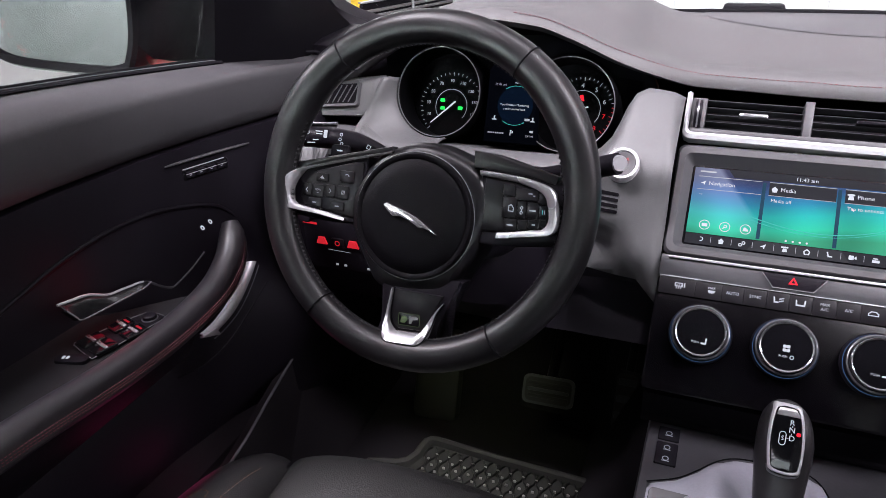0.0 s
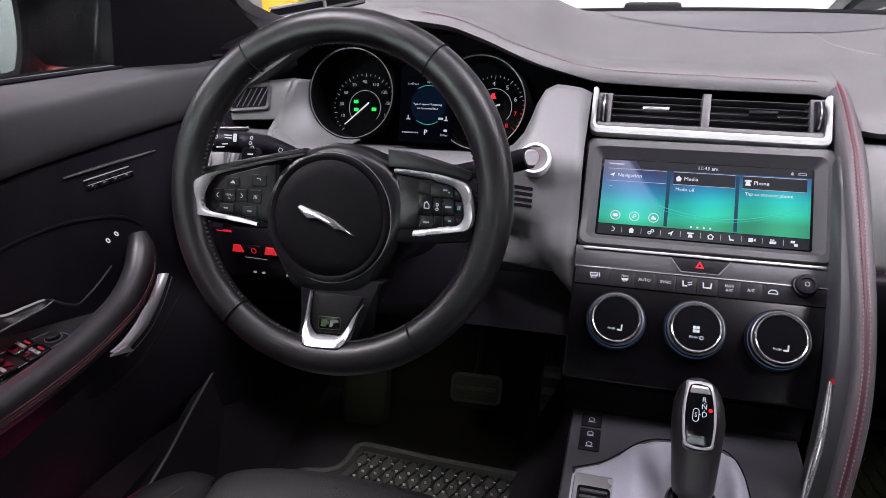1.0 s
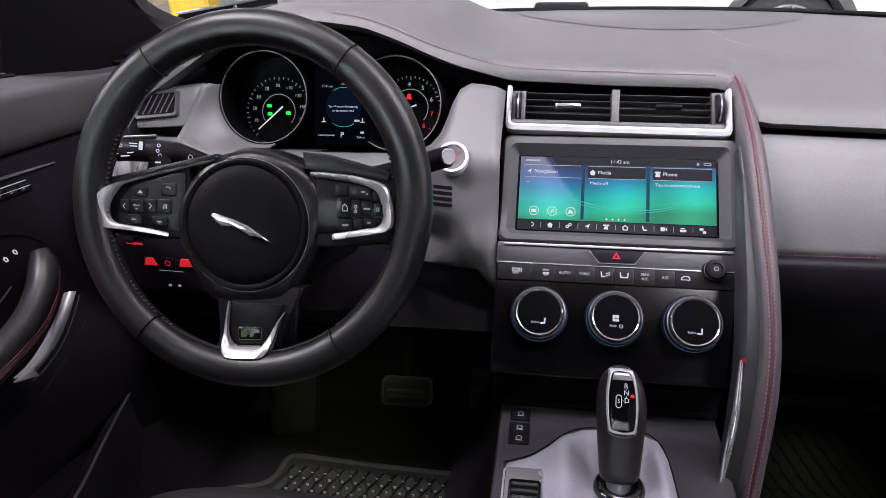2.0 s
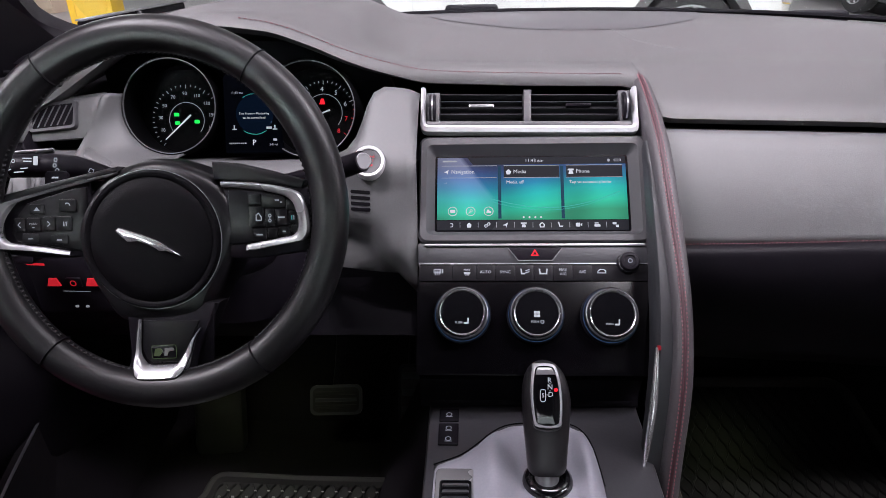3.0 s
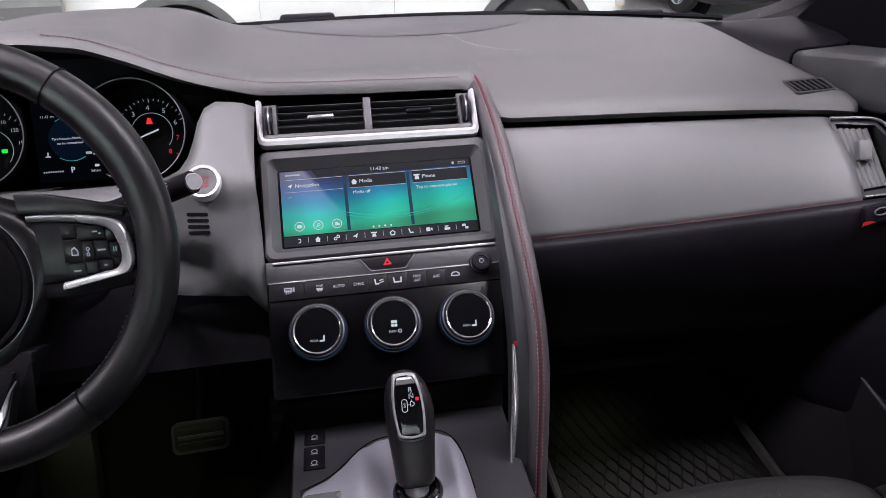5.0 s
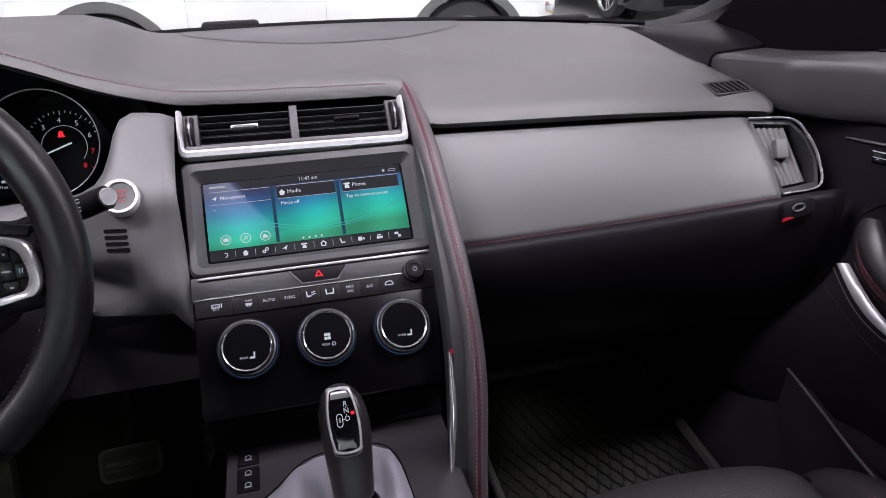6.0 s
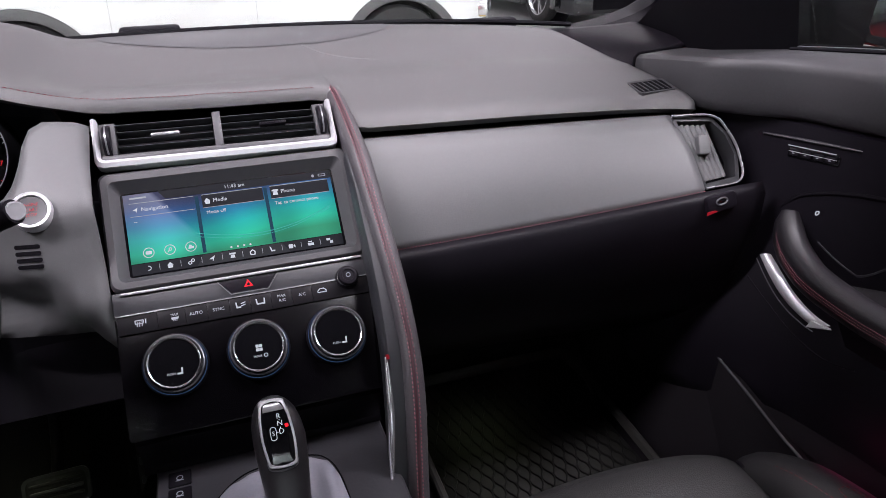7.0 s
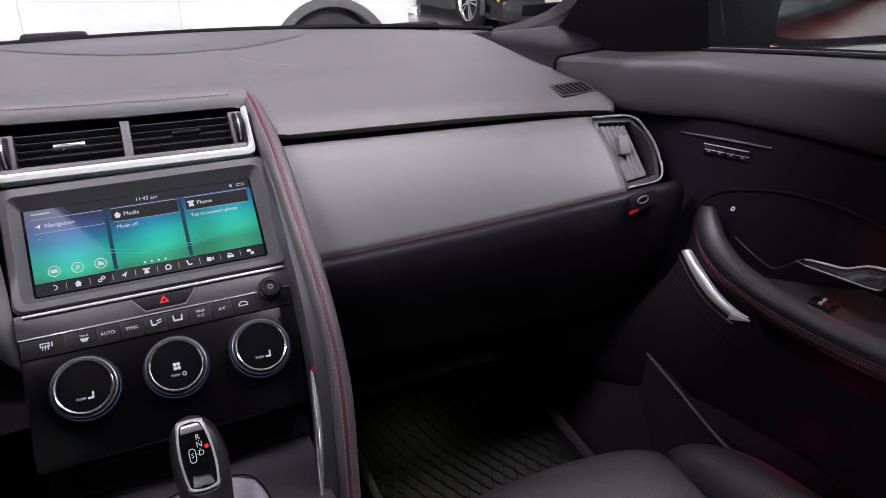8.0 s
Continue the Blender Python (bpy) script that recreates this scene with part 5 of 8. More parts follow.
    for k, a in enumerate(xs):
        part("climate_key", slab("climate_key", ST, [(joints[k] + 0.0002, 0.0560), (joints[k + 1] - 0.0002, 0.0560), (joints[k + 1] - 0.0002, 0.0755), (joints[k] + 0.0002, 0.0755)], -0.005, -0.0012, 0.0003), STRIP, t)
        if k in (2, 3, 7):
            lettering("key_text", {2: "AUTO", 3: "SYNC", 7: "A/C"}[k], ST, a, 0.0665, 0.0050, WHITE_INK, t, -0.0005)
        elif k == 6:
            lettering("key_text", "MAX", ST, a, 0.0692, 0.0044, WHITE_INK, t, -0.0005)
            lettering("key_text", "A/C", ST, a, 0.0640, 0.0048, WHITE_INK, t, -0.0005)
        else:
            c = 0.0668
            if k == 0:
                part("key_sign", rim_frame("key_sign", ST, [(rounded(a - 0.0052, c - 0.0014, a + 0.0040, c + 0.0032, 0.0010), -0.0006), (rounded(a - 0.0042, c - 0.0004, a + 0.0030, c + 0.0022, 0.0006), -0.0006)]), WHITE_INK, t)
                for u in (-0.0030, -0.0006, 0.0018):
                    bar("key_sign", ST, a + u, c - 0.0042, a + u + 0.0005, c + 0.0012, WHITE_INK, t, -0.0004, 0.0008)
                bar("key_sign", ST, a + 0.0058, c - 0.0016, a + 0.0058, c + 0.0034, WHITE_INK, t, -0.0005, 0.0012)
            elif k == 1:
                lettering("key_text", "MAX", ST, a, c + 0.0022, 0.0038, WHITE_INK, t, -0.0005)
                part("key_sign", slab("key_sign", ST, [(a - 0.0042, c - 0.0004), (a + 0.0042, c - 0.0004), (a + 0.0030, c - 0.0030), (a - 0.0030, c - 0.0030)], -0.0012, -0.0005), WHITE_INK, t)
                for u in (-0.0016, 0.0, 0.0016):
                    bar("key_sign", ST, a + u, c - 0.0046, a + u + 0.0004, c - 0.0030, WHITE_INK, t, -0.0005, 0.0007)
            elif k in (4, 5):
                for d in ((-1,) if k == 4 else (-1, 1)):
                    q = a + d * 0.0030
                    part("key_sign", slab("key_sign", ST, [(q - d * 0.0034, c - 0.0030), (q + d * 0.0016, c - 0.0030), (q + d * 0.0022, c + 0.0036), (q + d * 0.0008, c + 0.0036), (q + d * 0.0002, c - 0.0014), (q - d * 0.0034, c - 0.0014)][::d], -0.0012, -0.0005), WHITE_INK, t)
                if k == 4:
                    for u in (0.0014, -0.0012):
                        bar("key_sign", ST, a + 0.0008, c + u, a + 0.0056, c + u + 0.0014, WHITE_INK, t, -0.0005, 0.0010)
            else:
                part("key_sign", rim_frame("key_sign", ST, [([(a - 0.0052, c - 0.0020), (a + 0.0052, c - 0.0020), (a + 0.0052, c + 0.0010), (a + 0.0026, c + 0.0032), (a - 0.0024, c + 0.0032), (a - 0.0052, c + 0.0006)], -0.0006), ([(a - 0.0042, c - 0.0010), (a + 0.0042, c - 0.0010), (a + 0.0042, c + 0.0004), (a + 0.0020, c + 0.0022), (a - 0.0018, c + 0.0022), (a - 0.0042, c)], -0.0006)]), WHITE_INK, t)
    kn = ST.at(0.1125, 0.0775)
    part("power_knob", lathe("power_knob", kn, [(0.0135, -0.004), (0.0132, 0.002), (0.0122, 0.003), (0.0115, 0.010), (0.0105, 0.012), (0.0070, 0.0125), (0.0066, 0.0112)], 36), PLASTIC, t, "small black power knob")
    part("silver_ring", lathe("silver_ring", kn, [(0.0120, 0.003), (0.0124, 0.005), (0.0119, 0.007)], 36, False), SATIN, t)
    ring_mark("power_sign", kn, 0, 0, 0.0020, 0.0027, WHITE_INK, t, 0.0118)
    # temperature dials
    for cx, cy, big in ((-0.0860, 0.0150, 0), (0.0008, 0.0145, 1), (0.0878, 0.0135, 0)):
        g = ST.at(cx, cy)
        dl = part("climate_dial", lathe("climate_dial", g, [(0.0345, -0.004), (0.0338, 0.002), (0.0318, 0.004), (0.0312, 0.010), (0.0304, 0.0128), (0.0290, 0.0134)], 64, False), PLASTIC, t, "round climate dial with a silver ring")
        part("blue_ring", lathe("blue_ring", g, [(0.0326, 0.0030), (0.0316, 0.0048)], 64, False), BLUE_RING, dl)
        part("outer_ring", lathe("outer_ring", g, [(0.0306, 0.0122), (0.0303, 0.0142), (0.0294, 0.0148), (0.0285, 0.0140), (0.0281, 0.0124)], 64, False), DULL_RING, dl, "thin dark metal ring")
        part("groove", lathe("groove", g, [(0.0283, 0.0126), (0.0274, 0.0126)], 64, False), DARK_PLASTIC, dl)
        part("silver_ring", lathe("silver_ring", g, [(0.0277, 0.0124), (0.0275, 0.0172), (0.0270, 0.0182), (0.0264, 0.0186), (0.0250, 0.0178), (0.0246, 0.0162)], 64, False), DIAL_BEVEL, dl, "polished silver bevel")
        part("dial_glass", lathe("dial_glass", g, [(0.0248, 0.0166), (0.0240, 0.0168), (0.0230, 0.0168), (0.012, 0.0168)], 64), GLOSS, dl, "black glass face")
        knurl = []
        for k in range(48):
            gg = g.at(0, 0, 0, 7.5 * k)
            knurl.append(slab("ridge", gg, [(0.0304, -0.0006), (0.0320, 0.0), (0.0304, 0.0006)], 0.005, 0.0105))
        part("knurling", merged("knurling", knurl), PLASTIC, dl)
        if big:
            for a, b in ((-0.0018, 0.0005), (0.0018, 0.0005), (-0.0018, -0.0035), (0.0018, -0.0035)):
                part("fan_sign", slab("fan_sign", g, rounded(a - 0.0017, b - 0.0017, a + 0.0017, b + 0.0017, 0.0009), 0.0171, 0.0175), WHITE_INK, dl)
            lettering("dial_text", "PUSH", g, -0.0025, -0.0105, 0.0036, WHITE_INK, dl, 0.0174)
            ring_mark("power_sign", g, 0.0060, -0.0105, 0.0015, 0.0022, WHITE_INK, dl, 0.0174)
        else:
            lettering("dial_text", "PUSH", g, -0.0040, -0.0120, 0.0036, WHITE_INK, dl, 0.0174)
            part("seat_sign", slab("seat_sign", g, [(0.002, -0.0135), (0.0075, -0.0135), (0.0080, -0.0065), (0.0064, -0.0065), (0.0060, -0.0115), (0.002, -0.0117)], 0.0171, 0.0175), WHITE_INK, dl)
    rows = []
    for x in np.linspace(-0.138, 0.128, 12):
        rows.append([ST.p(x, -0.048, -0.026), ST.p(x, -0.060, -0.024), (x, 0.782, 0.800), (x, 0.790, 0.775), (x, 0.790, 0.760), (x, 0.785, 0.7545)])
    part("lower_closing", loft("lower_closing", rows), DARK_PLASTIC, t, "black lower closing panel", thick=0.004)
    return t


def centre_vents():
    t = thing("centre_vents", "pair of black slatted air vents in a silver surround", "air vent", (0, 0.97, 1.05), "air vents")
    f = ST
    # silver surround, open at the top
    outer = [(-0.1395, 0.308), (-0.1395, 0.2560), (-0.1370, 0.2505), (-0.1310, 0.2478), (0.1265, 0.2440), (0.1330, 0.2465), (0.1350, 0.2520), (0.1350, 0.306)]
    inner = [(-0.1335, 0.308), (-0.1335, 0.2620), (-0.1320, 0.2585), (-0.1290, 0.2570), (0.1245, 0.2535), (0.1275, 0.2550), (0.1290, 0.2590), (0.1290, 0.306)]
    rows = [[f.p(a, b, -0.01) for a, b in outer], [f.p(a, b, 0.004) for a, b in outer], [f.p((a + c) / 2, (b + d) / 2, 0.007) for (a, b), (c, d) in zip(outer, inner)], [f.p(a, b, 0.003) for a, b in inner], [f.p(a, b, -0.03) for a, b in inner]]
    part("silver_surround", loft("silver_surround", rows), PULL_SILVER, t, "satin silver surround")
    part("inner_wall", slab("inner_wall", f, [(-0.134, 0.2565), (0.130, 0.2530), (0.130, 0.309), (-0.134, 0.311)], -0.075, -0.045), DARK_PLASTIC, t, "black throat behind the slats")
    part("lower_lip", slab("lower_lip", f, [(-0.1335, 0.2575), (0.129, 0.2540), (0.129, 0.2620), (-0.1335, 0.2650)], -0.03, -0.001, 0.002), BEZEL, t, "grey lower lip")
    for a0, a1 in ((-0.1335, -0.1155), (0.1130, 0.1290)):
        part("end_block", slab("end_block", f, [(a0, 0.260), (a1, 0.260), (a1, 0.306), (a0, 0.306)], -0.03, -0.004, 0.002), BEZEL, t)
        c = f.at((a0 + a1) / 2, 0.283, -0.006)
        wheel_face = Face(c.o, c.y, c.z)
        part("thumb_wheel", lathe("thumb_wheel", wheel_face, [(0.004, -0.0042), (0.0180, -0.0040), (0.0190, -0.002), (0.0190, 0.002), (0.0180, 0.0040), (0.004, 0.0042)], 30), PLASTIC, t, "ribbed thumb wheel")
        part("wheel_trim", sweep("wheel_trim", [wheel_face.p(0.0192 * math.cos(w), 0.0192 * math.sin(w)) for w in np.linspace(0.3, 2.8, 16)], oval(0.0007, 0.0011, 6), up=f.x), DULL_RING, t)
    part("divider", slab("divider", f, [(-0.0085, 0.257), (0.0015, 0.257), (0.0025, 0.308), (-0.0075, 0.308)], -0.03, -0.002, 0.002), BEZEL, t, "grey middle post")
    for a0, a1, tab in ((-0.1150, -0.0088, -0.062), (0.0022, 0.1125, 0.062)):
        for k in range(5):
            b = 0.2665 + 0.0093 * k - 0.0016 * (a0 > 0)
            dy = -0.0018
            poly = [(-0.001, -0.011), (0.0012, -0.011), (0.0012, 0.0), (-0.0002, 0.0014), (-0.001, 0.0)]
            rows = [[f.p(a, b + (dy if a == a1 else 0) + u, -0.008 + v) for u, v in poly] for a in (a0, a1)]
            part("slat", loft("slat", rows, close_v=True, caps=True), CHEEK, t)
        g = f.at(tab, 0.2855, -0.006)
        part("tab", slab("tab", g, rounded(-0.0160, -0.0022, 0.0160, 0.0022, 0.0010), -0.004, 0.005, 0.0015), SATIN if a0 < 0 else PLASTIC, t, "slider tab")
    return t


def grab_blade():
    """The leather-clad blade that sweeps from the dashboard top to the console."""
    t = thing("grab_blade", "grey leather grab handle with twin red stitching beside the stack", "grab handle", (0.15, 0.7, 0.75))
    left = np.array([(0.1360, 1.045, 1.097), (0.1362, 1.020, 1.092), (0.1365, 0.990, 1.080), (0.1368, 0.955, 1.062), (0.1370, 0.915, 1.038), (0.1365, 0.852, 0.980), (0.1345, 0.790, 0.923), (0.1305, 0.745, 0.872), (0.1245, 0.714, 0.820), (0.1175, 0.690, 0.760), (0.112, 0.670, 0.705), (0.108, 0.655, 0.66)])
    path = spline(left, 60)
    tan = np.gradient(path, axis=0)
    tan /= np.linalg.norm(tan, axis=1)[:, None]
    rows, seam1, seam2, inner = [], [], [], []
    for i, p in enumerate(path):
        out = np.cross(tan[i], (1, 0, 0))
        out = out / np.linalg.norm(out)
        if out @ np.array([0, -1, 0.3]) < 0:
            out = -out
        k = i / 59
        w = float(np.interp(k, (0, 0.15, 0.4, 0.7, 1), (0.022, 0.028, 0.034, 0.040, 0.040)))
        a0 = float(np.interp(k, (0, 0.25, 0.6, 1), (0.0, 0.004, 0.016, 0.017)))
        dep = 0.030 + 0.020 * math.sin(math.pi * min(1, k * 1.2))
        prof = [(a0, -dep), (a0, -0.006), (a0 + 0.0025, 0.001), (a0 + 0.007, 0.0045), (0.5 * (w + a0), 0.006), (w - 0.008, 0.0045), (w - 0.003, 0.001), (w, -0.006), (w, -dep)]
        rows.append([p + np.array([a, 0, 0]) + out * b for a, b in prof])
        seam1.append(p + np.array([a0 + 0.28 * (w - a0), 0, 0]) + out * 0.0066)
        seam2.append(p + np.array([a0 + 0.55 * (w - a0), 0, 0]) + out * 0.0058)
        inner.append([p + np.array([u, 0, 0]) + out * v for u, v in ((0.0, -dep - 0.002), (0.0, -0.012), (0.003, -0.008), (a0 + 0.003, -0.007), (a0 + 0.003, -dep - 0.002))])
    part("blade", loft("blade", rows, close_v=True, caps=True), BLADE_LEATHER, t, "dark grey leather blade")
    part("inner_cheek", loft("inner_cheek", inner[12:], close_v=True, caps=True), CHEEK, t, "dark grey inner cheek")
    for s in (seam1, seam2):
        stitches("stitching", s[1:], t, 0.0030, 0.0017, 0.0011, 0.0007, up=(0, -0.8, 0.5), material=PALE_STITCH)
    # dark piping between the two seams
    mid = [0.5 * (a + b) for a, b in zip(seam1, seam2)]
    part("welt", sweep("welt", mid, oval(0.0017, 0.0009, 8), up=(0, -0.8, 0.5)), shader("dark_red_welt", (0.038, 0.008, 0.014), 0.6, vary=0.2, grain=0.4, scale=60), t, "dark red welt")
    # silver inlay on the inner face
    inl = spline([(0.1300, 0.752, 0.866), (0.1270, 0.733, 0.840), (0.1235, 0.716, 0.810), (0.1175, 0.699, 0.770), (0.1120, 0.685, 0.738)], 24)
    part("silver_inlay", sweep("silver_inlay", inl, oval(0.0042, 0.0050, 12), up=(0, -0.8, 0.5), scales=[0.25 + 0.75 * math.sin(math.pi * (0.08 + 0.84 * k / 23)) for k in range(24)]), CHROME, t, "polished silver inlay")
    f = Face((0.1315, 0.752, 0.868), (1, 0, 0), (0, 0.5, 0.85))
    part("red_lamp", slab("red_lamp", f, rounded(-0.0014, -0.004, 0.0014, 0.001, 0.0006), -0.003, 0.004), RED_DIM, t, "small red marker")


centre_stack()
centre_vents()
grab_blade()


# ---------------------------------------------------------------- console and gear lever
def console():
    t = thing("centre_console", "dark satin centre console with an inset gear tray", "console", (0, 0.5, 0.45))
    z = 0.7525
    f = Face((0, 0, z), (1, 0, 0), (0, 1, 0))
    top = [(-0.128, 0.10), (0.128, 0.10), (0.128, 0.86), (-0.128, 0.86)]
    part("top", slab("top", f, top, -0.30, 0.0, 0.008), CONSOLE_DARK, t, "dark satin console top")
    tray = [(-0.1215, 0.30), (0.066, 0.30), (0.0665, 0.660), (0.063, 0.715), (0.054, 0.744), (0.036, 0.757), (0.0, 0.7575), (-0.030, 0.754), (-0.050, 0.742), (-0.068, 0.722), (-0.088, 0.703), (-0.1175, 0.688)]
    part("tray_edge", sweep("tray_edge", [f.p(a, b, 0.0005) for a, b in spline(np.array(tray[2:]), 50)], oval(0.0008, 0.0008, 8)), DARK_PLASTIC, t, "dark joint round the gear tray")
    # domed tray with a hollow on either side of the lever
    ex = [p[0] for p in tray[2:]][::-1]
    ey = [p[1] for p in tray[2:]][::-1]
    rows = []
    for a in np.linspace(-0.1165, 0.0655, 46):
        front = float(np.interp(a, ex, ey)) - 0.003
        r = []
        for w in np.r_[np.linspace(0, 0.8, 10), np.linspace(0.84, 1, 9)]:
            b = 0.30 + (front - 0.30) * w
            rim = min(1.0, (front - b) / 0.012, (a + 0.1165) / 0.008, (0.0655 - a) / 0.008)
            rim = math.sqrt(max(0.0, rim))
            away = math.exp(-(((b - 0.66) / 0.075) ** 2))
            h = 0.0045 * rim + away * rim * (0.017 * math.exp(-(((a + 0.052) / 0.018) ** 2)) - 0.004 * math.exp(-(((a + 0.022) / 0.009) ** 2)) + 0.013 * math.exp(-(((a - 0.050) / 0.010) ** 2)))
            r.append(f.p(a, b, h))
        rows.append(r)
    part("gear_tray", loft("gear_tray", rows), CONSOLE, t, "glossy grey gear tray with soft hollows", sharp=60)
    # recess behind the lever and the round boot base
    g = f.at(0.006, 0.662)
    part("lever_base", lathe("lever_base", g, [(0.027, 0.004), (0.026, 0.008), (0.023, 0.011), (0.019, 0.012), (0.016, 0.009)], 36), GLOSS, t, "black lever base")
    # storage lid at the driver's side
    part("cup_lid", slab("cup_lid", f, rounded(-0.114, 0.520, -0.070, 0.676, 0.006), 0.002, 0.0085, 0.003), SATIN, t, "silver edged lid")
    part("lid_grip", slab("lid_grip", f, rounded(-0.109, 0.525, -0.075, 0.656, 0.004), 0.0086, 0.0105, 0.001), GLOSS, t)
    for k in range(9):
        part("grip_rib", slab("grip_rib", f, rounded(-0.106, 0.646 - 0.009 * k, -0.078, 0.650 - 0.009 * k, 0.0015, 2), 0.0104, 0.0128, 0.001), CHEEK, t)
    # two small keys beside the tray
    for b0, b1, n in ((0.718, 0.754, 2), (0.758, 0.780, 1)):
        k = part("switch", slab("switch", f, rounded(-0.1145, b0, -0.0905, b1, 0.002), -0.001, 0.0022, 0.001), PLASTIC, t, "small dark key with a white sign")
        for j in range(n):
            c = b0 + (b1 - b0) * (j + 0.5) / n
            ring_mark("sign", f, -0.1025, c, 0.0026, 0.0036, DIM_INK, k, 0.0026)
            bar("sign", f, -0.1065, c - 0.004, -0.0985, c - 0.004, DIM_INK, k, 0.0026, 0.0012)
    # tall side next to the passenger
    part("passenger_side", slab("passenger_side", Face((0.128, 0, 0.6), (0, 1, 0), (0, 0, 1)), [(0.1, -0.2), (0.80, -0.2), (0.80, -0.04), (0.66, -0.02), (0.60, 0.150), (0.1, 0.150)], -0.004, 0.012, 0.004), BLACK_LEATHER, t, "black padded side")


def gear_lever():
    t = thing("gear_lever", "black leather gear lever with a glossy display plate", "gear lever", (0.006, 0.66, 0.757))
    a, b = np.array([0.006, 0.668, 0.772]), np.array([0.0100, 0.7255, 0.867])
    f = Face(a, (1, 0, 0), b - a)  # right, along the lever, out towards the seats
    part("neck", sweep("neck", [f.p(-0.001, y, 0) for y in (-0.034, -0.014, 0.006)], oval(0.0130, 0.011, 16), up=f.z), DULL_RING, t, "dull metal neck")
    ks = (-0.0085, -0.0065, 0.0, 0.033, 0.055, 0.070, 0.085, 0.096, 0.103, 0.1075, 0.1105, 0.1118)
    ws = (0.0150, 0.0185, 0.0207, 0.0236, 0.0255, 0.0259, 0.0243, 0.0212, 0.0172, 0.0130, 0.0080, 0.0030)
    ds = (0.0120, 0.0150, 0.0168, 0.0192, 0.0214, 0.0220, 0.0216, 0.0198, 0.0176, 0.0148, 0.0105, 0.0040)
    rows = []
    for y in np.r_[np.linspace(-0.0085, 0.09, 26), np.linspace(0.093, 0.1118, 14)]:
        w, dp = np.interp(y, ks, ws), np.interp(y, ks, ds)
        lean = float(np.interp(y, (0.0, 0.07, 0.112), (-0.0012, -0.0012, -0.0036)))
        rows.append([f.p(lean + u, y, v) for u, v in oval(w, dp, 36, 2.8)])
    part("grip", loft("grip", rows, close_v=True, caps=True), GRIP, t, "black leather grip")

    def outline(d):
        """The tapered plate's rounded outline, drawn in by d."""
        ring = [(-0.0150 + d, 0.1040 - d), (-0.0128 + d, 0.1070 - d), (-0.0045, 0.1082 - d), (0.0040 - d, 0.1068 - d), (0.0066 - d, 0.1036 - d), (0.0100 - d, 0.090), (0.0118 - d, 0.070), (0.0110 - d, 0.052), (0.0088 - d, 0.0470 + d), (-0.0018, 0.0452 + d), (-0.0122 + d, 0.0474 + d), (-0.0148 + d, 0.0524), (-0.0172 + d, 0.072), (-0.0170 + d, 0.090)]
        return [tuple(p) for p in spline(np.array(ring + ring[:1]), 60)[:-1]]

    g = f.at(0, 0, 0.0212)
    crown = lambda y: 0.0016 - 9.0 * max(0.0, y - 0.082) ** 2
    ringed = lambda d, h: [g.p(x, y, h + crown(y)) for x, y in outline(d)]
    part("silver_frame", loft("silver_frame", [ringed(-0.0020, -0.012), ringed(-0.0016, 0.0), ringed(-0.0006, 0.0014), ringed(0.0006, 0.0012), ringed(0.0010, -0.0030)], close_v=True), PULL_SILVER, t, "bright metal frame")
    part("lower_ring", sweep("lower_ring", [f.p(x, y, 0.0214 - 9.0 * (x + 0.002) ** 2) for x, y in spline([(-0.0165, 0.0500), (-0.0140, 0.0436), (-0.0020, 0.0412), (0.0100, 0.0432), (0.0128, 0.0496)], 24)], oval(0.0009, 0.0009, 8), up=f.z), DULL_RING, t, "thin ring below the plate")
    rows = [ringed(0.0006, -0.004), ringed(0.0008, -0.0002), ringed(0.0018, 0.0001), [g.p(-0.003 + 0.4 * (x + 0.003), 0.076 + 0.6 * (y - 0.076), 0.0002 + crown(0.076 + 0.6 * (y - 0.076))) for x, y in outline(0.0018)]]
    plate = part("plate", loft("plate", rows, close_v=True, caps=True), GLOSS, t, "black glass gear plate")
    pad = [[g.p(x, y, h + 0.0004 + crown(y)) for x in np.linspace(-0.0140 + (y - 0.100) * 0.12 + e, 0.0068 - (y - 0.100) * 0.42 - e, 8)] for y, h, e in ((0.0985, 0.0, 0.0), (0.0992, 0.0008, 0.0004), (0.1030, 0.0010, 0.0006), (0.1052, 0.0010, 0.0014), (0.1062, 0.0, 0.0022))]
    part("button", loft("button", pad), SATIN, t, "satin release button")
    for wd, x, y in (("R", 0.0004, 0.0930), ("N", 0.0008, 0.0862), ("D", 0.0014, 0.0784)):
        lettering("letter", wd, g, x, y, 0.0074, WHITE_INK, plate, 0.0006 + crown(y))
    for y in (0.0897, 0.0824):
        bar("dash", g, 0.0006, y - 0.0006, 0.0008, y + 0.0006, WHITE_INK, plate, 0.0006 + crown(y), 0.0007)
    ring_mark("sport_ring", g, -0.0066, 0.0812, 0.0024, 0.0031, WHITE_INK, plate, 0.0023, 0, 180)
    ring_mark("sport_ring", g, -0.0066, 0.0738, 0.0024, 0.0031, WHITE_INK, plate, 0.0023, 180, 360)
    for u in (-0.0094, -0.0038):
        bar("sport_side", g, u, 0.0738, u, 0.0812, WHITE_INK, plate, 0.0023, 0.0007)
    lettering("letter", "S", g, -0.0066, 0.0775, 0.0062, WHITE_INK, plate, 0.0023)
    bar("dash", g, -0.0036, 0.0782, -0.0014, 0.0782, WHITE_INK, plate, 0.0023, 0.0006)
    part("park_lamp", slab("park_lamp", g, rounded(0.0050, 0.0816, 0.0086, 0.0850, 0.001), 0.0012, 0.0024), RED_GLOW, plate, "lit red P mark")


console()
gear_lever()


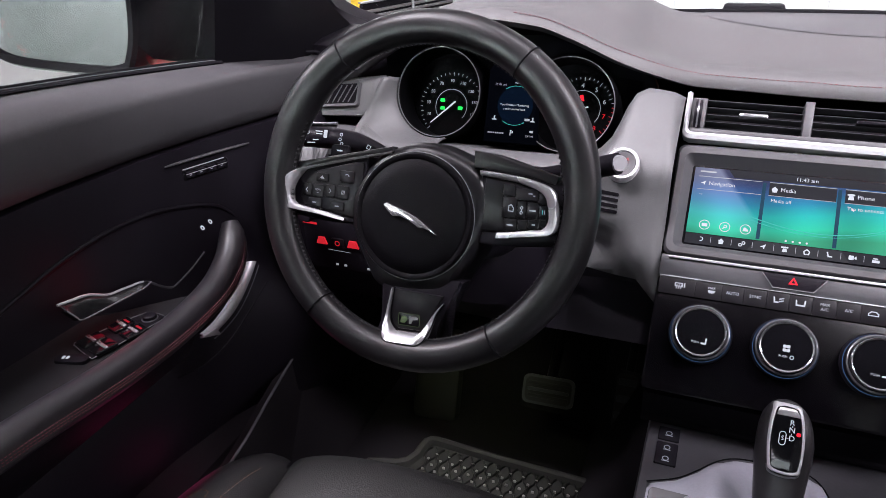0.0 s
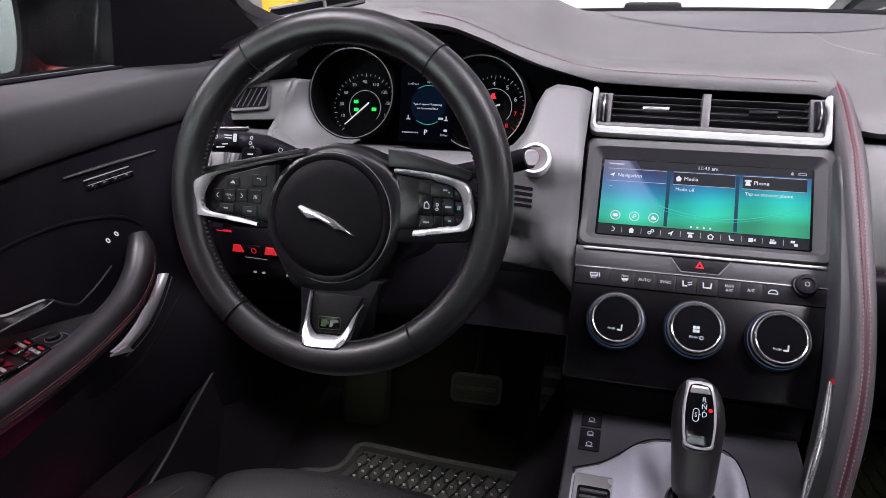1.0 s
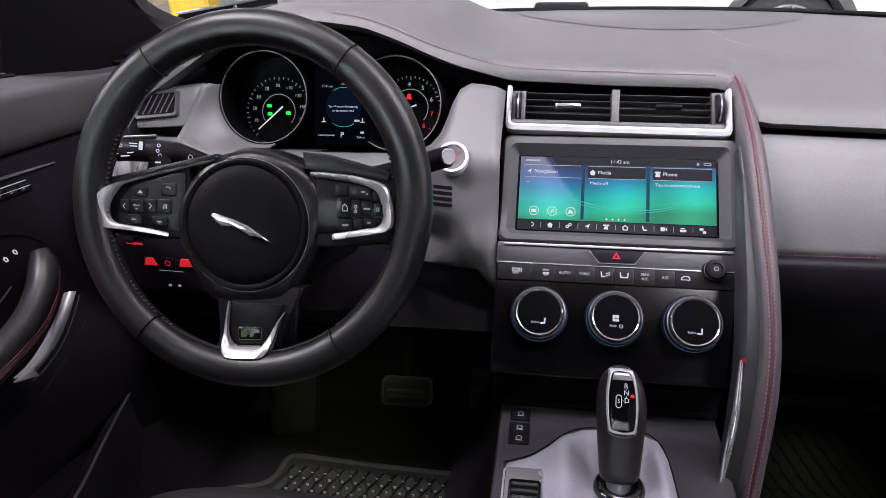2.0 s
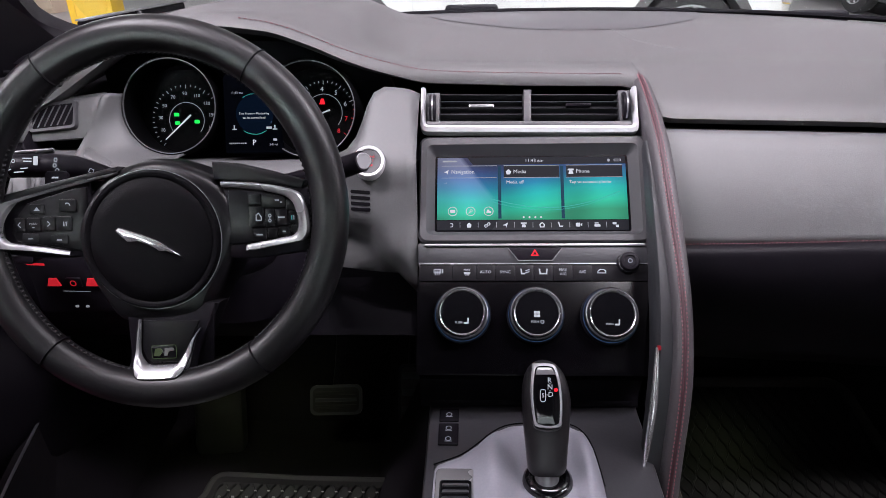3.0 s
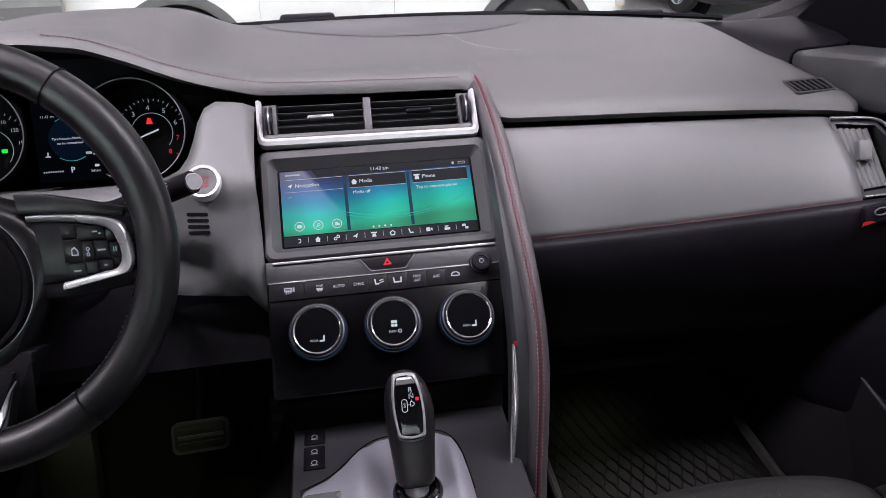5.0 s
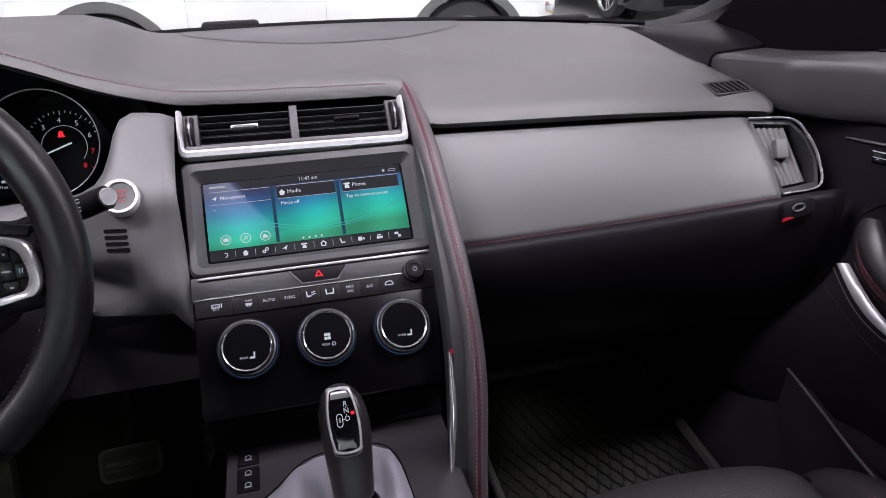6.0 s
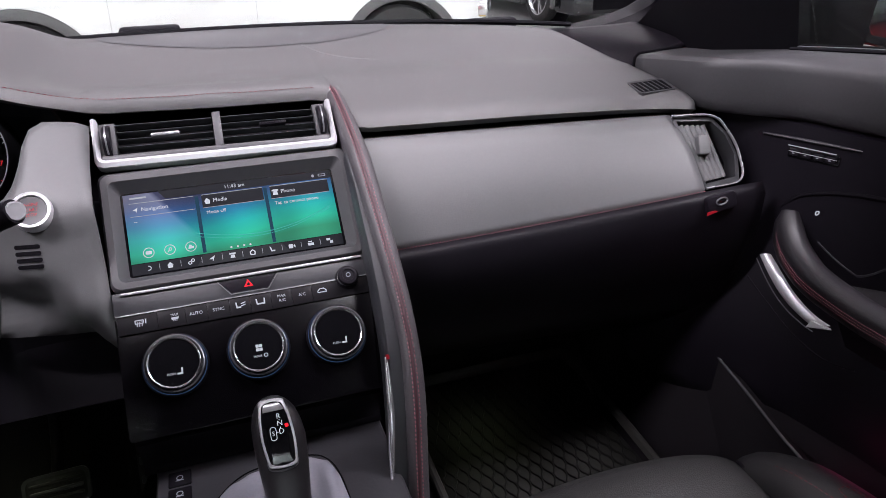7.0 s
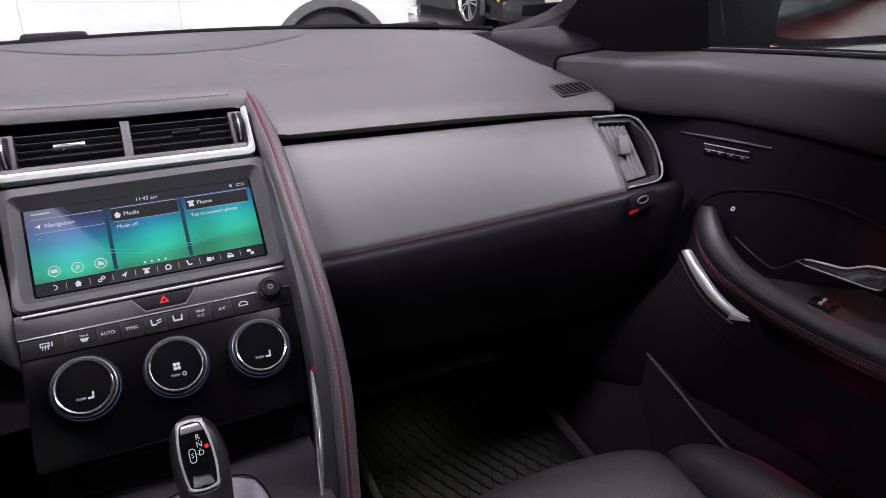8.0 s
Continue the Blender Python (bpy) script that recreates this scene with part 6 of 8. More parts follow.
# ---------------------------------------------------------------- steering wheel and column
WH = Face((-0.385, 0.722, 1.043), (1, 0, 0), (0, math.sin(radians(22.4)), math.cos(radians(22.4))))


def steering_wheel():
    t = thing("steering_wheel", "black leather steering wheel with silver trimmed spokes", "steering wheel", tuple(WH.o))
    f = WH
    R, n = 0.1745, 96
    rows = []
    for k in range(n):
        w = 2 * math.pi * k / n
        g = math.degrees(w)
        # thumb grips are fuller at ten and two
        full = 1 + 0.10 * math.exp(-(((g - 35) / 16) ** 2)) + 0.10 * math.exp(-(((g - 145) / 16) ** 2))
        c, s = math.cos(w), math.sin(w)
        row = []
        for u, v in oval(0.0180 * full, 0.0170 * full, 18, 2.2):
            row.append(f.p((R + u) * c, (R + u) * s, v))
        rows.append(row)
    part("rim", loft("rim", rows, close_v=True, close_u=True), RIM_LEATHER, t, "worn black leather rim")
    for ang in (54, 126, 232, 306):
        c, s = math.cos(radians(ang)), math.sin(radians(ang))
        path = [f.p((R + u) * c, (R + u) * s, v) for u, v in oval(0.0181, 0.0171, 32, 2.2)]
        part("rim_joint", sweep("rim_joint", path, oval(0.0015, 0.0009, 6), up=np.cross(f.z, np.array(f.p(c, s)) - f.o), closed=True), DARK_PLASTIC, t, "dark leather joint")
    # cross stitching round the inner side of the rim
    for a0, a1 in ((52, 128), (131, 230), (234, 305), (309, 409)):
        verts, faces = [], []
        for a in np.arange(a0, a1, 1.9):
            for d in (-1, 1):
                q = []
                for da, h in ((-0.45 * d, -0.003), (0.45 * d, 0.003)):
                    w = radians(a + da)
                    q.append(np.array(f.p((R - 0.0184) * math.cos(w), (R - 0.0184) * math.sin(w), h + 0.002)))
                s = (q[1] - q[0]) / np.linalg.norm(q[1] - q[0])
                inward = f.o - q[0]
                inward = inward / np.linalg.norm(inward)
                side = np.cross(s, inward) * 0.0006
                i = len(verts)
                verts += [q[0] + side, q[0] - side, q[1] - side, q[1] + side, (q[0] + q[1]) / 2 + inward * 0.0016]
                faces += [(i, i + 1, i + 4), (i + 1, i + 2, i + 4), (i + 2, i + 3, i + 4), (i + 3, i, i + 4)]
        part("rim_stitching", mesh_of("rim_stitching", verts, faces), RIM_THREAD, t, "grey cross stitching")
    # hub shroud: a dome behind the round pad that flows into both side spokes
    c0 = (-0.004, -0.0245)
    rows = []
    outline = spline([(-0.070, 0.020), (-0.048, 0.042), (-0.004, 0.056), (0.044, 0.044), (0.070, 0.026), (0.082, 0.0), (0.078, -0.035), (0.055, -0.080), (0.036, -0.105), (-0.034, -0.110), (-0.060, -0.085), (-0.084, -0.038), (-0.084, -0.005), (-0.070, 0.020)], 60)[:-1]
    for k, h in ((1.02, -0.055), (1.0, -0.022), (0.97, -0.010), (0.90, -0.004), (0.80, -0.003)):
        rows.append([f.p(c0[0] + (a - c0[0]) * k, c0[1] + (b - c0[1]) * k, h) for a, b in outline])
    part("hub_shroud", loft("hub_shroud", rows, close_v=True, caps=True), SHROUD, t, "satin black hub shroud")
    g = f.at(c0[0], c0[1], -0.004)
    part("airbag_pad", lathe("airbag_pad", g, [(0.0690, -0.004), (0.0685, 0.003), (0.0668, 0.006), (0.0640, 0.0062), (0.0615, 0.0045), (0.0590, 0.0065), (0.045, 0.0090), (0.025, 0.0102), (0.008, 0.0106)], 64), HUB, t, "round black airbag pad")
    # highlight of the pad's edge groove, drawn as a thin metal ring
    part("pad_groove_glint", sweep("pad_groove_glint", [g.p(0.0692 * math.cos(a), 0.0692 * math.sin(a), 0.0008) for a in np.linspace(0, 2 * math.pi, 73)[:-1]], oval(0.0005, 0.0005, 6), up=g.z, closed=True), DULL_RING, t, "thin ring standing in for the pad groove's highlight")
    # plain silver badge, a long slanted leaf
    bd = g.at(0.0005, -0.0015, 0.0100, -12)
    leaf = [(-0.034, 0.004), (-0.031, 0.0075), (-0.022, 0.0066), (-0.008, 0.0055), (0.008, 0.003), (0.020, -0.0015), (0.030, -0.0052), (0.034, -0.0068), (0.028, -0.0062), (0.018, -0.0052), (0.012, -0.0068), (0.009, -0.0050), (0.0, -0.0028), (-0.010, -0.0015), (-0.020, -0.0045), (-0.024, -0.0020), (-0.029, 0.0005)]
    part("badge", slab("badge", bd, leaf, 0.0, 0.0032, 0.0010), CHROME, t, "plain silver badge shape")
    # left spoke
    part("left_spoke", slab("left_spoke", f, [(-0.166, 0.020), (-0.120, 0.028), (-0.066, 0.034), (-0.066, -0.042), (-0.115, -0.044), (-0.158, -0.040), (-0.170, -0.020)], -0.030, -0.006, 0.006), PLASTIC, t, "black spoke")
    lo = spline([(-0.0359, 0.0429), (-0.0855, 0.0311), (-0.1421, 0.0156), (-0.159, 0.0065), (-0.1657, -0.0062), (-0.1685, -0.0179), (-0.1668, -0.0290), (-0.1600, -0.0326), (-0.1240, -0.0365), (-0.0887, -0.0406)], 48)
    li = spline([(-0.0364, 0.0402), (-0.0852, 0.0283), (-0.1370, 0.0140), (-0.1490, 0.0040), (-0.1540, -0.0080), (-0.1552, -0.0170), (-0.1515, -0.0255), (-0.1420, -0.0288), (-0.1150, -0.0320), (-0.0890, -0.0362)], 48)
    rise = lambda a: 0.016 * min(1, max(0, (-a - 0.125) / 0.04)) ** 1.4
    mid = 0.5 * lo + 0.5 * li
    rows = [[f.p(a, b, h + rise(a)) for a, b in q] for q, h in ((lo, -0.012), (lo, -0.0035), (0.85 * lo + 0.15 * li, -0.0020), (mid, -0.0024), (0.12 * lo + 0.88 * li, -0.0036), (li, -0.0050), (li, -0.012))]
    part("silver_trim", loft("silver_trim", rows), SATIN, t, "satin silver spoke trim", sharp=50)
    part("spoke_cover", slab("spoke_cover", f, [(-0.158, 0.0115), (-0.152, 0.0215), (-0.1004, 0.034), (-0.0385, 0.0479), (-0.0365, 0.0435), (-0.0855, 0.0318), (-0.1421, 0.0163)], -0.020, -0.0045, 0.002), SHROUD, t, "dull black cover above the trim")
    pad = part("button_pad", slab("button_pad", f, [(-0.142, 0.000), (-0.132, 0.012), (-0.085, 0.026), (-0.070, 0.028), (-0.070, -0.036), (-0.0890, -0.0345), (-0.115, -0.0305), (-0.143, -0.0265), (-0.149, -0.018), (-0.1475, -0.009)], -0.012, -0.0042, 0.002), KEY_BLACK, t, "black button pad")
    kf = f.at(0, 0, -0.0042)
    for a, b, w, h, sign in ((-0.121, 0.0060, 8, 5, "up"), (-0.1395, -0.0095, 6, 7, "<"), (-0.1251, -0.0095, 7.5, 7, "menu"), (-0.1095, -0.0085, 6.5, 7, ">"), (-0.1286, -0.0232, 9, 5, "box"), (-0.0895, 0.0095, 9, 6.5, "phone"), (-0.0936, -0.0085, 8, 7.5, "voice"), (-0.0992, -0.0245, 9, 5, "bar")):
        k = part("key", slab("key", kf, rounded(a - w / 1000, b - h / 1000, a + w / 1000, b + h / 1000, 0.002), -0.004, 0.0008, 0.0006), KEY_BLACK, pad)
        if sign == "up":
            part("key_sign", slab("key_sign", kf, [(a - 0.0030, b - 0.0015), (a + 0.0030, b - 0.0015), (a, b + 0.002)], 0.0008, 0.0012), DIM_INK, k)
        elif sign in "<>":
            d = -1 if sign == "<" else 1
            bar("key_sign", kf, a + d * 0.0015, b, a - d * 0.0012, b + 0.0026, DIM_INK, k, 0.0011, 0.0008)
            bar("key_sign", kf, a + d * 0.0015, b, a - d * 0.0012, b - 0.0026, DIM_INK, k, 0.0011, 0.0008)
        elif sign == "menu":
            lettering("key_sign", "MENU", kf, a, b + 0.001, 0.0030, DIM_INK, k, 0.0011)
            bar("key_sign", kf, a - 0.0014, b - 0.0026, a + 0.0014, b - 0.0026, DIM_INK, k, 0.0011, 0.0006)
        elif sign == "phone":
            ring_mark("key_sign", kf, a, b, 0.0022, 0.0031, DIM_INK, k, 0.0011, 0, 140, 10)
        elif sign == "voice":
            for u in (-0.001, 0.0006, 0.0022):
                bar("key_sign", kf, a + u, b - 0.0022, a + u + 0.0008, b + 0.0022, DIM_INK, k, 0.0011, 0.0007)
        else:
            bar("key_sign", kf, a - 0.0026, b, a + 0.0026, b, DIM_INK, k, 0.0011, 0.0014)
    # right spoke
    part("right_spoke", slab("right_spoke", f, [(0.064, 0.042), (0.120, 0.036), (0.168, 0.026), (0.168, -0.020), (0.158, -0.036), (0.100, -0.044), (0.070, -0.044)], -0.030, -0.006, 0.006), PLASTIC, t, "black spoke")
    part("top_cover", slab("top_cover", f, [(0.056, 0.0520), (0.0824, 0.0500), (0.1127, 0.0429), (0.148, 0.0335), (0.146, 0.0245), (0.1119, 0.0305), (0.080, 0.0328), (0.058, 0.0340)], -0.020, -0.0040, 0.003), SHROUD, t, "dull grey cover above the trim")
    ro = spline([(0.066, 0.0322), (0.0848, 0.0316), (0.1119, 0.0292), (0.1375, 0.0235), (0.1467, 0.0180), (0.1510, 0.0090), (0.1539, -0.0034), (0.1545, -0.0160), (0.1495, -0.0245), (0.1350, -0.0283), (0.0900, -0.0365)], 56)
    ri = spline([(0.066, 0.0265), (0.0857, 0.0253), (0.1086, 0.0226), (0.1279, 0.0180), (0.1362, 0.0130), (0.1400, 0.0060), (0.1425, -0.0034), (0.1430, -0.0125), (0.1375, -0.0200), (0.1250, -0.0228), (0.0900, -0.0295)], 56)
    rise = lambda a: 0.010 * min(1, max(0, (a - 0.120) / 0.03)) ** 1.4
    rows = [[f.p(a, b, h + rise(a)) for a, b in q] for q, h in ((ro, -0.012), (ro, -0.0030), (0.85 * ro + 0.15 * ri, -0.0012), (0.5 * ro + 0.5 * ri, -0.0014), (0.12 * ro + 0.88 * ri, -0.0030), (ri, -0.0045), (ri, -0.012))]
    part("silver_trim", loft("silver_trim", rows), SATIN, t, "broad satin silver spoke trim", sharp=50)
    pad = part("button_pad", slab("button_pad", f, [(0.072, 0.0255), (0.0857, 0.0248), (0.1086, 0.0220), (0.1275, 0.0174), (0.1355, 0.0126), (0.1395, 0.006), (0.1418, -0.0034), (0.1422, -0.0122), (0.1370, -0.0194), (0.1245, -0.0222), (0.0900, -0.0288), (0.072, -0.030)], -0.012, -0.0042, 0.002), KEY_BLACK, t, "black button pad")
    tiles = ((0.0920, 0.0092, 0.1048, 0.0208, ""), (0.1058, 0.0064, 0.1290, 0.0186, "pair"), (0.1300, 0.0042, 0.1385, 0.0150, ""),
             (0.0930, -0.0128, 0.1082, 0.0080, "phone"), (0.1092, -0.0122, 0.1182, 0.0052, "chain"), (0.1192, -0.0112, 0.1312, 0.0052, "set"), (0.1322, -0.0098, 0.1408, 0.0030, "two"),
             (0.0960, -0.0262, 0.1102, -0.0140, "word"), (0.1112, -0.0238, 0.1208, -0.0134, ""), (0.1218, -0.0214, 0.1335, -0.0124, "bar"), (0.1345, -0.0182, 0.1408, -0.0110, ""))
    for x0, y0, x1, y1, sign in tiles:
        k = part("key", slab("key", kf, rounded(x0, y0, x1, y1, 0.0014, 3), -0.004, 0.0009, 0.0007), KEY_BLACK, pad)
        a, b = (x0 + x1) / 2, (y0 + y1) / 2
        if sign == "pair":
            bar("key_sign", kf, a + 0.0015, b + 0.0012, a + 0.0058, b + 0.0012, DIM_INK, k, 0.0012, 0.0014)
            bar("key_sign", kf, a + 0.0068, b - 0.0008, a + 0.0088, b - 0.0008, DIM_INK, k, 0.0012, 0.0014)
        elif sign == "phone":
            part("key_sign", rim_frame("key_sign", kf, [([(a - 0.001, b - 0.004), (a + 0.005, b - 0.004), (a + 0.005, b), (a + 0.002, b + 0.004), (a - 0.001, b + 0.002)], 0.0012), ([(a, b - 0.003), (a + 0.004, b - 0.003), (a + 0.004, b - 0.0005), (a + 0.002, b + 0.0025), (a, b + 0.0012)], 0.0012)]), DIM_INK, k)
        elif sign == "chain":
            for u in (-0.0028, 0.0022):
                ring_mark("key_sign", kf, a, b + u, 0.0009, 0.0017, DIM_INK, k, 0.0012, 0, 360, 10)
            bar("key_sign", kf, a, b - 0.0012, a, b + 0.0008, DIM_INK, k, 0.0012, 0.0008)
        elif sign == "two":
            bar("key_sign", kf, a - 0.001, b - 0.0020, a - 0.001, b + 0.0022, TEAL_GLOW, k, 0.0012, 0.0008)
            bar("key_sign", kf, a + 0.001, b - 0.0020, a + 0.001, b + 0.0022, DIM_INK, k, 0.0012, 0.0008)
        elif sign:
            d = {"set": 0.0034, "word": 0.0032, "bar": 0.0016}[sign]
            bar("key_sign", kf, a - d, b, a + d, b, DIM_INK, k, 0.0012, 0.0014)
    # lower spoke with its silver yoke
    web = spline([(0.062, -0.086), (0.0590, -0.0935), (0.0500, -0.1160), (0.0420, -0.1380), (0.0410, -0.1500), (0.0460, -0.1570), (0.0580, -0.1600), (0.0400, -0.1720), (0.0, -0.1745), (-0.0380, -0.1720), (-0.0520, -0.1640), (-0.0400, -0.1590), (-0.0352, -0.1500), (-0.0335, -0.1380), (-0.0352, -0.1090), (-0.0370, -0.088)], 60)
    part("lower_spoke", slab("lower_spoke", f, [tuple(p) for p in web], -0.026, -0.0045, 0.005), BLACK_LEATHER, t, "black leather lower spoke")
    yoke_out = [(-0.0205, -0.1040), (-0.0251, -0.1376), (-0.0236, -0.1535), (-0.0190, -0.1602), (-0.0110, -0.1622), (0.0160, -0.1608), (0.0232, -0.1575), (0.0282, -0.1500), (0.0349, -0.1250), (0.0420, -0.1130)]
    yoke_in = [(-0.0188, -0.1040), (-0.0208, -0.1360), (-0.0170, -0.1465), (-0.0130, -0.1502), (-0.0080, -0.1508), (0.0140, -0.1496), (0.0196, -0.1472), (0.0236, -0.1405), (0.0322, -0.1240), (0.0408, -0.1125)]
    yoke_out, yoke_in = [[tuple(p) for p in spline(np.array(q), 48)] for q in (yoke_out, yoke_in)]
    bow = lambda b: 0.0140 * min(1.0, max(0.0, (-0.136 - b) / 0.024)) ** 1.2
    rows = [[f.p(a, b, h + bow(b)) for a, b in q] for q, h in ((yoke_out, -0.014), (yoke_out, -0.0012), ([(0.85 * a + 0.15 * c, 0.85 * b + 0.15 * d) for (a, b), (c, d) in zip(yoke_out, yoke_in)], 0.0004), ([(0.15 * a + 0.85 * c, 0.15 * b + 0.85 * d) for (a, b), (c, d) in zip(yoke_out, yoke_in)], 0.0006), (yoke_in, -0.0012), (yoke_in, -0.012))]
    part("silver_yoke", loft("silver_yoke", rows), SATIN, t, "satin silver yoke", sharp=50)
    part("yoke_gap", sweep("yoke_gap", [f.p(a, b, -0.0012 + bow(b)) for a, b in yoke_out], oval(0.0007, 0.0007, 6), up=f.z), DARK_PLASTIC, t, "dark joint round the yoke")
    part("yoke_panel", slab("yoke_panel", f, [(-0.0172, -0.1050), (0.0400, -0.1050), (0.0300, -0.1270), (0.0225, -0.1410), (0.0180, -0.1470), (-0.0090, -0.1485), (-0.0150, -0.1440), (-0.0188, -0.1340)], -0.012, -0.0015, 0.002), SHROUD, t, "satin black panel inside the yoke")
    bp = f.at(0.0040, -0.1365, -0.0015, 2)
    part("badge_plate", slab("badge_plate", bp, rounded(-0.0128, -0.0070, 0.0128, 0.0070, 0.002), -0.002, 0.0010, 0.0006), GLOSS, t, "small dark badge plate")
    part("badge_edge", rim_frame("badge_edge", bp, [(rounded(-0.0128, -0.0070, 0.0128, 0.0070, 0.002), 0.0012), (rounded(-0.0121, -0.0063, 0.0121, 0.0063, 0.0015), 0.0012)]), ENAMEL, t, "dull green edge of the badge")
    part("badge_mark", slab("badge_mark", bp, [(-0.0105, -0.004), (-0.005, -0.0045), (-0.001, 0.0005), (-0.004, 0.004), (-0.009, 0.003)], 0.0010, 0.0014), ENAMEL, t, "green enamel mark")
    part("badge_mark", slab("badge_mark", bp, [(0.0, -0.004), (0.003, -0.004), (0.0045, 0.0), (0.0105, 0.001), (0.0095, 0.004), (0.001, 0.0035)], 0.0010, 0.0014), DULL_RING, t, "pale enamel mark")
    return t


def column():
    t = thing("steering_column", "black steering column shroud with stalks", "steering column", (-0.385, 0.85, 0.96))
    f = WH.at(0, -0.01, 0)
    rows = []
    for z, a, b in ((-0.030, 0.050, 0.045), (-0.045, 0.062, 0.052), (-0.10, 0.068, 0.056), (-0.20, 0.072, 0.060)):
        rows.append([f.p(u, v - 0.012, z) for u, v in oval(a, b, 28, 3.0)])
    part("shroud", loft("shroud", rows, close_v=True, caps=True), PLASTIC, t, "black plastic shroud")
    # left stalk: thick knurled end, waist, pointed root
    path = spline([(-0.572, 0.800, 1.0670), (-0.545, 0.800, 1.0670), (-0.521, 0.801, 1.0662), (-0.490, 0.803, 1.0610), (-0.473, 0.806, 1.0560), (-0.44, 0.812, 1.045)], 40)
    sc = [0.0128 if k < 12 else 0.0119 if k < 13 else 0.0132 if k < 21 else max(0.0055, 0.0126 - 0.0006 * (k - 21)) for k in range(40)]
    st = part("stalk", sweep("stalk", path, oval(1, 1, 24), scales=sc), PLASTIC, t, "black light stalk with white signs")
    g = Face(path[0], (0, 1, 0), (0, 0, 1))
    part("end_cap", lathe("end_cap", Face(path[0], (0, -1, 0), (0, 0, 1)), [(0.0122, -0.002), (0.0128, 0.001), (0.0118, 0.004), (0.006, 0.006)], 28), BEZEL, st, "grey end cap")
    part("end_ring", lathe("end_ring", Face(path[0] + np.array([0.003, 0, 0]), (0, -1, 0), (0, 0, 1)), [(0.0126, -0.001), (0.0134, 0.0), (0.0134, 0.002), (0.0126, 0.003)], 28, False), DULL_RING, st)
    face = Face((-0.530, 0.8005, 1.0666), (1, 0.01, -0.03), (0, 0.45, 0.89))
    for a, b in ((-0.030, 0.003), (0.016, 0.005), (0.015, -0.001), (0.018, -0.006)):
        ring_mark("sign", face, a, b, 0.0014, 0.0021, WHITE_INK, st, 0.0137 if a > 0 else 0.0132, 0, 360, 12)
    for a0, b0, a1, b1 in ((-0.020, 0.006, -0.010, 0.006), (-0.019, 0.003, -0.010, 0.003), (-0.022, -0.005, -0.014, -0.004), (-0.036, -0.007, -0.032, -0.006), (-0.029, -0.009, -0.018, -0.008)):
        bar("sign", face, a0, b0, a1, b1, WHITE_INK, st, 0.0133, 0.0012)
    part("sign", slab("sign", face, rounded(-0.008, -0.001, -0.0035, 0.0085, 0.001), 0.0130, 0.0136), WHITE_INK, st)
    arrow = Face((-0.490, 0.803, 1.0610), (1, 0.02, -0.20), (0, 0.45, 0.89))
    for a in (-0.002, 0.009):
        ring_mark("arrow_sign", arrow.at(a, -0.001, 0.0, 30), 0, 0, 0.0026, 0.0034, WHITE_INK, st, 0.0098, 0, 360, 4)
    # right stalk with a pale round knob towards the start button
    path = spline([(-0.193, 0.822, 1.0610), (-0.205, 0.826, 1.0560), (-0.235, 0.83, 1.046), (-0.32, 0.83, 1.03)], 30)
    sc = [0.0118 if k < 9 else max(0.0065, 0.0112 - 0.0004 * (k - 9)) for k in range(30)]
    st = part("stalk", sweep("stalk", path, oval(1, 1, 24), scales=sc), PLASTIC, t, "black wiper stalk")
    g = Face((-0.1925, 0.8215, 1.0612), (0.86, 0.5, 0), (-0.15, 0.25, 0.95))
    part("knob", lathe("knob", g, [(0.0092, -0.004), (0.0090, 0.003), (0.0079, 0.0046), (0.0061, 0.0042), (0.003, 0.0045)], 32), shader("pale_knob_plastic", (0.20, 0.20, 0.21), 0.35, vary=0.15, scale=60), st, "pale round knob")
    rf = Face((-0.214, 0.8275, 1.0525), (0.95, -0.12, 0.28), (-0.2, 0.4, 0.9))
    for a, b in ((-0.001, 0.005), (-0.002, -0.003)):
        ring_mark("sign", rf, a, b, 0.0016, 0.0023, WHITE_INK, st, 0.0122, 30, 330, 10)
    for sx, u, v in ((-1, -0.116, 0.036), (1, 0.155, 0.038)):
        a = WH.at(u, v, -0.028)
        p = part("paddle", slab("paddle", a, rounded(-0.012, -0.012, 0.012, 0.009, 0.005), -0.006, 0.0, 0.002), PLASTIC, t, "black shift paddle")
        bar("paddle_sign", a, -0.003, 0.002, 0.004, 0.002, WHITE_INK, p, 0.0008, 0.0016)
        if sx > 0:
            bar("paddle_sign", a, 0.0005, -0.0015, 0.0005, 0.0055, WHITE_INK, p, 0.0009, 0.0016)


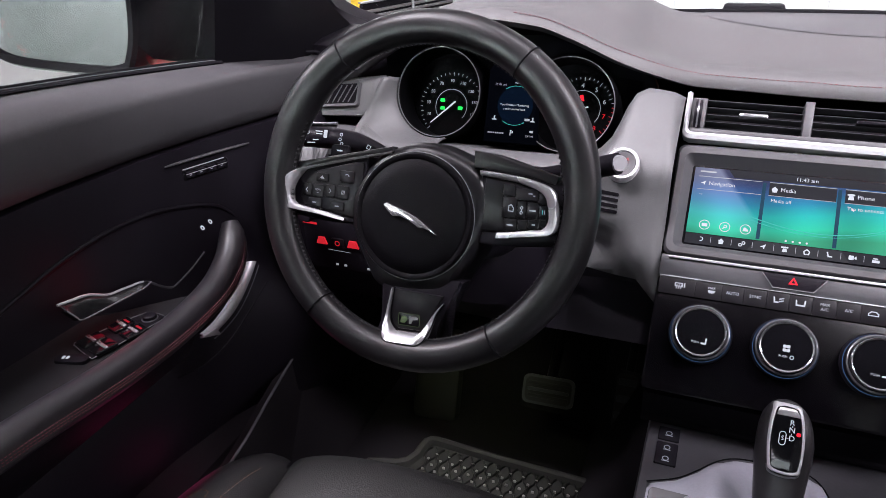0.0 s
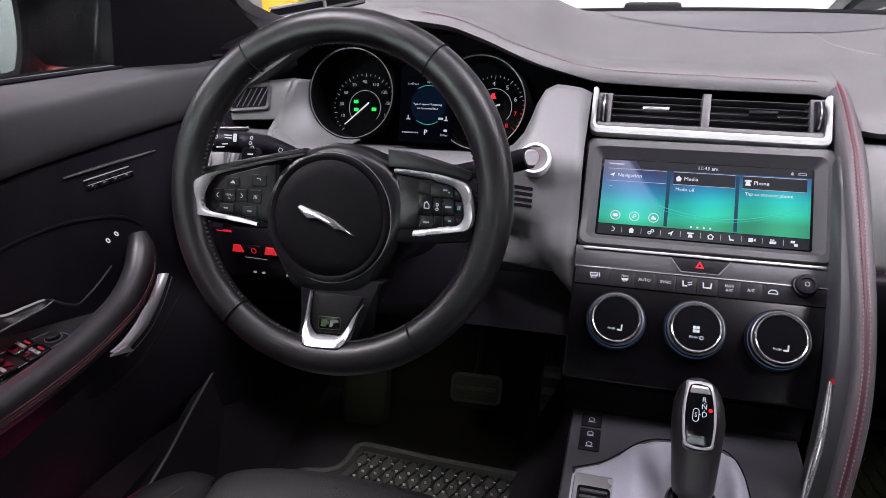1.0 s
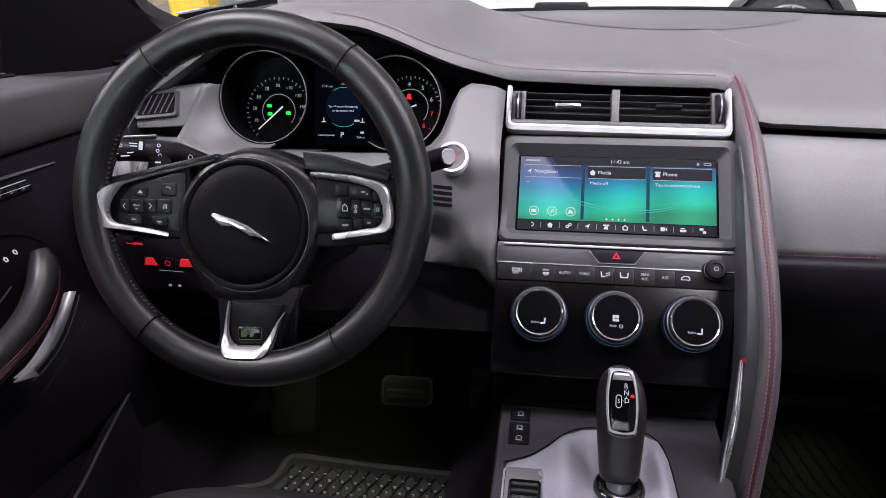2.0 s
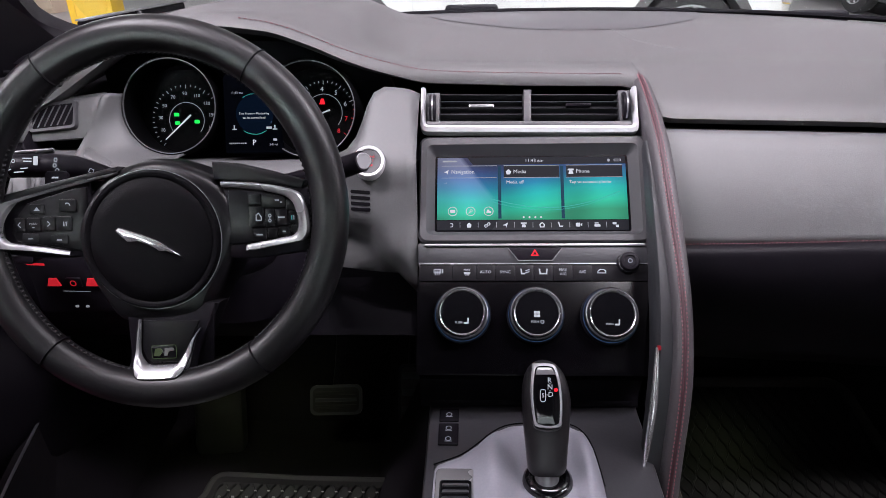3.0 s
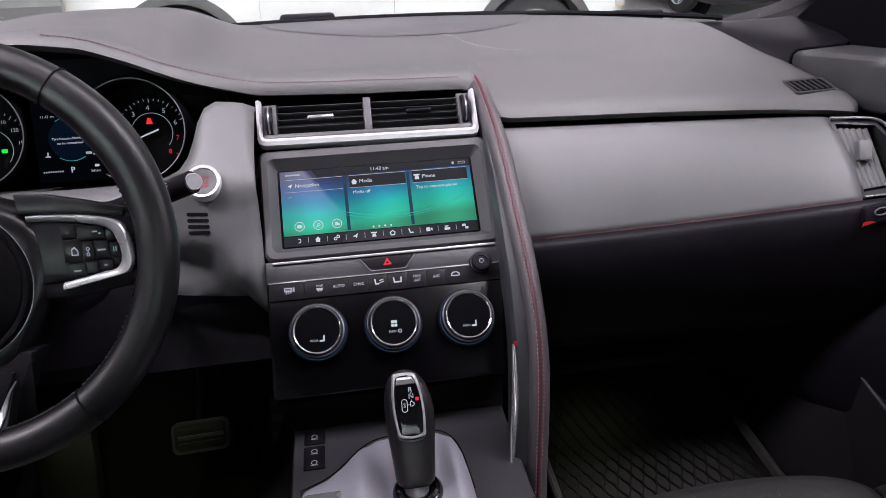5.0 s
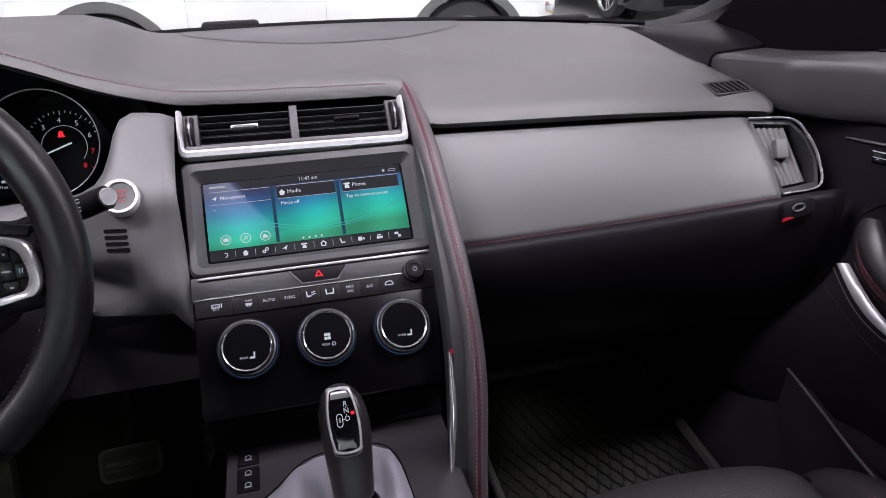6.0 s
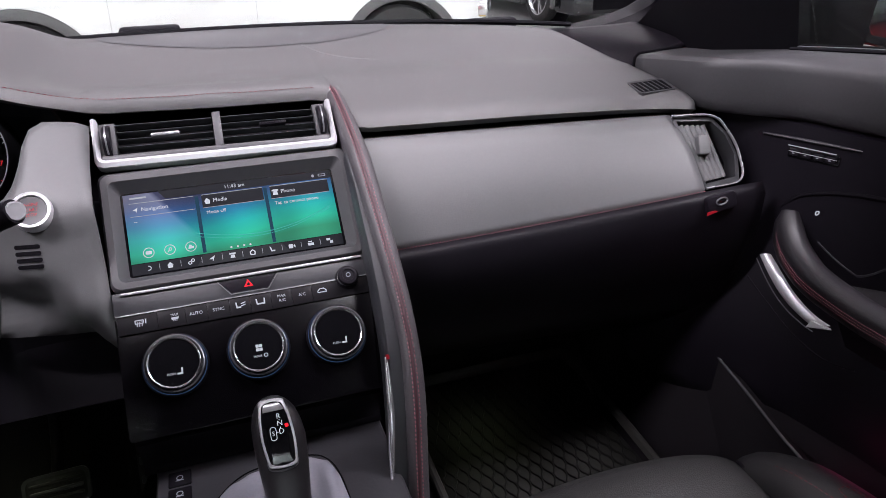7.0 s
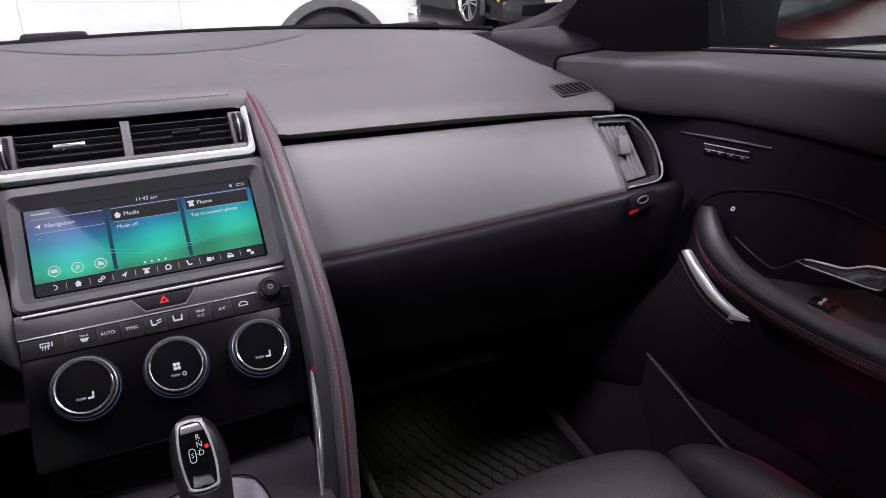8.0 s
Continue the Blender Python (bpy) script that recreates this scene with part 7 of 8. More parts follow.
def start_button():
    t = thing("start_button", "round engine start button in a bright ring", "button", (-0.195, 0.905, 1.033))
    f = Face((-0.1985, 0.899, 1.0325), (1, 0, 0.0), (0, 0.62, 0.78))
    part("ring", lathe("ring", f, [(0.0200, -0.012), (0.0198, 0.003), (0.0188, 0.0044), (0.0160, 0.0038), (0.0148, 0.0)], 44, False), PULL_SILVER, t, "satin silver ring")
    cap = part("cap", lathe("cap", f, [(0.0160, -0.004), (0.0156, 0.001), (0.0150, 0.0022), (0.008, 0.0016)], 40), BEZEL, t, "grey cap with red lettering")
    lettering("button_text", "ENGINE", f, 0, 0.0055, 0.0042, RED_INK, cap, 0.0028)
    lettering("button_text", "START", f, 0, 0.0, 0.0046, RED_INK, cap, 0.0028)
    lettering("button_text", "STOP", f, 0, -0.0055, 0.0046, RED_INK, cap, 0.0028)
    gr = thing("cabin_sensor_grille", "small black slotted sensor grille in the fascia", "grille", (-0.212, 0.89, 0.985))
    fl = bpy.data.objects["driver_flank"].data
    tree = BVHTree.FromPolygons([v.co for v in fl.vertices], [tuple(p.vertices) for p in fl.polygons])
    for k in range(4):
        zc = 0.9945 - 0.0068 * k
        front = []
        for a, b in rounded(-0.0125, -0.0020, 0.0125, 0.0020, 0.0018):
            hit = tree.ray_cast(Vector((-0.2115 + a, 0.5, zc + b)), Vector((0, 1, 0)))[0]
            front.append(np.array(hit) + np.array([0, -0.0010, 0]))
        part("slot", loft("slot", [front, [p + np.array([0, 0.003, 0]) for p in front]], close_v=True, caps=True), DARK_PLASTIC, gr)


def brake_switch():
    t = thing("parking_brake_switch", "switch panel with lit red parking brake keys", "switch", (-0.59, 0.86, 0.88))
    f = Face((-0.588, 0.866, 0.882), (1, 0, 0.0), (0, 0.0, 1))
    part("plate", slab("plate", f, rounded(-0.055, -0.045, 0.055, 0.040, 0.008), -0.02, 0.0, 0.003), PLASTIC, t, "black plate")
    for a0, a1 in ((-0.034, -0.016), (0.017, 0.036)):
        part("red_key", slab("red_key", f, [(a0, -0.002), (a1, -0.002), (a1 - 0.004, 0.009), (a0 + 0.004, 0.009)], 0.0, 0.003, 0.001), RED_INK, t, "lit red key")
    part("middle_key", slab("middle_key", f, rounded(-0.008, -0.004, 0.012, 0.010, 0.002), 0.0, 0.003, 0.001), PLASTIC, t)
    ring_mark("brake_sign", f, 0.002, 0.003, 0.0030, 0.0042, RED_INK, t, 0.0036)
    bar("brake_lamp", f, -0.016, -0.010, 0.020, -0.011, DIM_INK, t, 0.0006, 0.0009)
    bar("upper_lamp", f, -0.054, 0.030, -0.030, 0.029, RED_INK, t, 0.0006, 0.0035)
    for a in (-0.004, 0.010, 0.048):
        part("small_sign", slab("small_sign", f, rounded(a - 0.0022, -0.0348, a + 0.0022, -0.0318, 0.0008), 0.0, 0.001), DIM_INK, t)


steering_wheel()
column()
start_button()
brake_switch()


# ---------------------------------------------------------------- doors
def door_x(y):
    return float(np.interp(y, (-0.5, 0.2, 0.4, 0.62, 0.735, 0.85, 0.93, 1.0), (0.805, 0.805, 0.80, 0.790, 0.774, 0.742, 0.714, 0.698)))


def belt_z(y):
    return 1.128 + (0.89 - y) * 0.085 if y < 0.89 else 1.128 - (y - 0.89) * 0.11


PAD_EDGE = pad_row(0.643, 80)


def pad_edge_x(y):
    return float(np.interp(y, PAD_EDGE[20:, 1], PAD_EDGE[20:, 0]))


def corner_section(y):
    """Across the corner from the dashboard's leather edge up to the top of the door roll, at that y."""
    ex, ez = pad_edge_x(y), float(np.interp(y, PAD_EDGE[20:, 1], PAD_EDGE[20:, 2]))
    zt = float(np.interp(y, (0.925, 1.06, 1.10, 1.27), (1.120, 1.1095, 1.118, 1.128)))
    low = min(1.0, max(0.0, (y - 0.925) / 0.06))
    ex, ez = ex + 0.006 + 0.030 * (1 - low), ez - 0.004 - 0.004 * (1 - low)
    wx = 0.706
    return spline([(ex, y, ez - 0.022), (ex, y, ez - 0.002), (ex * 0.82 + wx * 0.18, y, ez * 0.66 + zt * 0.34), (ex * 0.5 + wx * 0.5, y, ez * 0.22 + zt * 0.78), (wx, y, zt + 0.0015), (wx + 0.02, y, zt + 0.003), (wx + 0.05, y, zt - 0.004)], 18)


BOWL = ((0.852, 0.880), (0.848, 0.900), (0.832, 0.929), (0.802, 0.950), (0.735, 0.967), (0.662, 0.971), (0.592, 0.962), (0.52, 0.945), (0.42, 0.92))


def door(sx):
    m = np.array([sx, 1, 1])
    side = "driver's" if sx < 0 else "passenger's"
    t = thing("front_door", f"closed black leather {side} door with red stitched armrest", "door", (sx * 0.78, 0.4, 0.5), "front doors")
    ys = np.r_[np.linspace(-0.45, 0.5, 12), np.linspace(0.55, 1.062, 26)]

    upper, low = [], []
    for y in ys:
        c, zb = door_x(y), belt_z(y)
        g = 0.0
        if sx > 0:
            # the roll swells in to the dashboard's edge at its front end
            g = min(1.0, max(0.0, (y - 0.83) / 0.135))
            g = g * g * (3 - 2 * g) * max(0.0, c - 0.009 - pad_edge_x(y) - 0.005)
        # the top slopes in from the window to a crisp ridge; the slope runs out towards the windscreen
        drop = 0.007 + 0.031 * min(1.0, max(0.0, (0.93 - y) / 0.45))
        ridge = zb - drop
        upper.append([np.array(p) * m for p in ((c + 0.050, y, zb - 0.01), (c + 0.046, y, zb), (c + 0.032 - 0.3 * g, y, zb - 0.08 * drop), (c + 0.014 - 0.6 * g, y, zb - 0.28 * drop), (c - 0.001 - 0.88 * g, y, zb - 0.58 * drop), (c - 0.0085 - 0.96 * g, y, ridge + 0.002), (c - 0.0120 - g, y, ridge - 0.003), (c - 0.0128 - g, y, ridge - 0.012), (c - 0.0095 - g, y, 1.066), (c - 0.001 - g, y, 1.049), (c + 0.008 - g, y, 1.043), (c + 0.014, y, 1.043))])
        low.append([np.array(p) * m for p in ((c + 0.012, y, 1.0425), (c + 0.004, y, 1.038), (c + 0.003, y, 1.01), (c + 0.001, y, 0.97), (c - 0.002, y, 0.93), (c - 0.006, y, 0.89), (c - 0.010, y, 0.85), (c - 0.022, y, 0.81), (c - 0.040, y, 0.775), (c - 0.052, y, 0.72), (c - 0.054, y, 0.68), (c - 0.050, y, 0.60), (c - 0.01, y, 0.52))])
    part("upper_roll", loft("upper_roll", upper), ROLL_LEATHER, t, "black leather upper door roll", thick=0.008)
    part("door_body", loft("door_body", low), PLASTIC, t, "black lower door panel", thick=0.008)
    if sx > 0:
        gap = [p + np.array([0, 0.003, 0.0]) for p in upper[-1][2:10]]
        part("front_gap", sweep("front_gap", spline(gap, 20), oval(0.0030, 0.0012, 8), up=(0, 1, 0)), DARK_PLASTIC, t, "dark gap at the door's front edge")
    gap = spline([np.array(p) * m for p in ((0.715, 1.040, 1.116), (0.700, 1.052, 1.113), (0.690, 1.064, 1.098), (0.689, 1.066, 1.075), (0.692, 1.06, 1.05))], 16)
    if sx < 0:
        part("front_gap", sweep("front_gap", gap, oval(0.0030, 0.0030, 8), up=(1, 0, 0)), DARK_PLASTIC, t, "dark gap at the door's front edge")
    # long slot with a silver edge and small speaker grille
    path = spline([np.array((door_x(y) + 0.001, y, z)) * m for y, z in ((0.757, 1.0215), (0.82, 1.0195), (0.886, 1.0165))], 16)
    part("slot_trim", sweep("slot_trim", path, oval(0.0030, 0.0022, 8), scales=[0.5 + 0.5 * math.sin(math.pi * k / 15) ** 0.5 for k in range(16)]), BEZEL, t, "dark metal slot trim")
    o = np.array((door_x(0.815) + 0.0045, 0.815, 1.0005)) * m
    f = Face(o, np.array((door_x(0.75) - door_x(0.88), -0.13, 0.004)) * m * sx, (0, 0, 1))
    k = part("memory_keys", slab("memory_keys", f, rounded(-0.036, -0.009, 0.036, 0.007, 0.003), -0.006, 0.004, 0.002), GLOSS, t, "row of seat memory keys")
    for j in range(4):
        part("key", slab("key", f, rounded(-0.032 + 0.0165 * j, -0.005, -0.019 + 0.0165 * j, 0.004, 0.0015), 0.004, 0.0062, 0.001), PLASTIC, k)
        bar("key_sign", f, -0.028 + 0.0165 * j, -0.001, -0.0245 + 0.0165 * j, -0.001, DIM_INK, k, 0.0066, 0.0014)
    bar("key_edge", f, -0.036, 0.0085, 0.030, 0.0085, PULL_SILVER, k, 0.0048, 0.0015)
    bar("key_edge", f, -0.033, 0.0012, 0.033, 0.0012, PULL_SILVER, k, 0.0066, 0.0009)
    # armrest roll with the grab loop at its front end
    roll = np.array([(0.717, 0.799, 0.929), (0.713, 0.795, 0.921), (0.707, 0.787, 0.911), (0.695, 0.762, 0.893), (0.684, 0.716, 0.877), (0.677, 0.661, 0.872), (0.673, 0.603, 0.871), (0.671, 0.538, 0.874), (0.670, 0.488, 0.879), (0.671, 0.38, 0.889), (0.674, 0.15, 0.895), (0.679, -0.10, 0.900)])
    path = spline(roll * m, 64)
    part("armrest_roll", sweep("armrest_roll", path, oval(0.0168, 0.0205, 24, 2.3), scales=[(1 + 0.22 * math.exp(-((k / 9) ** 2))) * (1 - 0.45 * math.exp(-k / 1.2)) for k in range(64)]), ARM_LEATHER, t, "black leather armrest roll")
    for w in (-4, 6, 16):
        line = [path[k] + (1 + 0.22 * math.exp(-((k / 9) ** 2))) * (np.array([-sx, 0, 0]) * 0.0171 * math.cos(radians(w)) - np.array([0, 0, 1]) * 0.0205 * math.sin(radians(w))) for k in range(2, 64)]
        stitches("armrest_stitching", line, t, 0.0032, 0.0009, 0.0007, up=(-sx, 0, -0.2), material=DOOR_STITCH)
    # armrest shelf outboard of the roll
    rows = []
    for y in np.linspace(-0.1, 0.70, 24):
        x0, z0 = 0.684, 0.875 + (0.0 if y > 0.4 else (0.4 - y) * 0.02)
        rows.append([np.array((x, min(y, 0.70 - 1.1 * max(0.0, x - 0.69)), z)) * m for x, y, z in ((x0, y, z0), (0.70, y, z0 + 0.003), (0.735, y, z0 + 0.004), (door_x(y) - 0.020, y, z0 + 0.004), (door_x(y) + 0.006, y, z0 + 0.010))])
    part("armrest_shelf", loft("armrest_shelf", rows), ARM_SHELF, t, "black armrest shelf")
    under = []
    for y in np.linspace(-0.1, 0.66, 24):
        under.append([np.array(p) * m for p in ((0.674, y, 0.872), (0.678, y, 0.845), (0.705, y, 0.80), (door_x(y) - 0.02, y, 0.785))])
    part("armrest_flank", loft("armrest_flank", under), BLACK_LEATHER, t, "black padded flank under the armrest")
    # bowl behind the loop: dark oval panel with a rim
    rim = spline([np.array((door_x(y) - 0.001, y, z)) * m for y, z in BOWL], 44)
    part("bowl_rim", sweep("bowl_rim", rim, oval(0.0026, 0.0030, 12)), BLACK_LEATHER, t, "rounded rim of the door bowl")
    # door release and its bright edge
    top_edge = [(0.750, 0.773, 0.890), (0.748, 0.740, 0.880), (0.748, 0.712, 0.8735), (0.748, 0.700, 0.8735), (0.748, 0.684, 0.884), (0.748, 0.661, 0.9035), (0.748, 0.632, 0.911), (0.748, 0.605, 0.9165), (0.748, 0.590, 0.925), (0.748, 0.577, 0.932), (0.748, 0.555, 0.937), (0.748, 0.540, 0.940)]
    hd = spline([np.array(p) * m for p in top_edge], 56)
    part("release_frame", sweep("release_frame", hd[:30], oval(0.0009, 0.0014, 8)), BEZEL, t, "dull edge below the door bowl")
    part("release_edge", sweep("release_edge", hd[28:], oval(0.0016, 0.0018, 8)), PULL_SILVER, t, "bright edge of the door release")
    low_edge = spline([np.array(p) * m for p in ((0.736, 0.541, 0.934), (0.736, 0.550, 0.920), (0.736, 0.557, 0.914), (0.737, 0.61, 0.9075), (0.740, 0.650, 0.902), (0.746, 0.668, 0.900))], 28)
    part("release_lower_edge", sweep("release_lower_edge", low_edge, oval(0.0011, 0.0011, 6)), SATIN, t)
    up_l = hd[28:][::-1]
    lo_l = spline(low_edge, 28)
    rows = [[a + np.array([sx * 0.002, 0, 0]), a * 0.6 + b * 0.4 + np.array([sx * 0.0005, 0, 0.0]), b + np.array([sx * 0.002, 0, 0]), b + np.array([sx * 0.010, 0, -0.002])] for a, b in zip(up_l, lo_l)]
    part("release_lever", loft("release_lever", rows), LEVER_GREY, t, "glossy dark release lever", thick=0.0012)
    # lock keys on the loop's end
    lk = Face(np.array((0.7265, 0.768, 0.9405)) * m, (0.15, sx * 0.98, 0), (0.55 * sx, 0, 0.83))
    for a in ((-0.010, 0.010) if sx < 0 else (0.0,)):
        ring_mark("lock_sign", lk, a, 0, 0.0016, 0.0036, WHITE_INK, t, 0.004, 0, 360, 12)
    # window switches in a rimmed panel
    fb = Face(np.array((0.0245 if sx < 0 else 0.0275, 0.018, 0.8805)) * m, (1.0, 0, 0), (0, 1.0, 0))
    rim = lambda q: [(sx * a, b) for a, b in q]
    if sx < 0:
        base = [(0.728, 0.528), (0.690, 0.516), (0.684, 0.522), (0.668, 0.600), (0.671, 0.612), (0.690, 0.613), (0.703, 0.603), (0.730, 0.535)]
        sw = part("switch_panel", slab("switch_panel", fb, rim(base), -0.004, 0.0012, 0.001), BLACK_LEATHER, t, "window switch panel with a bright rim")
        part("panel_rim", sweep("panel_rim", [fb.p(a, b, 0.0014) for a, b in spline(np.array(rim(base) + rim(base)[:1]), 40)], oval(0.0007, 0.0006, 6)), DULL_RING, sw)
        keys = ((0.714, 0.541), (0.690, 0.535), (0.704, 0.577), (0.679, 0.571))
        knob = Face(fb.p(sx * 0.684, 0.602, 0.001), fb.x, fb.y)
        part("mirror_knob", lathe("mirror_knob", knob, [(0.0085, 0.0), (0.0082, 0.005), (0.0070, 0.006), (0.0030, 0.0062)], 24), PLASTIC, sw, "round mirror knob")
        part("knob_ring", lathe("knob_ring", knob, [(0.0098, 0.0), (0.0096, 0.0014), (0.0086, 0.0014)], 24, False), DULL_RING, sw)
        lk2 = fb.at(sx * 0.708, 0.508, 0.0, 16)
        k = part("lock_key", slab("lock_key", lk2, rounded(-0.021, -0.0075, 0.019, 0.0075, 0.006), -0.003, 0.0025, 0.001), PLASTIC, sw, "rear lock key")
        for a in (-0.010, -0.005):
            part("lock_key_sign", slab("lock_key_sign", lk2, rounded(a - 0.0016, -0.0026, a + 0.0016, 0.0026, 0.001), 0.0025, 0.0029), WHITE_INK, k)
    else:
        sw = part("switch_panel", slab("switch_panel", fb, [(0.661, 0.587), (0.672, 0.561), (0.698, 0.567), (0.687, 0.596)], -0.004, 0.0012, 0.001), GLOSS, t, "window switch panel")
        keys = ((0.680, 0.578),)
    for n, (a, b) in enumerate(keys):
        kf = fb.at(sx * a, b, 0.0012, -16 if sx < 0 else 16)
        k = part("window_switch", slab("window_switch", kf, rounded(-0.0105, -0.0135, 0.0105, 0.0135, 0.002), -0.002, 0.0040, 0.002), GLOSS, sw)
        part("switch_edge", slab("switch_edge", kf, rounded(-0.0095, -0.0022, 0.0095, 0.0022, 0.0008), 0.0040, 0.0058, 0.0008), SATIN, k, "silver switch edge")
        if sx < 0 and n > 1:
            bar("switch_lamp", kf, -0.006, 0.007, 0.006, 0.007, RED_DIM, k, 0.0042, 0.0030)
    # pull trim below the loop
    up_e = spline([np.array(p) * m for p in ((0.706, 0.811, 0.863), (0.705, 0.790, 0.850), (0.704, 0.768, 0.836), (0.704, 0.745, 0.824), (0.706, 0.718, 0.814), (0.708, 0.694, 0.811))], 24)
    dn_e = spline([np.array(p) * m for p in ((0.703, 0.822, 0.857), (0.701, 0.800, 0.840), (0.701, 0.777, 0.823), (0.701, 0.752, 0.811), (0.704, 0.724, 0.802), (0.707, 0.708, 0.799))], 24)
    outer_e = [p + np.array([0, 0.004, -0.0075]) for p in dn_e]
    part("pull_edge", sweep("pull_edge", outer_e, oval(0.0007, 0.0009, 6)), DULL_RING, t, "thin edge beside the pull")
    foot = Face(np.array((0.700, 0.698, 0.8065)) * m, (0, -sx, 0.12 * sx), (0.3 * sx, 0, 1))
    part("pull_foot", slab("pull_foot", foot, [(-0.018, -0.006), (0.014, 0.0035), (0.012, 0.0055), (-0.014, 0.005)] if sx > 0 else [(-0.012, 0.0055), (-0.014, 0.0035), (0.018, -0.006), (0.014, 0.005)], -0.004, 0.003, 0.001), PULL_SILVER, t, "bright foot of the pull")
    inw = np.array([-sx, 0.0, 0.3])
    rows = [[a - inw * 0.006, a, a * 0.75 + b * 0.25 + inw * 0.003, a * 0.25 + b * 0.75 + inw * 0.003, b, b - inw * 0.006] for a, b in zip(up_e, dn_e)]
    part("pull_trim", loft("pull_trim", rows, caps=True), PULL_SILVER, t, "broad satin silver pull trim", sharp=50)
    pk = spline([np.array(p) * m for p in ((0.700, 0.835, 0.818), (0.702, 0.79, 0.795), (0.708, 0.745, 0.770), (0.722, 0.70, 0.752), (0.735, 0.66, 0.755))], 24)
    part("pocket_edge", sweep("pocket_edge", pk, oval(0.0009, 0.0014, 8)), PLASTIC, t, "edge of the door pocket")
    # window seal
    seal = [np.array((door_x(y) + 0.040, y, belt_z(y) + 0.0012)) * m for y in np.linspace(-0.45, 0.90, 30)]
    part("window_seal", sweep("window_seal", seal, oval(0.0045, 0.0026, 8)), DARK_PLASTIC, t, "black window seal")
    part("seal_edge", sweep("seal_edge", [p + np.array([sx * 0.0055, 0, 0.0030]) for p in seal], oval(0.0008, 0.0008, 6)), DULL_RING, t, "thin bright sill edge")
    part("outer_seal", sweep("outer_seal", [p + np.array([sx * 0.012, 0, 0.0030]) for p in seal], oval(0.0045, 0.0030, 8)), SAIL_BLACK, t, "black outer window seal")
    # sail panel with the tweeter
    sail = [np.array(p) * m for p in ((0.774, 0.895, 1.120), (0.712, 1.000, 1.105), (0.728, 1.22, 1.122), (0.752, 1.12, 1.215), (0.715, 0.895, 1.37))]
    part("sail_panel", loft("sail_panel", [sail, [p + np.array([sx * 0.02, 0, 0]) for p in sail]], close_v=True, caps=True), SAIL_BLACK, t, "black sail panel at the mirror", smooth=False)
    tw = Face(np.array((0.727, 0.975, 1.165)) * m, np.array((-0.55, 0.83, 0.0)) * (1 if sx < 0 else -1) * np.array([sx, 1, 1]) * -1, (0.0, 0.0, 1))
    part("tweeter", lathe("tweeter", tw, [(0.0085, -0.004), (0.0083, 0.0004), (0.0060, 0.0010), (0.0030, 0.0006)], 24), PLASTIC, t, "small round tweeter cover")
    # glass above the belt
    gl = [np.array(p) * m for p in ((0.800, -0.45, 1.23), (0.812, 0.90, 1.12), (0.705, 0.90, 1.38), (0.60, 0.55, 1.58), (0.60, -0.45, 1.60))]
    g = part("side_window", loft("side_window", [gl, [p + np.array([sx * 0.004, 0, 0]) for p in gl]], close_v=True, caps=True), GLASS, t, "clear side window", smooth=False)
    g.visible_shadow = False


def end_trim(sx):
    """The padded corner between dashboard, pillar and door, and the windscreen pillar itself."""
    m = np.array([sx, 1, 1])
    t = thing("pillar_trim", "black padded windscreen pillar trim", "pillar trim", (sx * 0.66, 1.1, 1.0), "pillar trims")
    rows = []
    for k in np.linspace(0, 1, 20):
        a = pad_row(0.643, 40)
        e = a[int(4 + k * 35)] + np.array([0.003, 0, -0.006])
        y = e[1]
        w = float(np.interp(y, (0.93, 1.0, 1.1, 1.25), (0.702, 0.700, 0.70, 0.70)))
        zt = float(np.interp(y, (0.93, 0.975, 1.0, 1.1, 1.27), (e[2] - 0.006, e[2] + 0.002, 1.108, 1.124, 1.128)))
        if y < 1.066:
            w, zt = e[0] + 0.010, e[2] - 0.02
        rows.append([np.array(p) * m for p in ((e[0] - 0.01, y, e[2] - 0.03), e, (e[0] * 0.6 + w * 0.4, y, e[2] * 0.6 + zt * 0.4 + 0.003), (w - 0.008, y, zt), (w + 0.03, y, zt + 0.002), (w + 0.06, y, zt - 0.02))])
    if sx > 0:
        rows = [corner_section(y) for y in np.linspace(1.066, 1.225, 16)]
    part("corner_pad", loft("corner_pad", rows), BLACK_LEATHER, t, "black corner pad", thick=0.006)
    rows = []
    for k in np.r_[np.linspace(-0.03, 0.12, 9), np.linspace(0.2, 1, 10)]:
        c = np.array((0.825 - 0.19 * k, 1.300 - 0.76 * k, 1.125 + 0.475 * k + 0.035 * math.sin(math.pi * max(0.0, k))))
        flare = 0.075 * max(0.0, 1 - k / 0.08) ** 2
        rows.append([np.array(c + p) * m for p in ((-0.035 - flare, 0.02, 0.0), (-0.05 - flare, -0.03, -0.005), (-0.02 - flare * 0.5, -0.11, -0.02), (0.02, -0.13, -0.015), (0.05, -0.06, 0.0), (0.05, 0.06, 0.03), (0.0, 0.05, 0.02))])
    part("pillar", loft("pillar", rows, close_v=True, caps=True), BLACK_LEATHER, t, "black cloth covered pillar")
    # roof rail above the side window
    single("roof_rail", sweep("roof_rail", np.array([(0.60, 0.60, 1.585), (0.62, 0.2, 1.62), (0.62, -0.5, 1.63), (0.60, -1.35, 1.60)]) * m, oval(0.06, 0.035, 12)), HEADLINER, "black roof rail over the side window", "rail", kind="structure")


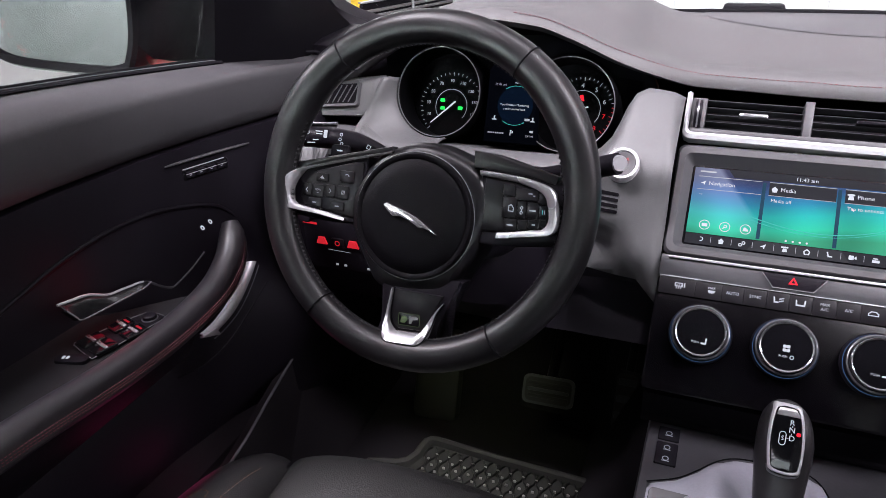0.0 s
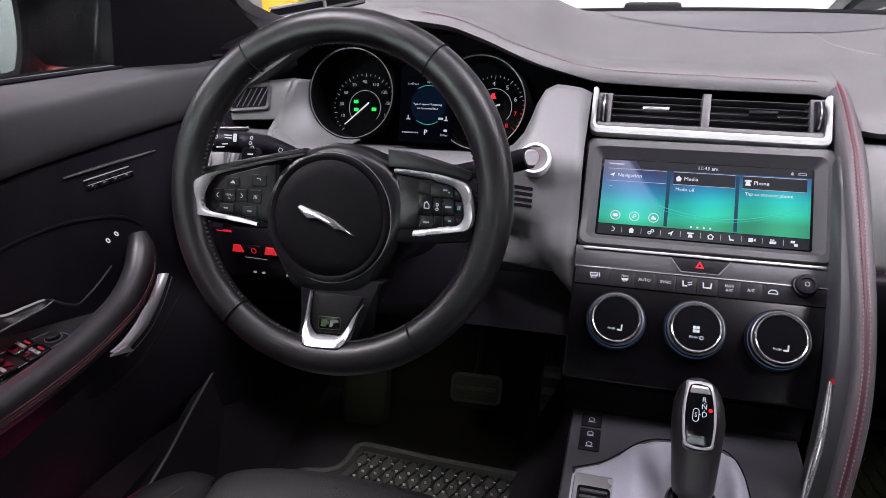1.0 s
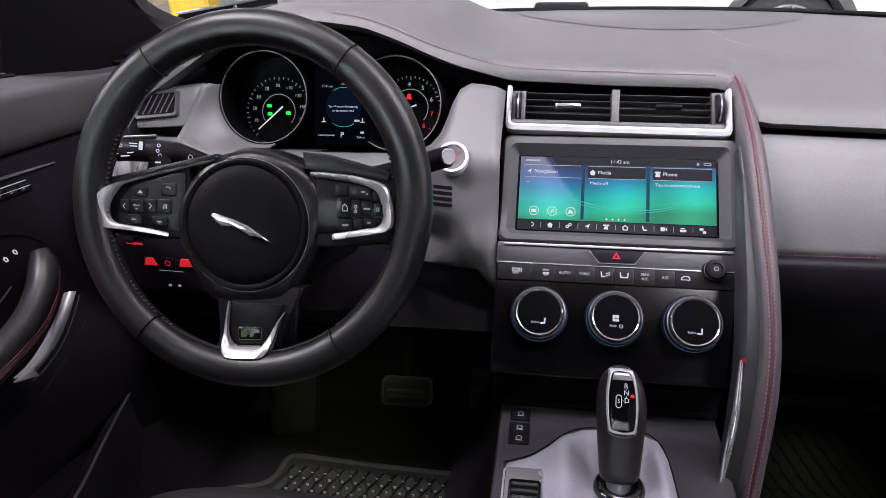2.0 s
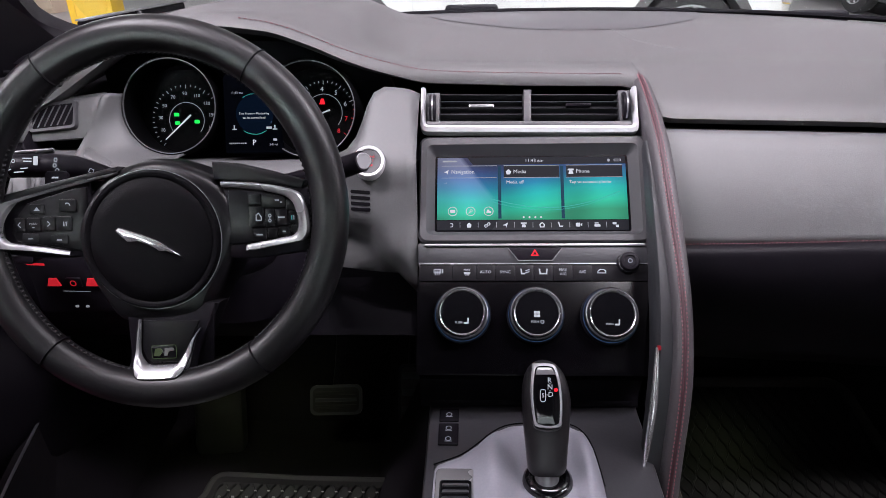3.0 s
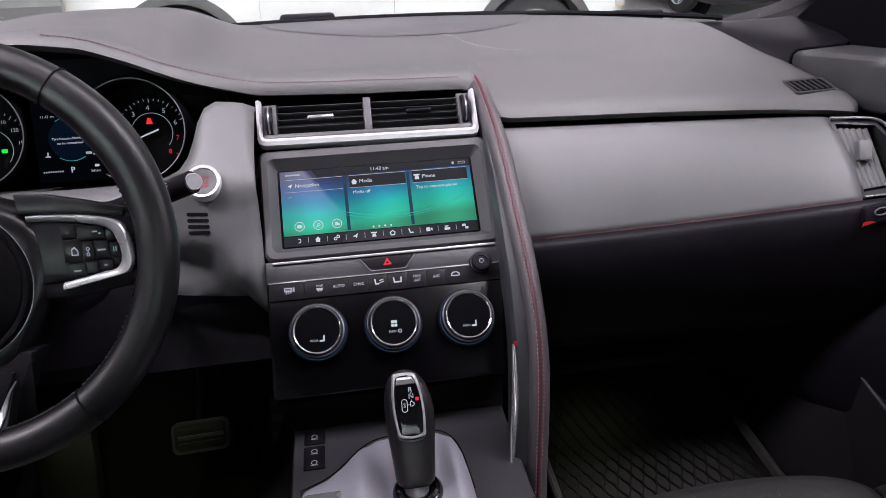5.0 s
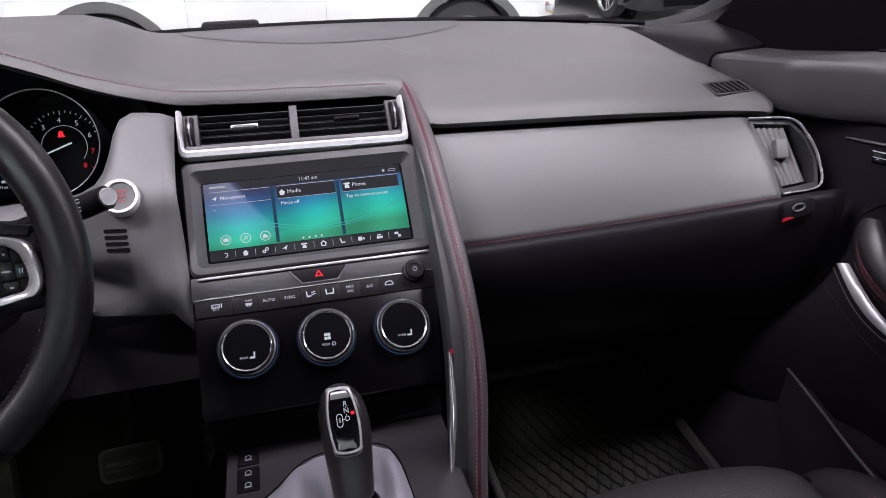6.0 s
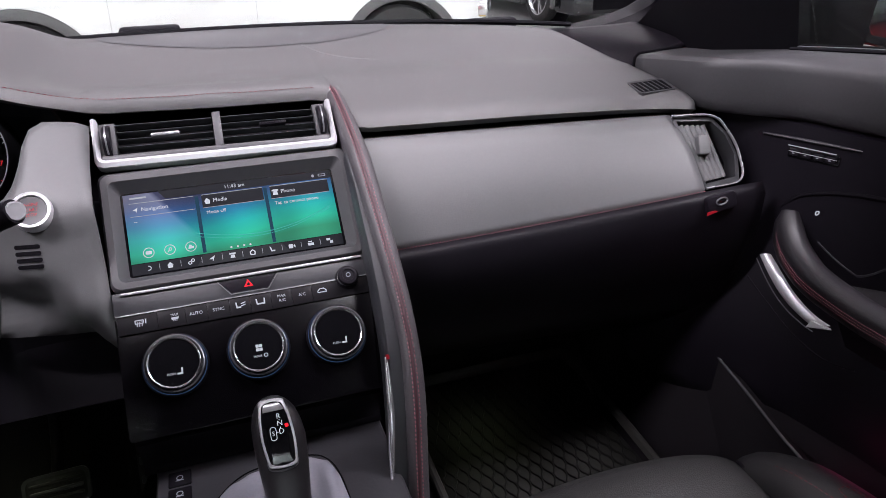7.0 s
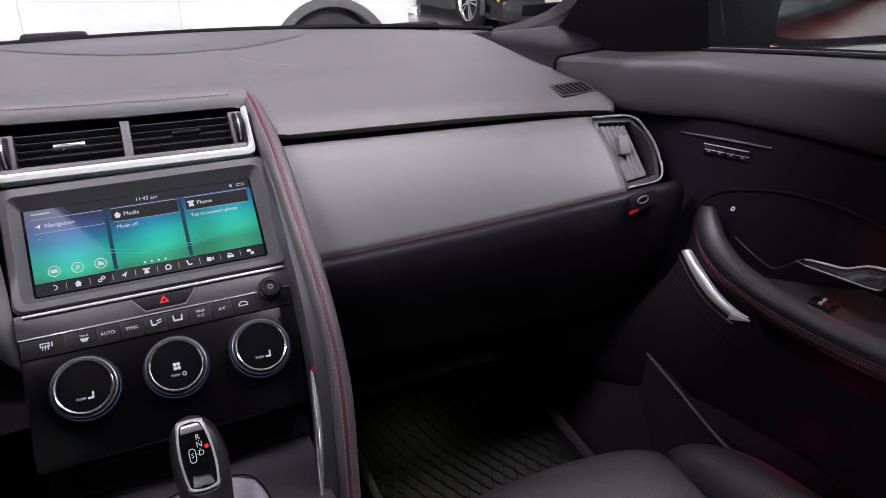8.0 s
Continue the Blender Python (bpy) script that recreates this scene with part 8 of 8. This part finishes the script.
def sill(sx):
    m = np.array([sx, 1, 1])
    t = thing("sill_trim", "black sill with a thin bright edge by the footwell", "sill trim", (sx * 0.67, 0.6, 0.6), "sill trims")
    path = spline(np.array([(0.700, 0.895, 0.667), (0.675, 0.77, 0.662), (0.648, 0.63, 0.655), (0.640, 0.45, 0.652), (0.64, -0.2, 0.65)]) * m, 30)
    part("bright_edge", sweep("bright_edge", path, oval(0.0020, 0.0018, 8)), DULL_RING, t, "thin worn metal edge")
    rows = [[p + np.array([0, 0, -0.24]), p + np.array([0, 0, -0.002]), p + np.array([sx * 0.02, 0, -0.012]), p + np.array([sx * 0.05, 0, -0.10])] for p in path]
    part("sill_body", loft("sill_body", rows), CARPET, t, "black sill body")


for sx in (-1, 1):
    door(sx)
    end_trim(sx)
    sill(sx)


def door_mirror(sx):
    m = np.array([sx, 1, 1])
    t = thing("door_mirror", "door mirror with dark housing on a red foot outside the window", "mirror", (sx * 0.98, 0.9, 1.15), "door mirrors")
    yaw = 8 if sx < 0 else 33
    f = Face(np.array((1.010 if sx < 0 else 1.008, 0.852, 1.205 if sx < 0 else 1.212)) * m, (math.cos(radians(yaw)), sx * math.sin(radians(yaw)) * -1, 0), (0, 0.07 if sx < 0 else 0.05, 1))
    outline = [(-0.135, 0.07), (-0.127, -0.035), (-0.108, -0.058), (-0.06, -0.071), (0.085, -0.080), (0.115, -0.062), (0.130, 0.0), (0.128, 0.07), (0.10, 0.095), (-0.11, 0.095)]
    if sx > 0:
        outline = [(-a, b) for a, b in outline]
        outline = outline[::-1]
    poly = [tuple(p) for p in spline(np.array(outline + outline[:1]), 48)[:-1]]
    rows = [[f.p(a, b, 0.0) for a, b in inset(poly, -0.013)], [f.p(a, b, 0.009) for a, b in inset(poly, -0.010)], [f.p(a, b, 0.006) for a, b in poly], [f.p(a, b, -0.006) for a, b in poly]]
    part("mirror_rim", loft("mirror_rim", rows, close_v=True), SAIL_BLACK, t, "black mirror rim")
    part("mirror_glass", mesh_of("mirror_glass", [f.p(a, b, 0.0) for a, b in poly], [tuple(range(len(poly)))]), MIRROR, t, "mirror glass")
    rows = [[f.p(a * k, b * k, z) for a, b in inset(poly, -0.014)] for k, z in ((1.0, 0.002), (1.02, -0.03), (0.92, -0.07), (0.6, -0.10), (0.2, -0.108))]
    part("housing", loft("housing", rows, close_v=True, caps=True), GLOSS, t, "black mirror housing")
    # black inner arm between glass and window, red foot below it
    arm = [[np.array(p) * m for p in ((x, y, z0), (x, y + 0.05, z0 - 0.004), (x, y + 0.06, z1), (x, y, z1), (x, y - 0.008, 0.5 * (z0 + z1)))] for x, y, z0, z1 in ((0.772, 0.925, 1.118, 1.30), (0.83, 0.915, 1.120, 1.305), (0.885 if sx < 0 else 0.897, 0.900, 1.128 if sx < 0 else 1.112, 1.31), (0.905, 0.880, 1.138, 1.31), (0.93, 0.872, 1.140, 1.30))[:5 if sx < 0 else 3]]
    part("arm", loft("arm", arm, close_v=True, caps=True), SAIL_BLACK, t, "glossy black mirror arm")
    foot = [[np.array(p) * m for p in ((x, y, z0), (x, y + 0.05, z0), (x, y + 0.05, z1), (x, y, z1))] for x, y, z0, z1 in ((0.868, 0.945, 1.09, 1.138), (0.905, 0.935, 1.095, 1.134), (0.940, 0.925, 1.10, 1.130))]
    part("foot", loft("foot", [[p - np.array([0, 0, 0.0 if sx < 0 else 0.03]) for p in r] for r in foot], close_v=True, caps=True), RED_PAINT, t, "red painted mirror foot")


for sx in (-1, 1):
    door_mirror(sx)


def outer_skin(sx):
    """The red body side with its wheel arches, and the wheels in them."""
    m = np.array([sx, 1, 1])
    axles, ra = (1.43, -1.25), 0.40
    lip = [c - ra * math.cos(math.pi * k / 20) for c in axles for k in range(21)]
    rows = []
    for y in np.unique(np.round(np.r_[np.linspace(-2.1, 2.12, 44), lip], 4)):
        d = min(abs(y - c) for c in axles)
        foot = 0.36 + math.sqrt(max(0.0, ra * ra - d * d)) if d < ra else 0.30
        k = max(0.0, (y - 1.35) / 0.85)
        top = belt_z(y) - 0.012 if y < 0.9 else float(np.interp(y, (0.9, 1.35), (1.115, 1.084))) if y < 1.35 else 1.084 - 0.20 * k * k - 0.06 * k
        if y < -1.2:
            top -= 0.25 * (-1.2 - y) ** 2
        tuck = 0.16 * max(0.0, (abs(y) - 1.65) / 0.47) ** 2
        levels = [(0.835, top), (0.875, top - 0.035)] + [(0.93 + 0.015 * math.sin(math.pi * w), (top - 0.12) * (1 - w) + foot * w) for w in np.linspace(0, 1, 7)] + [(0.84, foot + 0.004)]
        rows.append([np.array((x - tuck, y, z)) * m for x, z in levels])
    single("body_side", loft("body_side", rows), RED_PAINT, "glossy red outer body side of the car", "body side", kind="structure", thick=0.008, sharp=50)
    for c in axles:
        w = thing("road_wheel", "black tyre on a bright alloy wheel under the red car", "wheel", (sx * 0.90, c, 0), "wheels of the red car")
        wheel_outside(Face((sx * 0.90, c, 0.355), (0, sx, 0), (0, 0, 1)), 0.355, w, SATIN)


def car_ends():
    """Nose, tail and roof skin of the car that the camera sits in."""
    for name, y0, zt, s in (("front_end", 2.12, 0.84, 1), ("rear_end", -2.1, 0.90, -1)):
        rows = []
        for x in np.linspace(-0.70, 0.70, 17):
            e = 0.10 * (1 - (x / 0.70) ** 2)
            rows.append([(x, y0 - s * 0.10 + s * e, zt + 0.03), (x, y0 - s * 0.02 + s * e, zt), (x, y0 + s * (0.04 + e), 0.62), (x, y0 + s * (0.03 + e), 0.42), (x, y0 - s * 0.06 + s * e, 0.26)])
        single(name, loft(name, rows), RED_PAINT, "red painted end of the car body", "body", kind="structure", thick=0.01)
    rows = [[(x, -1.32, 1.045), (x, -1.6, 1.03), (x, -2.0, 0.93)] for x in np.linspace(-0.80, 0.80, 9)]
    single("tail_deck", loft("tail_deck", rows), RED_PAINT, "red tail panel below the rear window", "body", kind="structure", thick=0.01)
    single("roof_skin", slab("roof_skin", Face((0, 0, 1.652), (1, 0, 0), (0, 1, 0)), rounded(-0.63, -1.25, 0.63, 0.58, 0.10), 0.0, 0.02, 0.015), RED_PAINT, "red painted roof of the car", "roof", kind="structure")


for sx in (-1, 1):
    outer_skin(sx)
car_ends()


# ---------------------------------------------------------------- seats, pedals, mats
def seat(sx):
    m = np.array([sx, 1, 1])
    cx = 0.385
    t = thing("front_seat", "black perforated leather front seat with dark stitched bolsters", "seat", (sx * cx, 0.4, 0.42), "front seats")

    rows = []
    prof = [(0.690, 0.50), (0.715, 0.56), (0.722, 0.61), (0.715, 0.640), (0.695, 0.655), (0.66, 0.661), (0.60, 0.660), (0.50, 0.650), (0.35, 0.630), (0.20, 0.618), (0.08, 0.625)]
    for a in np.linspace(-1, 1, 25):
        x = cx + 0.192 * a
        drop = 0.016 * abs(a) ** 5
        back = 0.018 * a * a
        rows.append([np.array((x, y - back, z - drop + 0.004 * (1 - a * a))) * m for y, z in spline(np.array(prof), 36)])
    part("cushion", loft("cushion", rows), PERFORATED, t, "perforated black leather cushion", thick=0.02)
    for s in (-1, 1):
        path = spline(np.array([(cx + s * 0.206, 0.662, 0.570), (cx + s * 0.214, 0.658, 0.620), (cx + s * 0.222, 0.608, 0.648), (cx + s * 0.226, 0.52, 0.667), (cx + s * 0.228, 0.38, 0.682), (cx + s * 0.226, 0.22, 0.684), (cx + s * 0.220, 0.08, 0.68)]) * m, 40)
        part("side_bolster", sweep("side_bolster", path, oval(0.042, 0.036, 20, 2.3), scales=[min(1, 0.62 + k / 22) for k in range(40)]), SEAT, t, "raised leather side bolster")
        line = [p + np.array([-s * sx * 0.020, 0.0, 0.0330]) for p in path[6:]]
        stitches("bolster_stitching", line, t, 0.0045, 0.0025, 0.0012, material=shader("brown_thread", (0.10, 0.055, 0.03), 0.8, grain=0.3, scale=60) if s * sx < 0 else STITCH)
        if s > 0:
            # perforated inset with a double sewn edge on the outer bolster
            tp = frames(path, (0, 0, 1))[3]
            rows = []
            for k in range(11, 40):
                half = 0.62 * min(1.0, math.sqrt((k - 10.6) / 9))
                rows.append([path[k] + 0.0365 * (math.sin(w) * np.array([1, 0, 0]) * 1.15 + math.cos(w) * tp[k]) for w in np.linspace(-half * 1.2, half * 0.9, 9)])
            part("inset", loft("inset", rows), PERFORATED, t, "perforated leather inset")
            rim_line = [r[0] for r in rows[::-1]] + [r[-1] for r in rows]
            stitches("inset_stitching", [p + np.array([0, 0, 0.001]) for p in rim_line], t, 0.0045, 0.0022, 0.0012, material=STITCH if sx > 0 else shader("brown_thread", (0.16, 0.09, 0.05), 0.8, grain=0.3, scale=60))
        pipe = [np.array((cx + s * 0.1915, y - 0.020, z - 0.013)) * m for y, z in spline(np.array(prof), 36)[8:]]
        part("seam", tube("seam", pipe, 0.0024, 8), BLACK_LEATHER, t)
    back = []
    for a in np.linspace(-1, 1, 17):
        back.append([np.array((cx + (0.245 - 0.05 * max(0, k - 0.6)) * a, 0.075 - 0.16 * k - 0.03 * (1 - a * a) - 0.02 * math.sin(3 * k), 0.62 + 0.60 * k)) * m for k in np.linspace(0, 1, 14)])
    part("backrest", loft("backrest", back), SEAT, t, "black leather backrest", thick=0.10)
    part("base", slab("base", Face((sx * cx, 0.36, 0.42), (1, 0, 0), (0, 1, 0)), rounded(-0.22, -0.30, 0.22, 0.30, 0.04), -0.01, 0.19, 0.01), DARK_PLASTIC, t, "dark seat base")


def pedals():
    t = thing("brake_pedal", "rubber brake pedal with a dull metal edge", "pedal", (-0.325, 1.12, 0.5), "pedals")
    f = Face((-0.325, 1.10, 0.503), (1, 0, 0.04), (0, 0.55, 0.83))
    part("pad", slab("pad", f, rounded(-0.047, -0.026, 0.047, 0.026, 0.012), -0.012, 0.0, 0.003), RUBBER, t)
    part("metal_edge", rim_frame("metal_edge", f, [(rounded(-0.048, -0.027, 0.048, 0.027, 0.012), -0.004), (rounded(-0.048, -0.027, 0.048, 0.027, 0.012), 0.002), (rounded(-0.043, -0.022, 0.043, 0.022, 0.010), 0.002)]), BEZEL, t, "dull metal edge")
    for k in (-1, 0, 1):
        part("grip_rib", slab("grip_rib", f, rounded(-0.038, 0.012 * k - 0.003, 0.038, 0.012 * k + 0.003, 0.002), 0.0, 0.0035, 0.001), BEZEL if k == 0 else RUBBER, t)
    part("arm", tube("arm", spline([f.p(0, 0.01, -0.012), f.p(0, 0.10, -0.05), (-0.325, 1.26, 0.72)], 10), 0.010), PLASTIC, t)
    t = thing("accelerator_pedal", "narrow accelerator pedal with metal edge", "pedal", (-0.19, 1.12, 0.5), "pedals")
    f = Face((-0.187, 1.10, 0.520), (1, 0, 0), (0, 0.55, 0.83))
    part("pad", slab("pad", f, rounded(-0.022, -0.055, 0.022, 0.050, 0.010), -0.012, 0.0, 0.003), RUBBER, t)
    part("metal_edge", rim_frame("metal_edge", f, [(rounded(-0.023, -0.056, 0.023, 0.051, 0.010), -0.004), (rounded(-0.023, -0.056, 0.023, 0.051, 0.010), 0.002), (rounded(-0.018, -0.051, 0.018, 0.046, 0.008), 0.002)]), PLASTIC, t)
    for k in range(3):
        part("grip_rib", slab("grip_rib", f, rounded(-0.015, -0.035 + 0.03 * k, 0.015, -0.023 + 0.03 * k, 0.002), 0.0, 0.003, 0.001), BEZEL, t)
    part("arm", tube("arm", spline([f.p(0, 0.03, -0.012), f.p(0, 0.12, -0.05), (-0.187, 1.28, 0.72)], 10), 0.008), PLASTIC, t)
    t = thing("foot_rest", "dark padded foot rest in the driver's footwell", "foot rest", (-0.54, 1.1, 0.45))
    f = Face((-0.545, 1.09, 0.48), (1, 0.1, 0), (0, 0.45, 0.89))
    part("pad", slab("pad", f, rounded(-0.045, -0.08, 0.045, 0.10, 0.015), -0.03, 0.0, 0.008), RUBBER, t)


def floor_mat(name, label, outline, ribs, studs, slope):
    """A rubber mat of that outline: a raised edge, wavy ribs that form leaf-shaped cells, and small studs."""
    xs, ys = [p[0] for p in outline], [p[1] for p in outline]
    t = thing(name, label, "floor mat", (sum(xs) / len(xs), sum(ys) / len(ys), 0.42), "floor mats")

    def lift(y):
        return 0.424 + max(0.0, y - 1.03) * slope

    rows = [[(a, b, lift(b)) for a, b in outline], [(a, b, lift(b) + 0.013) for a, b in outline], [(a, b, lift(b) + 0.015) for a, b in inset(outline, 0.004)], [(a, b, lift(b) + 0.013) for a, b in inset(outline, 0.011)], [(a, b, lift(b) + 0.004) for a, b in inset(outline, 0.015)]]
    part("raised_edge", loft("raised_edge", rows, close_v=True), RUBBER, t)
    if slope:
        sheet = [[(a, b, lift(b) + 0.004) for b in np.linspace(min(ys) + 0.012, max(ys) - 0.012, 30)] for a in np.linspace(min(xs) + 0.012, max(xs) - 0.012, 4)]
        part("base", loft("base", sheet), RUBBER, t, thick=0.003)
    else:
        part("base", loft("base", [[(a, b, lift(b)) for a, b in inset(outline, 0.012)], [(a, b, lift(b) + 0.004) for a, b in inset(outline, 0.012)]], close_v=True, caps=True), RUBBER, t)
    x0, x1, y0, y1 = ribs
    x, k = x0, 0
    while x < x1:
        path = [(x + 0.0046 * math.copysign(abs(math.sin(v / 0.026 * math.pi)) ** 0.7, math.sin(v / 0.026 * math.pi)) * (1 if k % 2 else -1), v, lift(v) + 0.004) for v in np.arange(y0, y1, 0.0052)]
        part("rib", sweep("rib", path, [(-0.0015, 0), (0.0015, 0), (0.0008, 0.0035), (-0.0008, 0.0035)]), MAT_RIB, t)
        x += 0.0115
        k += 1
    if studs:
        for i in range(int((x1 - x0) / 0.0115)):
            for j in range(int((y1 - y0) / 0.026)):
                c = (x0 + 0.0058 + 0.0115 * i, y0 + 0.013 + 0.026 * j + (0.013 if i % 2 else 0.0))
                if c[1] < y1 - 0.004:
                    part("stud", slab("stud", Face((c[0], c[1], lift(c[1]) + 0.004), (1, 0, 0), (0, 1, 0)), rounded(-0.0024, -0.0013, 0.0024, 0.0013, 0.0008, 2), 0.0, 0.0040, 0.0010), STUD, t)


for sx in (-1, 1):
    seat(sx)
pedals()
floor_mat("driver_mat", "black rubber driver's mat with raised studs on the carpet", [(-0.200, 0.48), (-0.200, 0.955), (-0.206, 0.972), (-0.222, 0.978), (-0.36, 0.980), (-0.500, 0.987), (-0.514, 0.984), (-0.524, 0.974), (-0.527, 0.958), (-0.528, 0.938), (-0.536, 0.920), (-0.552, 0.910), (-0.580, 0.904), (-0.600, 0.896), (-0.606, 0.87), (-0.600, 0.48)], (-0.506, -0.225, 0.69, 0.966), True, 0.0)
floor_mat("passenger_mat", "black rubber passenger's mat with wavy raised ribs", rounded(0.245, 0.55, 0.63, 1.19, 0.05, 6), (0.265, 0.61, 0.60, 1.175), False, 0.35)
